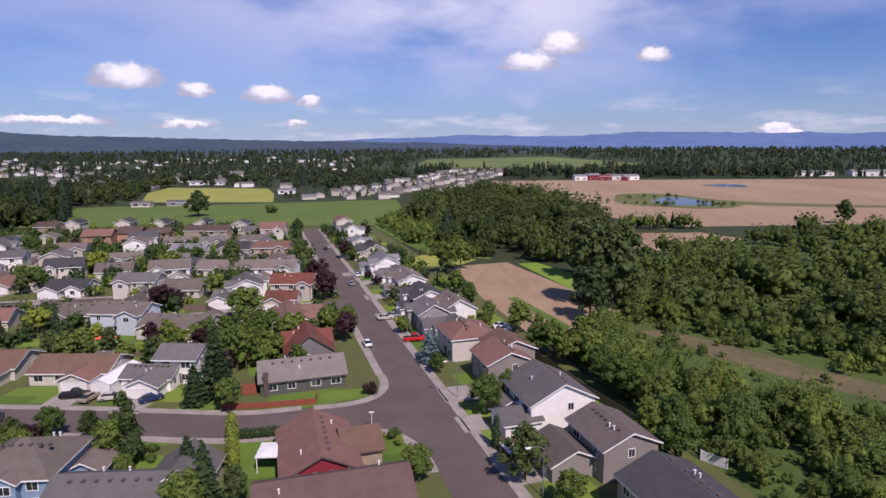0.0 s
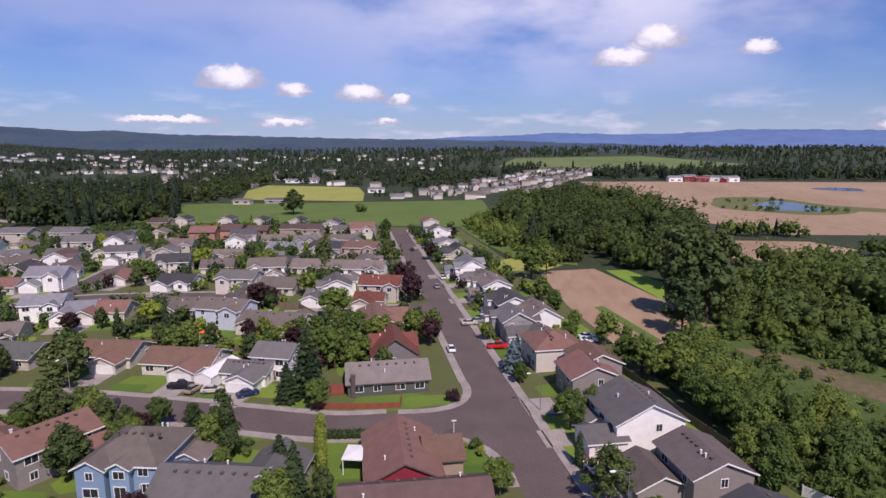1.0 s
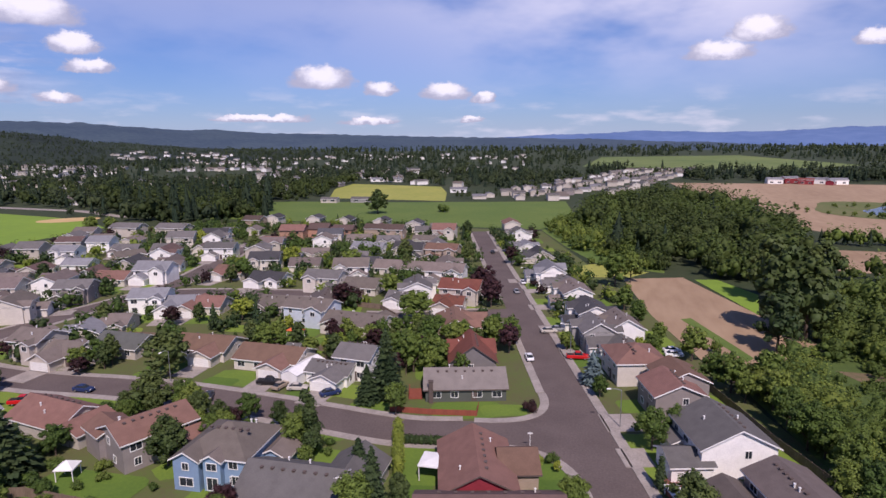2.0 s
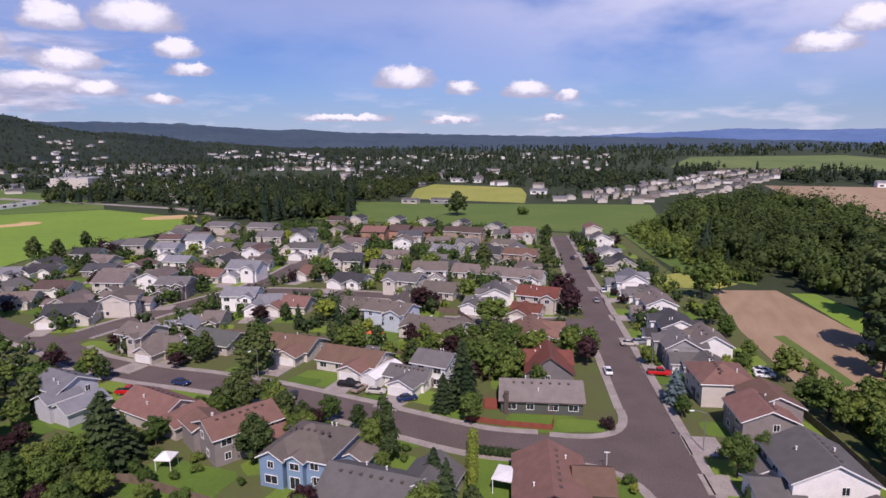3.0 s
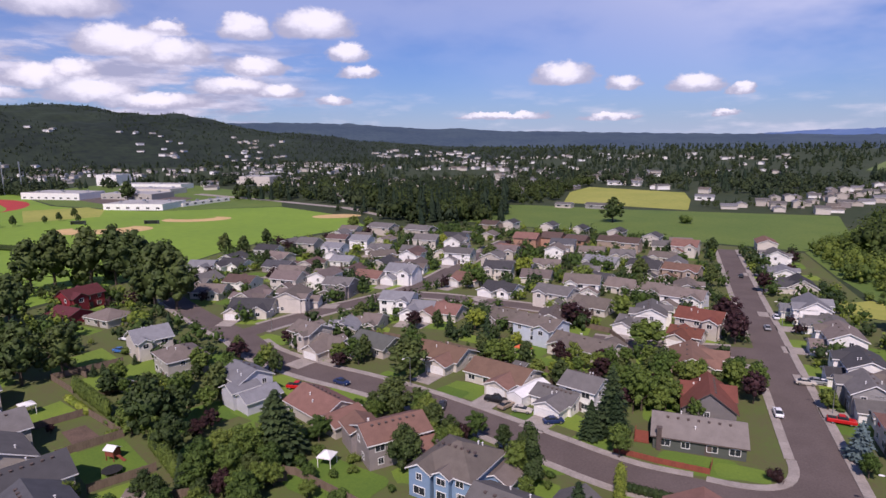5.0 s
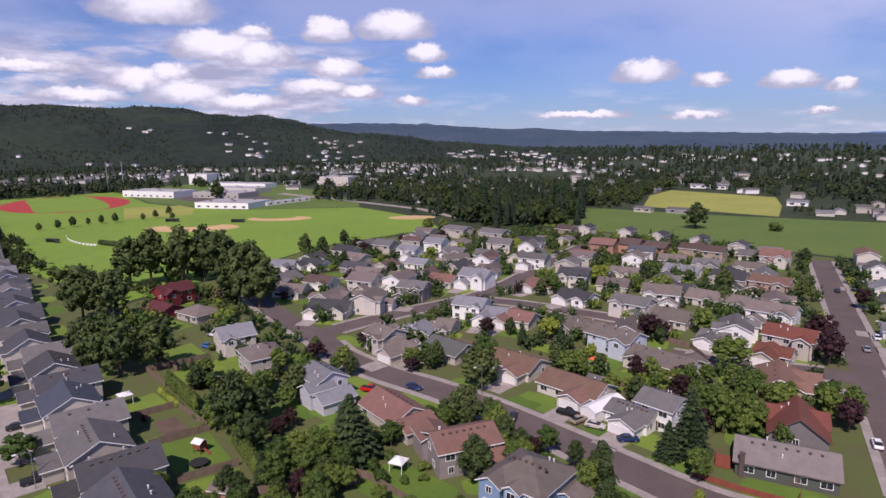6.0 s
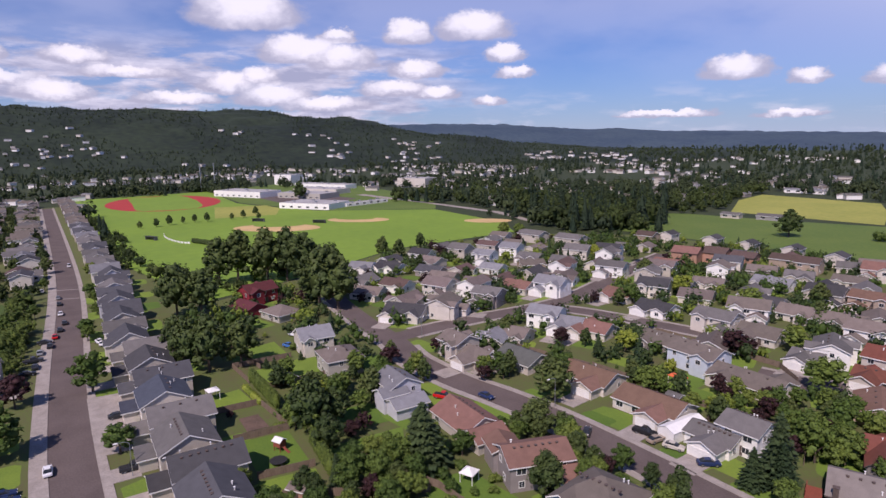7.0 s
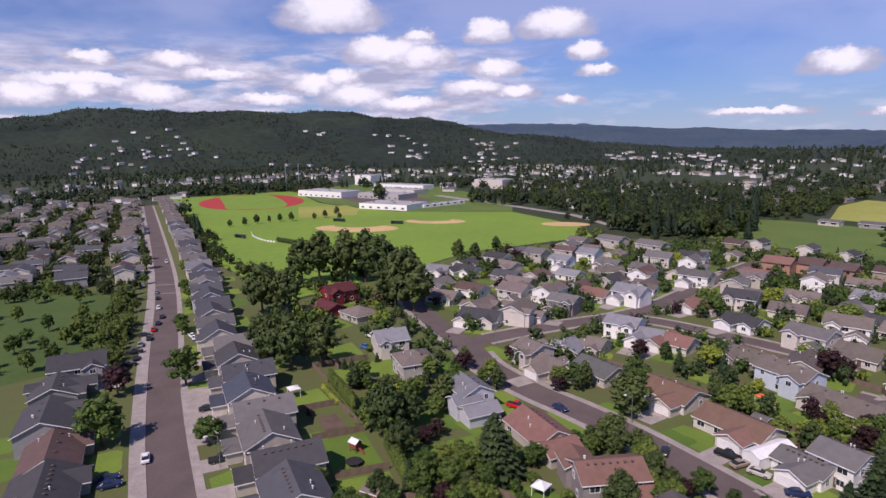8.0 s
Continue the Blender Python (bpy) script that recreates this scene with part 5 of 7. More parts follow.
NEAR_E = [(41, 40), (43, 78), (34, 108), (27, 140), (36, 146), (54, 168), (72, 160), (90, 140), (130, 90), (150, 60), (90, 40)]
east_near = scatter(NEAR_E, 4.3, 3.0, 8.0, 0.0, R, (TRACK,))
stuff_trees("woodland_east", "dense bright green broadleaf woodland beside the houses", east_near, "k", 0.025, 430, wood_b)
east = scatter(EAST, 6.4, 5, 13, 0.0, R, (TRACK, NEAR_E))
stuff_trees("woodland_east_deep", "dense green broadleaf woodland beside the fields", [p for p in east if math.hypot(p[0], p[1]) < 230], "k", 0.036, 210, wood_m)
stuff_trees("woodland_east_far", "far green broadleaf woodland beside the fields", [p for p in east[::2] if 230 <= math.hypot(p[0], p[1]) < 400], "k", 0.06, 50, wood_m)
sheet("undergrowth", EAST, 0.03, mat("undergrowth", (.085, .13, .026), (.05, .08, .02), 0.15, 0.95, 0.6, 8, world_space=True, spread=0.4), "green undergrowth below the woodland", "undergrowth")
low = scatter(NEAR_E, 3.2, 1.2, 3.2, 0.0, R, (TRACK,)) + [p for p in scatter(EAST, 6.0, 2.5, 5, 0.0, R, (NEAR_E, TRACK)) if math.hypot(p[0], p[1]) < 240]
stuff_trees("woodland_bushes", "green bushes below the woodland trees", low, "k", 0.09, 44, wood_b)
stuff_trees("woodland_scrub", "low green scrub along the dirt track", [p for p in scatter(TRACK, 3.2, 0.8, 3.4, 0, R) if abs((p[0] - 56.5) * 0.745 + (p[1] - 146) * 0.667) > 2.2 and noise.noise(Vector((p[0] * 0.09, p[1] * 0.09, 2))) > -0.12], "k", 0.055, 90, wood_b)
MID = [(-20, 372), (0, 282), (18, 250), (50, 240), (70, 262), (84, 300), (88, 380), (78, 480), (40, 560), (-20, 470)]
WILLOWS = [(-38, 356), (-22, 305), (-2, 268), (14, 254), (8, 290), (-6, 335), (-14, 372), (-22, 420), (-36, 400)]
sheet("rough_verge", [(-40, 352), (-22, 300), (-6, 262), (20, 250), (22, 300), (6, 350), (-8, 420), (-25, 470)], 0.045, meadow, "rough green verge below the willows", "grass")
stuff_trees("willow_belt", "light green willows beside the last houses", scatter(WILLOWS, 6.0, 3, 10, 0.0, R), "k", 0.045, 110, wood_b)
TOWN_EDGE = [(-345, 430), (-266, 470), (-258, 505), (-296, 600), (-306, 690), (-345, 640)]
stuff_trees("town_edge_wood", "dark trees between the first houses of the town", scatter(TOWN_EDGE, 9.0, 6, 14, 0.3, R), "kc", 0.055, 70, wood_d + far_c)
stuff_trees("woodland_middle", "dense dark green wood between street and field", scatter(MID, 7.6, 7, 19, 0.06, R), "kc", 0.042, 130, [wood_d[1], wood_m[0]] + far_c)
stuff_trees("hedge_row", "uneven green hedge behind the gardens", scatter([(27, 128), (33, 140), (8, 205), (2, 232), (-10, 262), (-30, 340), (-22, 345), (0, 282), (6, 240), (14, 205)], 6.4, 1.5, 4.5, 0.0, R), "k", 0.045, 160, wood_b)
LEFT_W = [(-385, 392), (-330, 350), (-290, 318), (-228, 352), (-226, 376), (-256, 412), (-300, 490)]
stuff_trees("woodland_pines", "row of tall dark conifers behind the houses", scatter(LEFT_W, 9.5, 12, 25, 0.75, R), "kc", 0.036, 220, wood_d + far_c)
SCHOOL_E = [(-545, 352), (-490, 372), (-400, 390), (-335, 430), (-325, 505), (-470, 500), (-600, 450)]
stuff_trees("school_wood", "dark conifers and broadleaf trees behind the sports field", scatter(SCHOOL_E, 15.0, 8, 19, 0.5, R), "kc", 0.05, 100, wood_d + far_c)
sheet("meadow_west", [(-212, 2), (-245, 8), (-300, 10), (-372, -12), (-340, -60), (-240, -46), (-206, -30)], 0.055, mat("rank_grass", (.075, .12, .024), (.05, .085, .02), 0.05, 0.95, 0.5, 10, world_space=True, spread=0.4), "rank dark green meadow beside the street", "field")
SCRUB_W = [(-205, 6), (-245, 14), (-300, 16), (-380, -20), (-330, -60), (-230, -40), (-200, -22)]
stuff_trees("scrub_west", "green scrub beside the straight street", [p for p in scatter(SCRUB_W, 4.0, 1.5, 7.5, 0.0, R) if far_from_roads(p[0], p[1], 4) and (not far_from_roads(p[0], p[1], 17) or noise.noise(Vector((p[0] * 0.03, p[1] * 0.03, 4))) > 0.12)], "k", 0.06, 80, wood_m)

EDGE_W = [(-640, 84), (-345, 62), (-256, 74), (-274, 134), (-296, 128), (-288, 92), (-345, 74), (-640, 96)]
edge = [p for p in scatter(EDGE_W, 7.5, 3.5, 8, 0.0, R) if not any((hx - p[0]) ** 2 + (hy - p[1]) ** 2 < (r * 0.8) ** 2 for hx, hy, r in HOUSES)]
stuff_trees("field_edge_trees", "dark garden trees along the sports field", edge, "k", 0.06, 90, wood_d)

WEST_E = [(-300, 20), (-420, 34), (-740, 58), (-740, -80), (-420, -44), (-320, -30)]
west = [p for p in scatter(WEST_E, 8.5, 3.5, 8.5, 0.12, R) if far_from_roads(p[0], p[1], 2) and not any((hx - p[0]) ** 2 + (hy - p[1]) ** 2 < (r * 0.7) ** 2 for hx, hy, r in HOUSES)]
stuff_trees("street_trees_west", "dark green trees between the houses of the west estate", west, "kc", 0.07, 60, wood_d + far_c)
NORTH_E = [(-150, 520), (-70, 524), (130, 1080), (40, 1090)]
stuff_trees("street_trees_north", "green trees between the houses of the far estate", scatter(NORTH_E, 12, 3, 7, 0.15, R), "kc", 0.07, 40, wood_d + far_c)

FIELDS = [[(-810, 105), (-640, 90), (-345, 66), (-295, 100), (-285, 300), (-345, 340), (-455, 355), (-560, 440), (-810, 400)],
          [(-340, 352), (-20, 352), (-20, 540), (-140, 640), (-310, 720), (-330, 500)], [(70, 330), (60, 790), (900, 790), (900, 420), (420, 380), (140, 335)], HOOD, MID, EAST,
          [(-80, 1130), (-60, 1720), (350, 1920), (450, 1250), (225, 1060)], [(-128, 518), (-12, 518), (152, 1080), (34, 1080)]]


def far_woods(a0, a1, r0, r1, n, h0, h1, p_conifer, thin=0.0):
    """Trees strewn over a sector of the plain, by azimuth in degrees and distance."""
    res = []
    while n > 0:
        n -= 1
        a, r = radians(R.uniform(a0, a1)), math.sqrt(R.uniform(r0 * r0, r1 * r1))
        x, y = r * math.sin(a), r * math.cos(a)
        if thin and noise.noise(Vector((x * 0.006, y * 0.006, 3))) < thin - 0.5:
            continue
        if not any(inside(q, x, y) for q in FIELDS):
            res.append((x, y, R.uniform(h0, h1), 1 if R.random() < p_conifer else 0))
    return res


stuff_trees("far_wood_near", "dark woods of conifers and broadleaf trees", far_woods(-98, 2, 360, 950, 2300, 7, 17, 0.4, 0.3), "kc", 0.065, 56, far_b + far_c)
stuff_trees("far_wood_plain", "far dark woods across the plain", far_woods(-102, 44, 900, 1900, 5200, 7, 17, 0.42, 0.3), "kc", 0.10, 16, far_b + far_c)
stuff_trees("far_wood_horizon", "distant dark woods towards the horizon", far_woods(-104, 46, 1800, 3400, 4600, 14, 27, 0.35, 0.2), "kc", 0.15, 5, far_b + far_c)
bank = [(225 + 98 * math.cos(a) + R.uniform(-6, 6), 490 + 40 * math.sin(a) + R.uniform(-5, 5), R.uniform(2, 5), 0) for a in [R.uniform(1.7, 4.6) for k in range(26)]]
bank += [(190 + 26 * math.cos(a), 466 + 8 * math.sin(a), R.uniform(2, 4), 0) for a in [R.uniform(0, 6.28) for k in range(14)]]
bank += [(100 + 3.2 * k, 342 - 1.2 * (k % 7), R.uniform(5, 11), 1 if k % 3 == 0 else 0) for k in range(14)]
stuff_trees("pond_bushes", "bushes and small trees round the farm pond", bank, "kc", 0.06, 60, wood_b[:2] + far_c)
stuff_trees("far_wood_farm", "dark tree belts round the farm", far_woods(-2, 44, 800, 1000, 420, 10, 18, 0.5), "kc", 0.07, 60, far_b + far_c)


# ---- hills and mountains ----
def ridge_height(az0, az1, r0, r1, heights, seed, rough, x, y, fine):
    """Height of a long hill over a plan point; heights are a few crest heights, evenly spaced in azimuth."""
    az, r = math.degrees(math.atan2(x, y)), math.hypot(x, y)
    u = max(0.0, min(1.0, (az - az0) / (az1 - az0))) * (len(heights) - 1)
    k = min(int(u), len(heights) - 2)
    t = u - k
    t = t * t * (3 - 2 * t)
    hgt = heights[k] * (1 - t) + heights[k + 1] * t
    v = (r - r0) / (r1 - r0)
    if v <= 0:
        return -2.0
    e = math.sin(math.pi * min(1, v * 0.62)) ** 1.2
    w = 1 + rough * (noise.noise(Vector((x * 0.004 + seed, y * 0.004, 0))) + 0.6 * noise.noise(Vector((x * 0.012, y * 0.012 + seed, 0))))
    tops = 7 * noise.noise(Vector((x * 0.021, y * 0.021, seed))) if fine else 0
    return (hgt + tops) * e * w - 2


def ridge(name, az0, az1, r0, r1, heights, material, label, seed, rough=0.12, n=260, rows=14):
    V, F = [], []
    for i in range(n + 1):
        a = radians(az0 + (az1 - az0) * i / n)
        for j in range(rows + 1):
            r = r0 + (r1 - r0) * j / rows + 0.01
            x, y = r * math.sin(a), r * math.cos(a)
            V.append((x, y, ridge_height(az0, az1, r0, r1, heights, seed, rough, x, y, n > 200 and rough > 0.05)))
    for i in range(n):
        for j in range(rows):
            a, b = i * (rows + 1) + j, (i + 1) * (rows + 1) + j
            F.append((a, a + 1, b + 1, b))
    ob = new(name, mesh_of(name, V, F, material))
    for p in ob.data.polygons:
        p.use_smooth = True
    tagged(ob, label, "hills", kind="structure")


WEST_CREST = (150, 160, 182, 182, 170, 140, 85, 40, 18, 8)


def west_hill(x, y):
    return max(0.0, ridge_height(-104, -26, 1500, 2600, WEST_CREST, 3.0, 0.10, x, y, True))


ridge("backdrop_hill_west", -104, -26, 1500, 2600, WEST_CREST, shaded_hill_mat, "dark forested hill range behind the town with cloud shade painted in", 3.0, 0.10, 420, 46)
slope = []
while len(slope) < 6500:
    a, r = radians(R.uniform(-103, -28)), R.uniform(1480, 2420)
    x, y = r * math.sin(a), r * math.cos(a)
    if noise.noise(Vector((x * 0.0035, y * 0.0035, 5))) > -0.22:
        slope.append((x, y, R.uniform(5, 9.5), 1 if R.random() < 0.4 else 0, west_hill(x, y) - 2))
stuff_trees("hill_wood", "dark forest covering the hill range", slope, "kc", 0.15, 4, far_b + far_c)
# the blue of the next two is haze painted into their material
ridge("backdrop_hill_north", -64, 14, 2600, 3900, (145, 150, 142, 105, 87, 68, 56, 45, 27, 6), hazed_ridge_mat, "forested ridge on the horizon with bluish haze painted in", 9.0, 0.08)
ridge("backdrop_range", -22, 60, 3900, 4800, (26, 42, 74, 92, 84, 108, 98, 88, 92, 86, 88), hazed_range_mat, "mountain range on the horizon with blue haze painted in", 14.0, 0.1)


def mountain():
    V, F = [], []
    a0 = radians(28.9)
    n = 40
    for i in range(n + 1):
        s = i / n * 2 - 1
        top = 80 + 52 * max(0, 1 - abs(s) ** 1.6) * (1 + 0.05 * math.sin(i * 0.9))
        a = a0 + s * radians(2.0)
        for r, z in ((4720, 0), (4800, top), (4900, 0)):
            V.append((r * math.sin(a), r * math.cos(a), z))
    for i in range(n):
        F += [(3 * i, 3 * i + 3, 3 * i + 4, 3 * i + 1), (3 * i + 1, 3 * i + 4, 3 * i + 5, 3 * i + 2)]
    tagged(new("backdrop_mountain", mesh_of("mountain", V, F, snow_mat)), "snow-covered mountain above the horizon", "mountain", kind="structure")


mountain()

# ---- vehicles ----
PAINTS = dict(black=(.015, .015, .017), tan=(.3, .24, .18), cream=(.5, .46, .4), navy=(.02, .035, .1), white=(.75, .75, .76), red=(.5, .015, .015), dark=(.03, .032, .036), grey=(.25, .26, .27), blue=(.05, .15, .4))


def paint(k):
    return mat("car_paint_" + k, PAINTS[k], tuple(v * 0.9 for v in PAINTS[k]), 1.0, 0.28, 0, 5)


CARS = {}


def loft(sections):
    """A hull through cross-sections of equal point count along x."""
    V, F = [], []
    m = len(sections[0])
    for s in sections:
        V += s
    for i in range(len(sections) - 1):
        for k in range(m):
            a, b = i * m + k, i * m + (k + 1) % m
            F.append((a, b, b + m, a + m))
    F += [tuple(reversed(range(m))), tuple(range(len(V) - m, len(V)))]
    return V, F


def section(x, w, z0, z1, tuck=0.12):
    return [(x, -w, z0), (x, w, z0), (x, w, z1 - tuck), (x, w - tuck, z1), (x, -w + tuck, z1), (x, -w, z1 - tuck)]


def vehicle_meshes(colour, kind):
    key = (colour, kind)
    if key not in CARS:
        if kind == "truck":
            L, tall = 5.5, 0.25
            body = join(loft([section(-2.7, .85, .45, .95), section(-2.6, .93, .4, 1.1), section(-0.7, .95, .4, 1.12), section(0.9, .95, .4, 1.15), section(2.4, .92, .4, 1.05), section(2.7, .8, .5, .9)]))
            cabin = loft([section(-0.8, .85, 1.05, 1.12), section(-0.6, .78, 1.05, 1.78, .2), section(0.6, .78, 1.05, 1.78, .2), section(1.25, .85, 1.05, 1.14)])
            bed = box(-2.5, -0.95, -.72, .72, 1.1, 1.14)
        else:
            body = loft([section(-2.25, .72, .45, .8), section(-2.1, .84, .35, .98), section(-0.9, .88, .3, 1.0), section(1.0, .88, .3, .98), section(2.0, .82, .32, .86), section(2.25, .68, .45, .7)])
            cabin = loft([section(-1.75, .76, .9, .99), section(-1.05, .66, .9, 1.42, .16), section(0.25, .66, .9, 1.44, .16), section(1.05, .78, .9, .98)])
            bed = None
        roofp = box(-0.95, 0.3, -.56, .56, 1.40, 1.47) if kind == "car" else box(-0.58, 0.58, -.66, .66, 1.76, 1.83)
        wheel = []
        seg = 14
        for yy, r in ((-.11, .33), (.11, .33)):
            wheel += [(r * math.cos(math.tau * k / seg), yy, r * math.sin(math.tau * k / seg)) for k in range(seg)]
        wf = [(k, (k + 1) % seg, seg + (k + 1) % seg, seg + k) for k in range(seg)] + [tuple(range(seg)), tuple(reversed(range(seg, 2 * seg)))]
        rim = [(0.2 * math.cos(math.tau * k / seg), -.125, 0.2 * math.sin(math.tau * k / seg)) for k in range(seg)] + [(0.2 * math.cos(math.tau * k / seg), .125, 0.2 * math.sin(math.tau * k / seg)) for k in range(seg)]
        CARS[key] = dict(body=mesh_of("body", *body, paint(colour)), cabin=mesh_of("cabin", *cabin, glass), roof=mesh_of("roof", *roofp, paint(colour)),
                         bed=mesh_of("bed", *bed, tyre_mat) if bed else None, tyre=mesh_of("wheel", wheel, wf, tyre_mat), rim=mesh_of("rim", rim, wf, metal_grey),
                         lamp=mesh_of("headlight", *box(-.04, .04, -.17, .17, -.07, .07), white_paint), tail=mesh_of("tail_light", *box(-.03, .03, -.14, .14, -.08, .08), track_red))
    return CARS[key]


def vehicle(x, y, rot, colour, kind):
    M = vehicle_meshes(colour, kind)
    ob = new("pickup_truck" if kind == "truck" else "car")
    ob.matrix_basis = pose(x, y, 0.05 if not far_from_roads(x, y, 0) else 0.17, 0, 0, rot)
    tagged(ob, f"parked {colour} {'pickup truck' if kind == 'truck' else 'car'} near the street", "truck" if kind == "truck" else "car", "parked vehicles")
    part_of("body", M["body"], ob)
    part_of("cabin", M["cabin"], ob, "dark glazed cabin")
    part_of("roof", M["roof"], ob)
    if M["bed"]:
        part_of("bed", M["bed"], ob, "dark load bed")
    s = 1.65 if kind == "truck" else 1.38
    e = 2.66 if kind == "truck" else 2.2
    for sx in (-1, 1):
        for sy in (-1, 1):
            wh = part_of("wheel", M["tyre"], ob, m=pose(sx * s, sy * 0.8, 0.33))
            part_of("rim", M["rim"], wh, "silver rim")
            part_of("headlight" if sx > 0 else "tail_light", M["lamp"] if sx > 0 else M["tail"], ob, m=pose(sx * e, sy * 0.58, 0.72))
    HOUSES.append((x, y, 2.5))


vehicle(-71.4, 111.5, 10, "black", "truck")
vehicle(-68.0, 110.4, 80, "tan", "car")
vehicle(-63.9, 110.5, 15, "cream", "car")
vehicle(-55.9, 109.8, 45, "navy", "car")
vehicle(-18.5, 141.5, 107, "white", "car")
vehicle(-7.2, 144.7, 10, "red", "truck")
vehicle(-114.8, 89.6, 25, "red", "truck")
vehicle(-108.2, 98.1, 5, "navy", "car")
vehicle(-54.1, 276.2, 107, "dark", "car")
vehicle(-31.7, 205.2, 107, "grey", "car")
vehicle(-31.5, 218.8, 107, "white", "car")
vehicle(-16.1, 163.4, 17, "cream", "car")
vehicle(-13.9, 165.6, 17, "grey", "car")
vehicle(15.4, 152.3, 10, "white", "car")
vehicle(-138.3, 7.2, 174, "white", "car")
vehicle(-157.0, 23.5, 84, "dark", "car")
vehicle(-128.7, 21.0, 84, "dark", "truck")
vehicle(-133.5, -0.3, 84, "navy", "car")
vehicle(-130.5, -0.0, 84, "navy", "car")
vehicle(-271.4, 25.0, 174, "white", "car")
vehicle(-256.2, 24.5, 174, "dark", "car")
vehicle(-247.4, 22.0, 174, "dark", "car")
vehicle(-239.2, 19.6, 174, "red", "car")
vehicle(-228.8, 17.1, 174, "dark", "car")
vehicle(-222.7, 13.8, 174, "grey", "car")
vehicle(-209.2, 11.3, 174, "dark", "car")
vehicle(-378.6, 41.5, 174, "white", "truck")
vehicle(-517.9, 40.3, 174, "white", "car")
vehicle(-319.3, 23.4, 174, "white", "car")
vehicle(-222.6, 30.4, 10, "white", "car")
vehicle(-173.2, 144.0, 60, "white", "car")
vehicle(-186.3, 82.8, 20, "white", "truck")
vehicle(-177.4, 76.4, 20, "blue", "car")
vehicle(15.2, 155.3, 17, "white", "car")
vehicle(-158.6, 26.6, 84, "black", "car")
vehicle(-234.0, 16.2, 84, "dark", "car")
vehicle(-204.0, 9.0, 84, "black", "car")
vehicle(-215.6, 11.4, 84, "dark", "truck")
vehicle(-220.1, 30.6, 174, "white", "car")
vehicle(-289.0, 26.6, 174, "dark", "car")
vehicle(-301.0, 27.6, 174, "grey", "car")
vehicle(-79.8, 102.1, 120, "dark", "car")
vehicle(-111.2, 279.4, 30, "white", "truck")

# ---- garden filling ----
def garden_plants():
    rng = random.Random(21)
    AREA = [(-45, 345), (-88, 345), (-225, 345), (-280, 290), (-285, 200), (-262, 140), (-240, 60), (-100, 24), (-60, 60), (-20, 64), (26, 72), (22, 130), (-10, 240)]
    near, rest = 0, []
    for tries in range(17000):
        x, y = rng.uniform(-290, 30), rng.uniform(24, 350)
        if not inside(AREA, x, y) or not far_from_roads(x, y, 2.2) or (x > -28 and y < 150) or (-66 < x < -12 and 98 < y < 126) or (-112 < x < -60 and 104 < y < 118) or (-186 < x < -100 and 38 < y < 78) or (-90 < x < -55 and 56 < y < 77) or (-44 < x < -25 and 76 < y < 100) or (-126 < x < -98 and 70 < y < 100) or (-90 < x < -68 and 137 < y < 146):
            continue
        if any((hx - x) ** 2 + (hy - y) ** 2 < (r + 0.3) ** 2 for hx, hy, r in HOUSES) or any((px - x) ** 2 + (py - y) ** 2 < 4.4 for px, py, r in PLANTED):
            continue
        q = rng.random() * (0.93 if math.hypot(x, y) < 165 else 1)
        kind = "b" if q < .42 else "d" if q < .58 else "s" if q < .77 else "p" if q < .82 else "y" if q < .93 else "b" if q < .985 else "c"
        h = dict(b=rng.uniform(4.0, 8.5), d=rng.uniform(4, 8), s=rng.uniform(1.2, 2.6), p=rng.uniform(3, 6), y=rng.uniform(2, 5), c=rng.uniform(4, 10))[kind]
        if math.hypot(x, y) < 165 and 180 <= near < 330:
            kind, h = ("s", rng.uniform(0.9, 2.0)) if q < 0.85 else ("r", rng.uniform(0.8, 1.6))
            plant(kind, x, y, h, 1.15)
            near += 1
        elif math.hypot(x, y) < 165 and near < 180:
            plant(kind, x, y, h)
            near += 1
        elif len(rest) < 950 and math.hypot(x, y) > 150:
            PLANTED.append((x, y, 1))
            rest.append((x, y, h * (1.1 if kind == "s" else 0.85), 1 if kind == "c" else 0))
    g = [LEAVES["b"], LEAVES["d"], LEAVES["b"], LEAVES["d"], LEAVES["y"], LEAVES["b"], LEAVES["d"], LEAVES["p"]]
    stuff_trees("garden_greenery", "garden trees and bushes between far houses", rest, "kc", 0.065, 56, g + [LEAVES["c"]] * 8)


garden_plants()

# ---- fences, hedges, lamps, sheds ----
def fence(x0, y0, x1, y1, high, material, label, post_gap=2.4):
    """A board fence on posts between two plan points."""
    L = math.hypot(x1 - x0, y1 - y0)
    ob = new("fence")
    ob.matrix_basis = pose(x0, y0, 0, 0, 0, math.degrees(math.atan2(y1 - y0, x1 - x0)))
    tagged(ob, label, "fence", "garden fences")
    n = max(1, round(L / post_gap))
    post = mesh_of("post", *box(-0.06, 0.06, -0.06, 0.06, 0, high + 0.12), material)
    g = L / n
    V, F = [], []
    for k in range(13):
        x, dy = 0.06 + (g - 0.12) * k / 12, 0.012 * (k % 2)
        V += [(x, -0.02 - dy, 0.05), (x, 0.02 - dy, 0.05), (x, 0.02 - dy, high), (x, -0.02 - dy, high)]
    for k in range(12):
        q = 4 * k
        F += [(q, q + 4, q + 7, q + 3), (q + 3, q + 7, q + 6, q + 2), (q + 2, q + 6, q + 5, q + 1), (q + 1, q + 5, q + 4, q)]
    F += [(0, 3, 2, 1), (48, 49, 50, 51)]
    panel = mesh_of("panel", V, F, material)
    for k in range(n + 1):
        part_of("post", post, ob, m=pose(g * k, 0, 0))
        if k < n:
            part_of("panel", panel, ob, m=pose(g * k, 0, 0))
    return ob


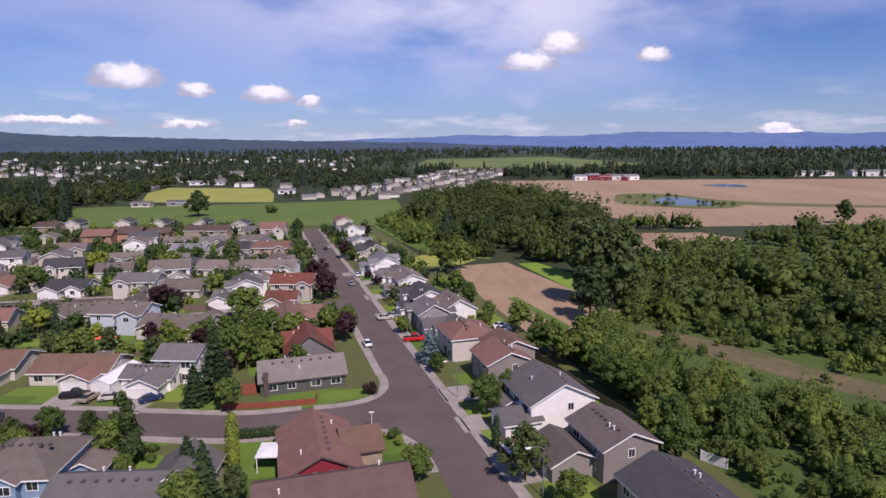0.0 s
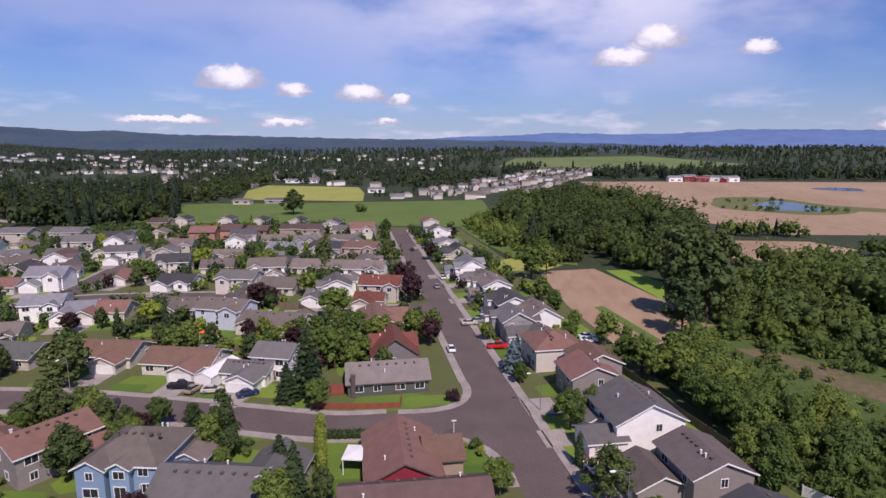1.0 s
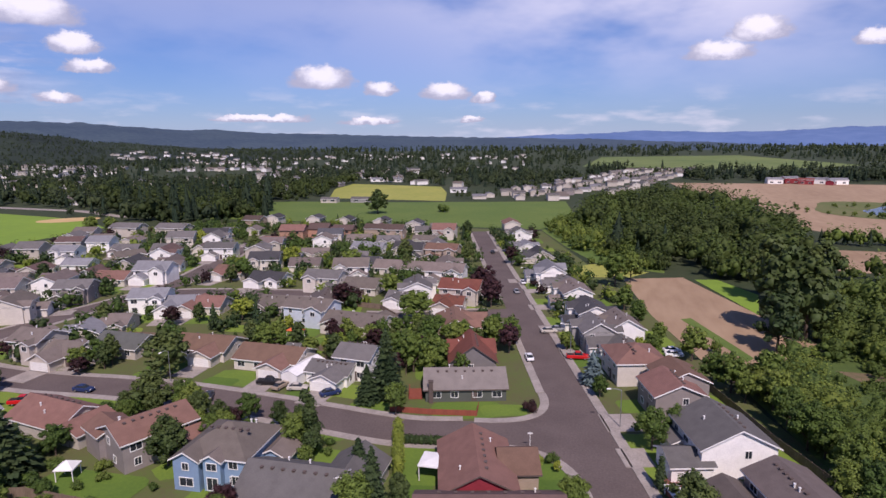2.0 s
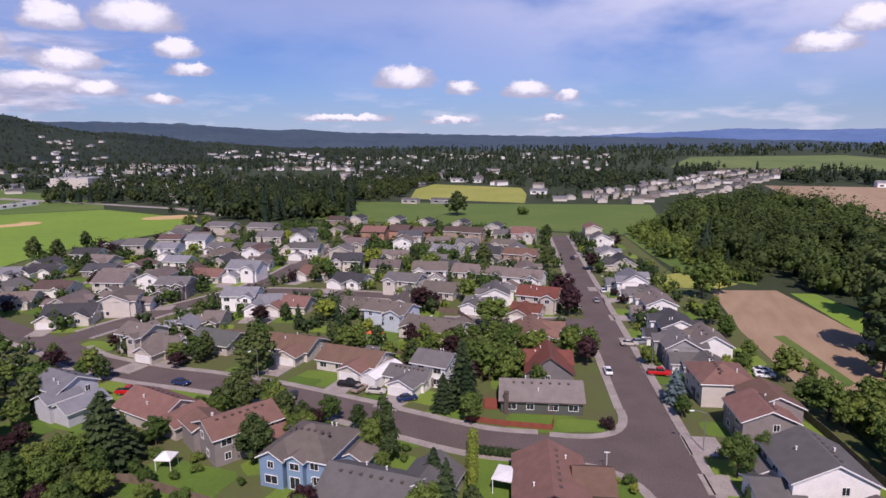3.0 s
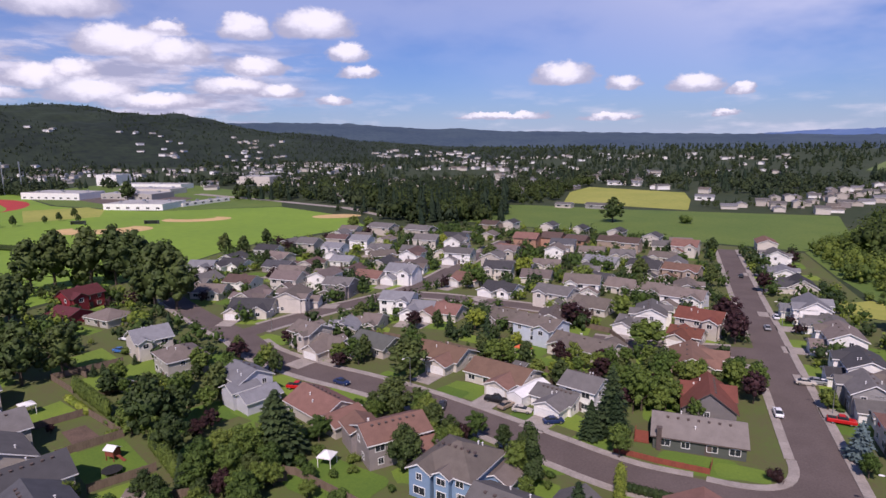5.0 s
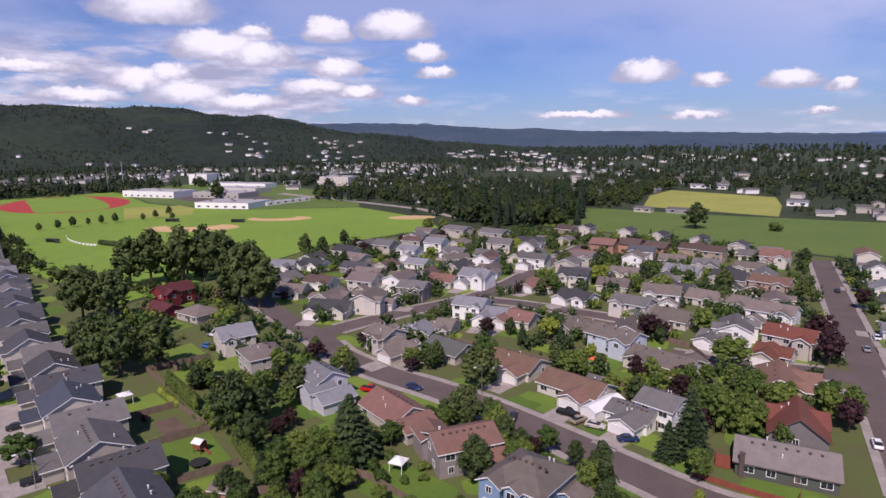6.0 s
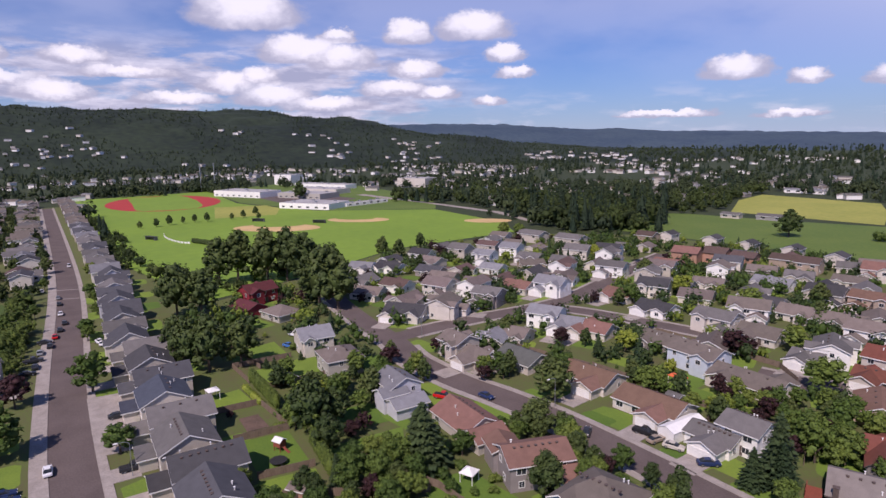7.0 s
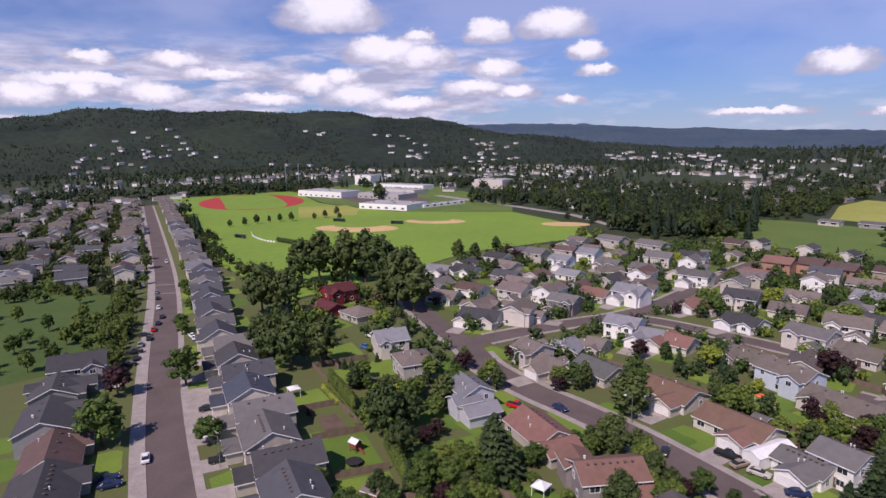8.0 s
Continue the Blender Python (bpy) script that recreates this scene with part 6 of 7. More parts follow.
RED = "low rust-red board fence along the pavement"
fence(-41.0, 105.9, -33.0, 106.6, 1.2, fence_red, RED)
fence(-33.0, 106.6, -24.1, 108.3, 1.2, fence_red, RED)
fence(-24.1, 108.3, -24.6, 112.0, 1.2, fence_red, RED)
BROWN = "weathered brown board fence between gardens"
for a, b, c, d in ((-143.6, 41.5, -142.0, 52.6), (-126.8, 40.5, -124.8, 52.6), (-109.0, 38.8, -106.4, 49.8), (-142.0, 52.6, -124.8, 52.6), (-171.0, 56.0, -168.4, 73.0), (-171.0, 56.0, -157.0, 55.6), (-103.4, 53.8, -99.6, 72.0), (-150.0, 57.0, -148.0, 76.0),
                   (-190, 62, -165, 62), (-100, 58, -84, 64), (-84, 64, -60, 64), (-100, 40, -84, 62), (-86, 135, -66, 134), (-66, 134, -48, 136), (-104, 135, -86, 135), (-130, 130, -104, 134), (-48, 136, -44, 124),
                   (-66, 134, -65, 123), (-84, 135, -84, 124), (-104, 134, -105, 122), (-90, 176, -70, 174), (-70, 174, -62, 166), (-110, 176, -90, 176), (18, 140, 24, 124), (24, 124, 28, 112), (28, 112, 34, 98)):
    fence(a, b, c, d, 1.7, fence_wood, BROWN)
fence(39.6, 87.0, 42.4, 84.2, 1.7, white_paint, "white board fence panel behind a garden")


def rail_fence(x0, y0, x1, y1, high):
    """Thin metal posts with three rails."""
    L = math.hypot(x1 - x0, y1 - y0)
    ob = new("rail_fence")
    ob.matrix_basis = pose(x0, y0, 0, 0, 0, math.degrees(math.atan2(y1 - y0, x1 - x0)))
    tagged(ob, "thin grey metal rail fence behind a garden", "fence", "garden fences")
    post = mesh_of("post", *limb((0, 0, 0), (0, 0, high + 0.1), 0.05, 0.05, 6), metal_grey)
    rail = mesh_of("rail", *limb((0, 0, 0), (L, 0, 0), 0.03, 0.03, 5), metal_grey)
    n = max(1, round(L / 2.2))
    for k in range(n + 1):
        part_of("post", post, ob, m=pose(L * k / n, 0, 0))
    for k in range(3):
        part_of("rail", rail, ob, m=pose(0, 0, high * (k + 1) / 3))


rail_fence(34.2, 101.5, 39.6, 87.0, 1.6)


def hedge(x0, y0, x1, y1, wide, high, kind, label, seed):
    """A clipped hedge: leaf sprays over a row of lumps."""
    rng = np.random.default_rng(seed)
    L = math.hypot(x1 - x0, y1 - y0)
    n = max(2, int(L / (wide * 0.6)))
    bl = [(x0 + (x1 - x0) * (k + 0.5) / n, y0 + (y1 - y0) * (k + 0.5) / n, high * 0.5, wide * 0.55, wide * 0.55, high * 0.53) for k in range(n)]
    ob = new("hedge", mesh_of("hedge", *stack(leaf_cloud(rng, bl, int(90 * L * high / 2), 0.14, 0.2), core(rng, bl, 0.93, 8)), LEAVES[kind]))
    tagged(ob, label, "hedge")


hedge(-31.0, 83.0, -35.8, 96.2, 1.8, 4.2, "y", "tall yellow-green clipped hedge beside a lawn", 1)
hedge(-34.0, 94.4, -26.5, 95.8, 1.4, 1.8, "d", "low dark green clipped hedge", 2)
hedge(-156.9, 56.2, -136.0, 54.6, 1.9, 4.4, "b", "tall clipped green hedge between gardens", 3)
hedge(-114.2, 53.2, -99.4, 50.0, 1.9, 4.6, "b", "tall clipped green hedge beside a play lawn", 4)
for k in range(6):
    x = -153.2 + 2.1 * k
    hedge(x, 53.0 - 0.1 * k, x + 1.1, 53.0 - 0.1 * k, 1.7, 1.9, "y", "rounded lime-green clipped shrub", 20 + k)
hedge(-413.2, 116.3, -392.9, 122.3, 3.0, 3.2, "d", "dark hedge beside the sports field", 5)
for (cx, cy, r1, r2, word) in ((-29.5, 88.5, 4.2, 6.5, "bright green lawn beside a brown-roofed house"), (-19.5, 112.2, 4.6, 2.6, "bright green corner lawn beside the street"), (-46, 107, 4, 2.2, "bright green lawn behind a red fence"),
                               (-8.0, 93.5, 3.2, 4.0, "lawn with shrubs at a street corner"), (6.5, 121, 4.4, 3.2, "green front lawn beside the street"), (-9.5, 163, 3.6, 4.5, "bright green front lawn"), (-14.5, 204, 3.6, 5.5, "bright green front lawn"),
                               (-45.5, 181, 4.5, 3.4, "round bright green lawn at a court"), (-150, 110, 6.5, 3.0, "green lawn on a street corner"), (-52, 92.2, 7, 1.9, "yellow-green lawn round a tree"), (-62, 108.8, 3.6, 2.0, "green front lawn"),
                               (-83, 110, 4.0, 2.6, "green front lawn between driveways"), (-102, 109.6, 3.0, 2.0, "green front lawn")):
    sheet("lawn", plot(cx, cy, r1, r2, 0.28 if cx > -60 else 0.05), LAWN_Z[0] + 0.003, lawn, word, "lawn")
    LAWN_Z[0] += 0.0001


def street_lamp(x, y, rot):
    ob = new("street_lamp")
    ob.matrix_basis = pose(x, y, 0.1, 0, 0, rot)
    tagged(ob, "grey metal street lamp with curved arm beside the pavement", "street lamp", "street lamps")
    part_of("pole", mesh_of("pole", *limb((0, 0, 0), (0, 0, 7.2), 0.10, 0.06, 8), metal_grey), ob)
    part_of("arm", mesh_of("arm", *join(limb((0, 0, 7.1), (0.9, 0, 7.55), 0.05, 0.045, 6), limb((0.88, 0, 7.54), (2.1, 0, 7.6), 0.045, 0.04, 6)), metal_grey), ob)
    part_of("lamp_head", mesh_of("lamp_head", *loft([section(2.0, .10, 7.54, 7.66, .03), section(2.3, .19, 7.50, 7.68, .04), section(2.8, .16, 7.52, 7.66, .04)]), white_paint), ob, "pale cobra-head lamp")


for x, y, r in ((2.6, 110.6, 197), (13.7, 77.4, 197), (-9.2, 149.0, 197), (-93.5, 107.2, -90), (-126.1, 20.2, -95), (-157, 114, 60), (-28.6, 212, 197)):
    street_lamp(x, y, r)


def sign_post(x, y):
    ob = new("street_sign")
    ob.matrix_basis = pose(x, y, 0.1, 0, 0, 15)
    tagged(ob, "white street sign on a pale post at the corner", "sign")
    part_of("post", mesh_of("post", *limb((0, 0, 0), (0, 0, 3.2), 0.06, 0.05, 8), white_paint), ob)
    part_of("blade", mesh_of("blade", *box(-0.45, 0.45, -0.02, 0.02, 2.9, 3.12), white_paint), ob)


sign_post(-12.4, 98.0)


for k, (xa, xb) in enumerate(((-320.3, -316.3), (-301.4, -296.7))):
    ya, yb = ((28.6, 37.8), (27.0, 36.6))[k]
    sheet("road_marking", [(xa, ya), (xb, yb), (xb + 0.9, yb - 0.1), (xa + 0.9, ya - 0.1)], 0.046, concrete, "pale worn band across the street", "road marking")
# back lawns and beds between the two streets
for k, (pts, word) in enumerate((([(-184, 60), (-186, 75), (-171.4, 73.5), (-171.6, 57)], "bright mown back lawn inside a fence"), ([(-154, 43), (-155, 52), (-142.6, 52), (-144, 41.8)], "bright mown back lawn beside a pavilion"),
                                 ([(-126, 41.5), (-124, 52), (-107.4, 49.6), (-109.8, 39.5)], "green back lawn with play things"), ([(-108, 38.5), (-105.6, 49.4), (-95.5, 47.4), (-100.6, 38)], "green back lawn inside a fence"),
                                 ([(-128, 60), (-124.5, 74), (-112.8, 74), (-117, 58)], "bright green back lawn behind a pale house"), ([(-165, 60), (-166, 79), (-150.6, 78), (-151.6, 60)], "yellow-green rough back lawn"),
                                 ([(-111.5, 55.5), (-109, 73), (-104, 70), (-104.6, 54.5)], "rough green back lawn"), ([(-123, 17.4), (-124.6, 25), (-119, 24.6), (-116.4, 17)], "green front lawn beside a driveway"))):
    sheet("lawn", pts, 0.062 + 0.002 * k, lawn, word, "lawn")
sheet("lawn", plot(-78, 140.2, 6, 3.0, 0.05), 0.082, lawn, "bright green lawn before an orange awning", "lawn")
sheet("lawn", plot(-99, 145, 6, 3.2, 0.05), 0.084, lawn, "bright green back lawn", "lawn")
sheet("lawn", plot(-71, 152, 5, 3.0, 0.05), 0.086, lawn, "bright lime back lawn", "lawn")
sheet("lawn", plot(-77, 67, 9, 6.0, 0.1), 0.088, lawn, "green back lawn round a white gazebo", "lawn")
sheet("lawn", plot(-110, 74.6, 8, 2.2, 0.05), 0.090, lawn, "green back lawn behind a rust-roofed house", "lawn")
sheet("vegetable_bed", [(-137.5, 45.5), (-137, 50), (-129, 49.6), (-129.6, 44.6)], 0.09, earth, "dark dug vegetable bed in a back garden", "garden bed")
sheet("forecourt", [(-174.5, 19.4), (-173, 27), (-149.5, 26), (-150.5, 16.9)], 0.168, concrete, "pale concrete forecourt before the garages", "forecourt")


def canopy(name, x, y, rot, w, d, h, label, peak=0.0, material=None):
    """A roof on four posts."""
    ob = new(name)
    ob.matrix_basis = pose(x, y, 0.03, 0, 0, rot)
    tagged(ob, label, "canopy")
    V = [(-w / 2, -d / 2, h), (w / 2, -d / 2, h), (w / 2, d / 2, h), (-w / 2, d / 2, h), (0, 0, h + peak + 0.1), (-w / 2, -d / 2, h - 0.18), (w / 2, -d / 2, h - 0.18), (w / 2, d / 2, h - 0.18), (-w / 2, d / 2, h - 0.18)]
    F = [(0, 1, 4), (1, 2, 4), (2, 3, 4), (3, 0, 4), (5, 6, 1, 0), (6, 7, 2, 1), (7, 8, 3, 2), (8, 5, 0, 3), (8, 7, 6, 5)]
    part_of("canopy_roof", mesh_of("canopy_roof", V, F, material or white_paint), ob)
    for sx in (-1, 1):
        for sy in (-1, 1):
            part_of("post", mesh_of("post", *box(-0.06, 0.06, -0.06, 0.06, 0, h - 0.15), white_paint), ob, m=pose(sx * (w / 2 - 0.2), sy * (d / 2 - 0.2), 0))
    return ob


canopy("patio_cover", -26.4, 86.0, 3, 3.6, 4.6, 2.7, "white patio cover beside a brown-roofed house", 0.15)
canopy("garden_gazebo", -82.2, 70.0, 20, 3.0, 3.0, 2.1, "white tent gazebo on a back lawn", 0.9)
canopy("garden_pavilion", -153.0, 44.6, 0, 3.2, 3.0, 2.6, "white-roofed garden pavilion on a lawn", 0.5)


def tent_carport(x, y, rot, w, d, h):
    """A closed white tent over a drive: sheet walls, ridged roof, poles at the corners."""
    ob = new("tent_carport")
    ob.matrix_basis = pose(x, y, 0.03, 0, 0, rot)
    tagged(ob, "white tent carport beside a house", "tent")
    part_of("wall", mesh_of("wall", *gable_wall(d, w, h, 0.42), white_paint), ob)
    V, F, I = roof_mesh(d, w, h, 0.42, False, 0.15, 0.06)
    part_of("roof", mesh_of("roof", V, F, white_paint), ob)
    for sx in (-1, 1):
        for sy in (-1, 1):
            part_of("pole", mesh_of("pole", *limb((0, 0, 0), (0, 0, h), 0.04, 0.04, 6), metal_grey), ob, m=pose(sx * (d / 2 + 0.05), sy * (w / 2 + 0.05), 0))


tent_carport(-66.4, 117.8, 84, 4.2, 11, 2.5)
canopy("patio_table_cover", -62.0, 64.0, 20, 2.6, 1.6, 1.0, "white covered garden table behind a blue house", 0.1)


def playhouse(x, y, rot):
    ob = new("playhouse")
    ob.matrix_basis = pose(x, y, 0.03, 0, 0, rot)
    tagged(ob, "red-brown wooden playhouse with white roof on a lawn", "playhouse")
    part_of("wall", mesh_of("wall", *box(-1.0, 1.0, -0.9, 0.9, 1.0, 2.3), fence_red), ob)
    V, F, I = roof_mesh(2.0, 1.8, 2.3, 0.6, False, 0.25, 0.1)
    part_of("roof", mesh_of("roof", V, F, white_paint), ob, "white roof")
    for sx in (-1, 1):
        for sy in (-1, 1):
            part_of("leg", mesh_of("leg", *box(-0.07, 0.07, -0.07, 0.07, 0, 1.0), fence_red), ob, m=pose(sx * 0.9, sy * 0.8, 0))
    part_of("slide", mesh_of("slide", *slab([(1.0, -0.3, 1.1), (2.8, -0.3, 0.15), (2.8, 0.3, 0.15), (1.0, 0.3, 1.1)], 0.1), fence_red), ob)


playhouse(-117.2, 47.0, 20)


def trampoline(x, y):
    ob = new("trampoline")
    ob.matrix_basis = pose(x, y, 0.03)
    tagged(ob, "dark round trampoline on a back lawn", "trampoline")
    n = 20
    part_of("mat", mesh_of("mat", *join(([(1.8 * math.cos(math.tau * k / n), 1.8 * math.sin(math.tau * k / n), z) for z in (0.82, 0.88) for k in range(n)],
            [tuple(reversed(range(n))), tuple(range(n, 2 * n))] + [(k, (k + 1) % n, n + (k + 1) % n, n + k) for k in range(n)])), tyre_mat), ob)
    for k in range(6):
        a = math.tau * k / 6
        part_of("leg", mesh_of("leg", *limb((1.7 * math.cos(a), 1.7 * math.sin(a), 0), (1.7 * math.cos(a), 1.7 * math.sin(a), 0.85), 0.04, 0.04), metal_grey), ob)


trampoline(-112.0, 44.4)


def shed(x, y, rot, w, d, wall, roof, label):
    ob = new("garden_shed")
    ob.matrix_basis = pose(x, y, 0, 0, 0, rot)
    tagged(ob, label, "shed")
    block(ob, 0, 0, 0, w, d, 2.1, 0.4, roof, wall)
    part_of("door", DOOR, ob, m=pose(0, -d / 2, 0.05))


shed(-98.4, 42.6, 30, 3, 2.4, "salmon", "roof_tan", "small red-brown garden shed by a fence")
shed(-76, 131, 0, 3, 2.4, "beige", "roof_grey", "small beige garden shed")
shed(-150, 64, 10, 3.4, 2.6, "grey2", "roof_dark", "small grey garden shed")
canopy("orange_awning", -82.0, 142.2, -5, 4.5, 2.6, 2.2, "orange awning behind a pale blue house", 0.4, mat("orange_cloth", (.75, .17, .06), (.6, .13, .05), 1.0, 0.8))


# ---- school, town and farm ----
def hall(x, y, rot, w, d, h, wall, label, roofing=None, gable=False):
    """A large plain building with a parapet roof or a low gable, windows and doors."""
    ob = new("school_building" if not gable else "barn")
    ob.matrix_basis = pose(x, y, 0, 0, 0, rot)
    tagged(ob, label, "building" if not gable else "barn")
    if gable:
        block(ob, 0, 0, 0, w, d, h, 0.35, roofing, wall)
    else:
        part_of("wall", mesh_of("wall", *box(-w / 2, w / 2, -d / 2, d / 2, 0, h), wall_mat(wall)), ob)
        part_of("roof", mesh_of("roof", *box(-w / 2 + 0.4, w / 2 - 0.4, -d / 2 + 0.4, d / 2 - 0.4, h, h + 0.12), flat_roof), ob)
        for k in range(4):
            part_of("roof_unit", mesh_of("roof_unit", *box(-1.3, 1.3, -1, 1, 0, 1.4), metal_grey), ob, m=pose((k - 1.5) * w / 4.5, (k % 2 - 0.5) * d * 0.4, h + 0.12))
    n = max(2, int(w / 9))
    for k in range(n):
        add_window(ob, -w / 2 + (k + 0.5) * w / n, -d / 2, 1.2, 0, 3.4, 1.5)
    HOUSES.append((x, y, max(w, d) * 0.6))


sheet("school_lawn", [(-850, 264), (-650, 236), (-520, 264), (-452, 348), (-500, 385), (-640, 430), (-760, 450), (-900, 400)], 0.045, meadow, "green school lawn round the buildings", "grass")
sheet("school_drive", [(-640, 372), (-500, 372), (-392, 366), (-330, 345), (-326, 350), (-390, 374), (-500, 380), (-640, 384)], 0.075, concrete, "grey school drive behind the sports field", "road")
hall(-730, 274, 22, 78, 34, 7, "white", "large white school hall with flat grey roof")
hall(-655, 318, 22, 64, 34, 6, "stone", "pale school wing with flat grey roof")
hall(-552, 274, 28, 58, 36, 5.5, "white", "pale school wing with flat grey roof beside the sports field")
hall(-539, 324, 100, 56, 9, 3.2, "white", "low white school canopy wing")
hall(-700, 358, 22, 70, 28, 6, "cream", "pale school block with flat grey roof")
hall(-880, 396, 22, 34, 26, 15, "white", "taller white school block")
hall(-770, 400, 22, 90, 24, 6, "white", "long white school wing")
plant("d", -640, 300, 19, 1.2)
hall(-690, 500, 20, 46, 30, 12, "cream", "large cream town building among trees")
hall(-900, 420, 20, 60, 30, 8, "white", "white town building among trees")
for x, y, r, w, d, h, wl, rf in ((172, 768, 5, 16, 11, 5, "white", "roof_pale"), (190, 778, 20, 17, 11, 6, "barn", "roof_pale"), (203, 764, -10, 15, 10, 5, "barn", "roof_red"), (217, 776, -15, 19, 11, 5, "white", "roof_pale"), (235, 770, 15, 20, 11, 5, "white", "roof_pale"), (226, 758, 60, 10, 8, 4, "barn", "roof_pale"),
                              (498, 834, 0, 62, 12, 5, "white", "roof_pale"), (575, 826, -5, 50, 13, 6, "white", "roof_pale"), (610, 812, 60, 26, 12, 6, "white", "roof_pale"),
                              (-286, 716, 5, 18, 8, 3.5, "white", "roof_pale"), (-262, 716, 5, 13, 8, 3.5, "white", "roof_pale"), (-150, 588, 10, 16, 9, 3.5, "white", "roof_pale"), (-205, 478, 5, 20, 9, 3, "grey2", "roof_grey"), (-232, 470, 5, 14, 8, 3, "beige", "roof_grey")):
    hall(x, y, r, w, d, h, wl, f"{WALL_WORDS[wl]} farm building with {ROOF_WORDS[rf]} roof", rf, True)


def far_town():
    """Scattered roofs of the town, each a small gabled block."""
    rng = random.Random(77)
    V, F, I = [], [], []
    n = 0
    while n < 640:
        a, r = radians(rng.uniform(-100, -8)), rng.uniform(620, 1900)
        x, y = r * math.sin(a), r * math.cos(a)
        if any(inside(q, x, y) for q in FIELDS) or noise.noise(Vector((x * 0.004, y * 0.004, 9))) < -0.05:
            continue
        n += 1
        w, d, h = rng.uniform(9, 17), rng.uniform(8, 11), rng.uniform(3, 5.5)
        m = pose(x, y, west_hill(x, y) - 0.5, 0, 0, rng.choice((0, 90, 20, 110, 45)))
        for verts, faces, idx in ((*gable_wall(w, d, h, 0.3), [0] * 4), roof_mesh(w, d, h, 0.3)):
            k = len(V)
            V += [tuple(m @ Vector(v)) for v in verts]
            F += [tuple(i + k for i in f) for f in faces]
            style = rng.choice((1, 2, 2, 4))
            I += [rng.choice((0, 3)) if len(idx) == 4 else (style if q == 0 else 0) for q in idx]
    for x, y, rot, w, d, h in FAR:
        m = pose(x, y, 0, 0, 0, rot)
        for verts, faces, idx in ((*gable_wall(w, d, h, 0.4), [0] * 4), roof_mesh(w, d, h, 0.4)):
            k = len(V)
            V += [tuple(m @ Vector(v)) for v in verts]
            F += [tuple(i + k for i in f) for f in faces]
            style = rng.choice((1, 2, 2, 4)) if x > -440 or y > 130 else rng.choice((2, 4, 4))
            tone = rng.choice((3, 5, 6) if x < -440 else (0, 0, 3, 5, 6))
            I += [tone if len(idx) == 4 else (style if q == 0 else 0) for q in idx]
    tagged(new("far_town", mesh_of("far_town", V, F, wall_mat("cream"), roof_mat("roof_pale"), roof_mat("roof_grey"), wall_mat("white"), roof_mat("roof_tan"), wall_mat("beige"), wall_mat("taupe"), indices=I)), "scattered white and grey houses of the far town", "houses", kind="stuff")


far_town()


def floodlight(x, y):
    ob = new("floodlight_mast")
    ob.matrix_basis = pose(x, y, 0)
    tagged(ob, "tall grey floodlight mast beside the sports ground", "mast", "floodlight masts")
    part_of("pole", mesh_of("pole", *limb((0, 0, 0), (0, 0, 38), 0.8, 0.5, 8), metal_grey), ob)
    for k in range(3):
        part_of("lamp_bar", mesh_of("lamp_bar", *box(-2.2, 2.2, -0.3, 0.3, 0, 0.8), metal_grey), ob, m=pose(0, 0, 33 + 1.9 * k))


floodlight(-842, 254)
floodlight(-829, 268)


def back_garden_thicket():
    """Close-set trees in the back gardens below the flight."""
    rng = random.Random(31)
    OUT = [(-98, 54), (-97, 66), (-90, 66), (-82, 58), (-74, 52), (-62, 40), (-84, 30), (-94, 40)]
    n = 0
    while n < 24:
        x, y = rng.uniform(-112, -60), rng.uniform(30, 70)
        if inside(OUT, x, y) and not any((px - x) ** 2 + (py - y) ** 2 < 7 for px, py, r in PLANTED):
            n += 1
            kind = rng.choice("bbydcbd")
            plant(kind, round(x, 1), round(y, 1), rng.uniform(5, 9) if kind != "c" else rng.uniform(7, 11))


back_garden_thicket()

sheet("patio", plot(11.4, 91.6, 2.6, 3.2, 0.28), 0.12, mat("brick_patio", (.27, .10, .07), (.2, .075, .055), 1.2, 0.9, 0.2, 8, world_space=True), "red-brown paved patio beside a garage", "patio")
canopy("boat_cover", 10.6, 88.4, 110, 4.6, 2.2, 1.5, "white covered boat beside the street", 0.35)
driveway(5.6, 113.4, -73, 7.0, 6.4)
driveway(7.4, 100.6, -73, 6.0, 5.0)
driveway(14.8, 84.6, -73, 6.0, 5.0)


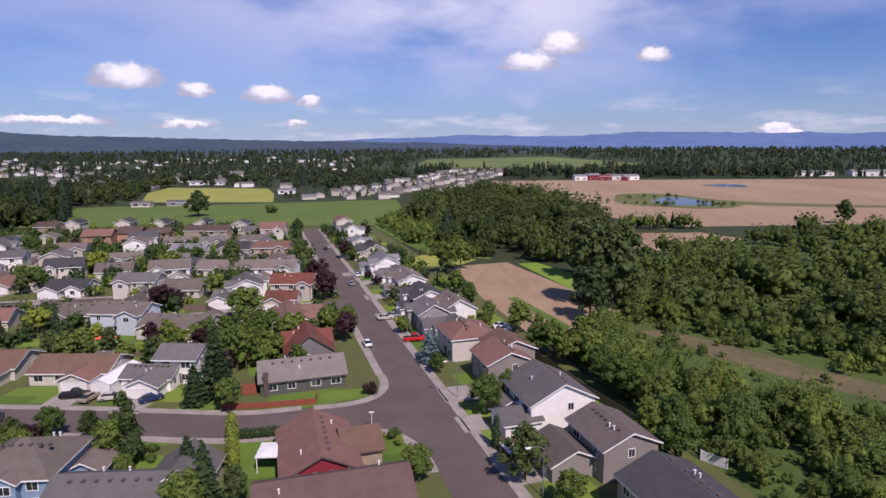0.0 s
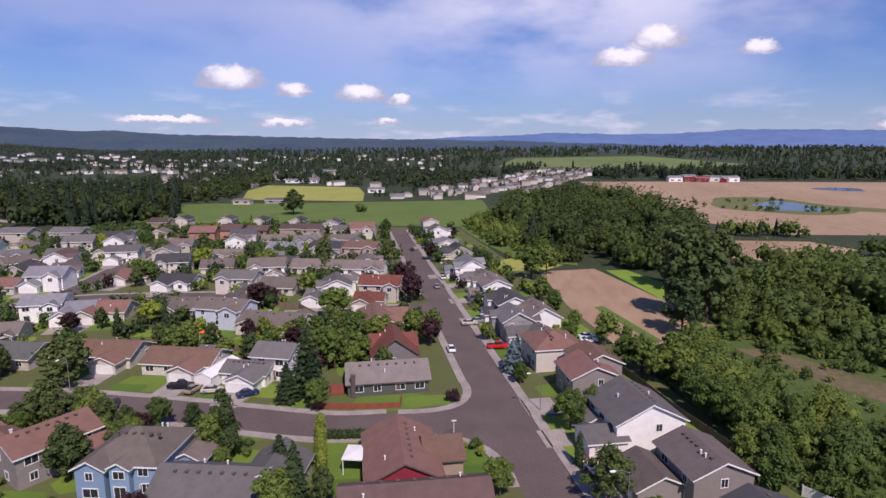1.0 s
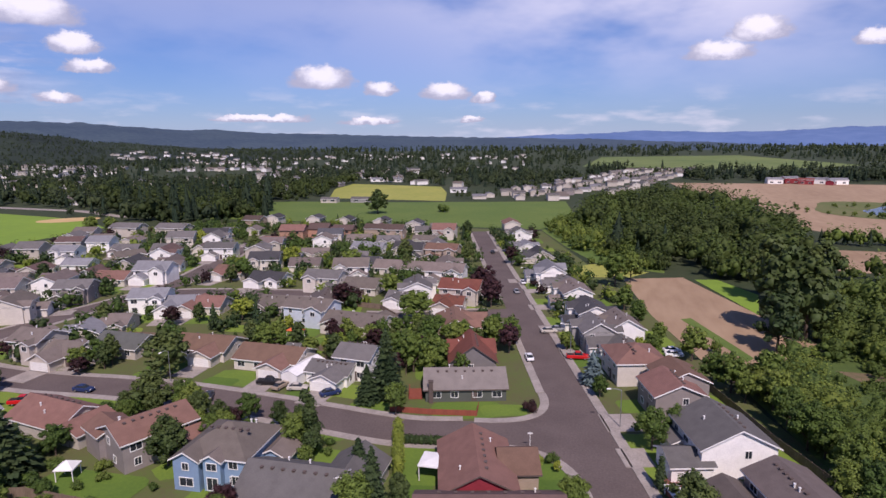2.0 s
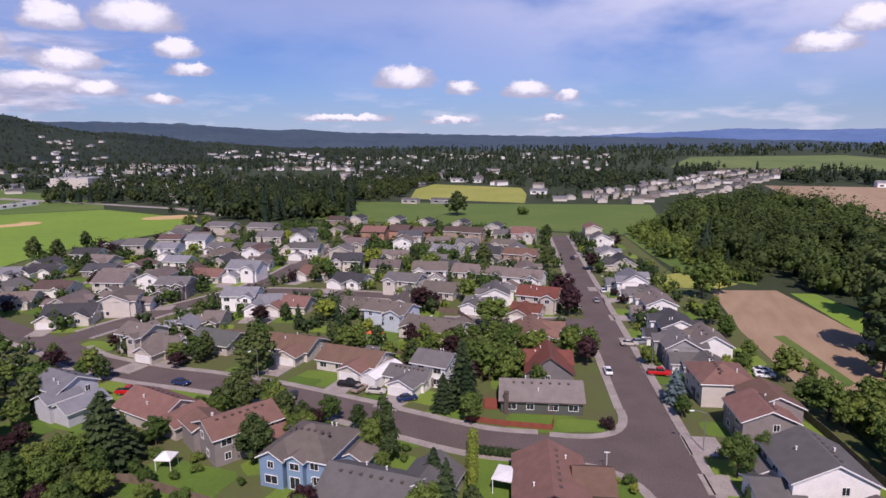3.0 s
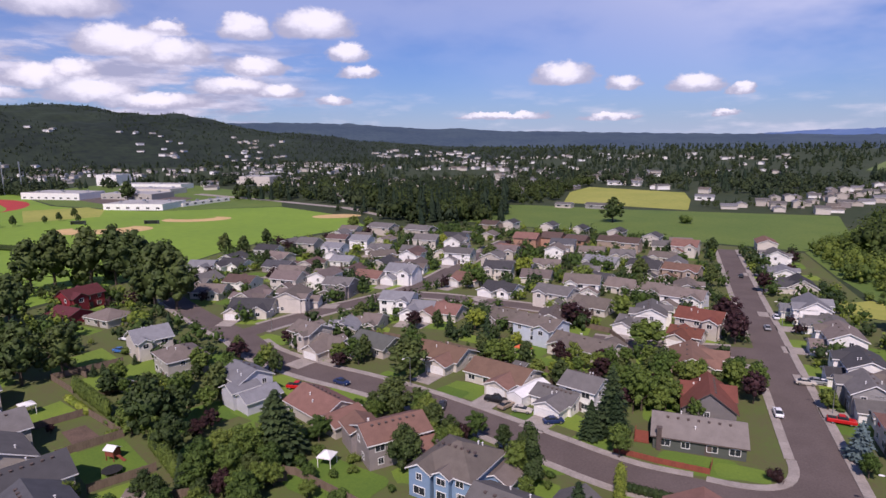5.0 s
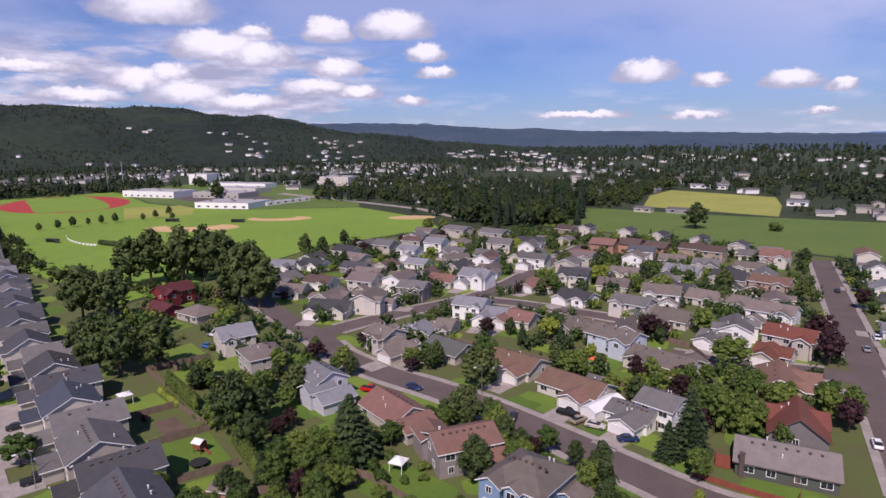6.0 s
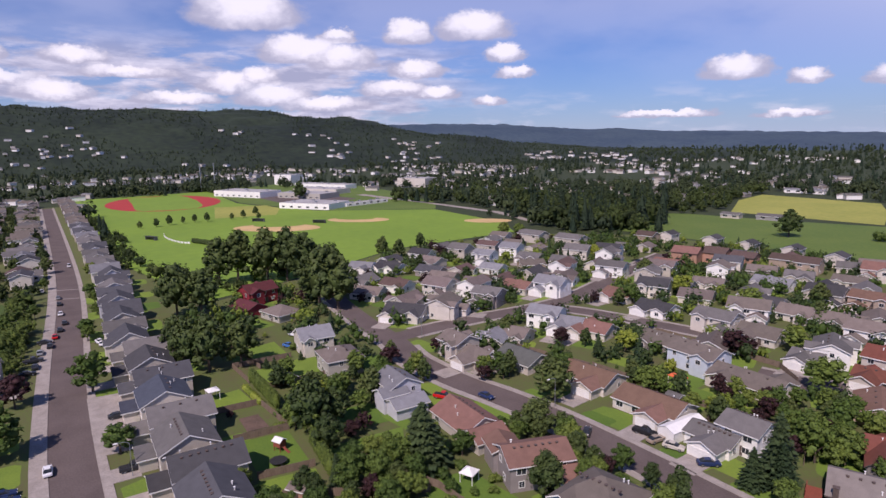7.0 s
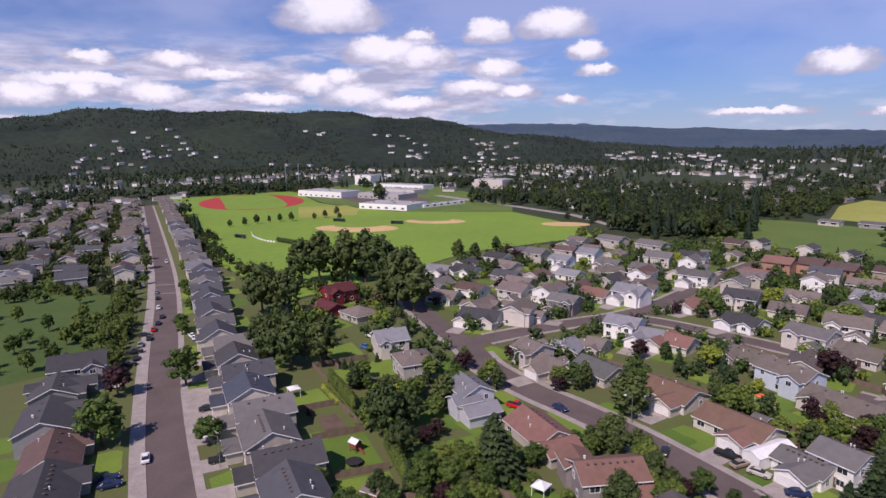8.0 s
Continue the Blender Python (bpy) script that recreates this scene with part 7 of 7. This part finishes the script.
def deck(x, y, rot):
    ob = new("wooden_deck")
    ob.matrix_basis = pose(x, y, 0, 0, 0, rot)
    tagged(ob, "red-brown wooden deck at the end of a house", "deck")
    part_of("floor", mesh_of("floor", *box(-1.4, 1.4, -2.2, 2.2, 0.1, 0.6), fence_red), ob)
    for k in range(4):
        part_of("post", mesh_of("post", *box(-0.06, 0.06, -0.06, 0.06, 0.6, 1.6), fence_red), ob, m=pose(-1.3, -2.0 + 1.33 * k, 0))
    part_of("rail", mesh_of("rail", *box(-1.38, -1.22, -2.1, 2.1, 1.5, 1.6), fence_red), ob)


deck(-38.6, 114.6, 17)


# ---- sports ground details ----
for k, (x, y) in enumerate(((-512, 106), (-513, 118), (-517, 129), (-519, 140), (-519, 149), (-516, 158), (-514, 178), (-520, 190), (-532, 206), (-500, 196))):
    plant("d", x, y, 6 + (k % 3))
arc = smooth([(-468, 112), (-450, 108.5), (-434, 108), (-418, 110), (-410, 114)], 3)
for p, q in zip(arc[:-1], arc[1:]):
    fence(round(p[0], 1), round(p[1], 1), round(p[0] * 0.3 + q[0] * 0.7, 1), round(p[1] * 0.3 + q[1] * 0.7, 1), 1.2, white_paint, "short white board panel at the ball field edge", 5.0)
for x, y, r in ((-446, 98.6, 20), (-486, 190, 40), (-441, 222, 40)):
    ob = new("dugout")
    ob.matrix_basis = pose(x, y, 0.05, 0, 0, r)
    tagged(ob, "small dark dugout shelter beside a ball field", "shelter")
    part_of("wall", mesh_of("wall", *join(box(-5, 5, 1.2, 1.4, 0, 2.4), box(-5, -4.8, -1.2, 1.2, 0, 2.3), box(4.8, 5, -1.2, 1.2, 0, 2.3)), wall_mat("slate")), ob)
    part_of("roof", mesh_of("roof", *slab([(-5.4, -1.8, 2.75), (5.4, -1.8, 2.75), (5.4, 1.8, 2.5), (-5.4, 1.8, 2.5)], 0.16), roof_mat("roof_dark")), ob)
stuff_trees("track_trees", "dark tree belt behind the running track", scatter([(-860, 240), (-800, 252), (-760, 250), (-790, 290), (-880, 280), (-900, 150), (-870, 120)], 8, 12, 18, 0.3, R), "kc", 0.06, 60, far_b + far_c)
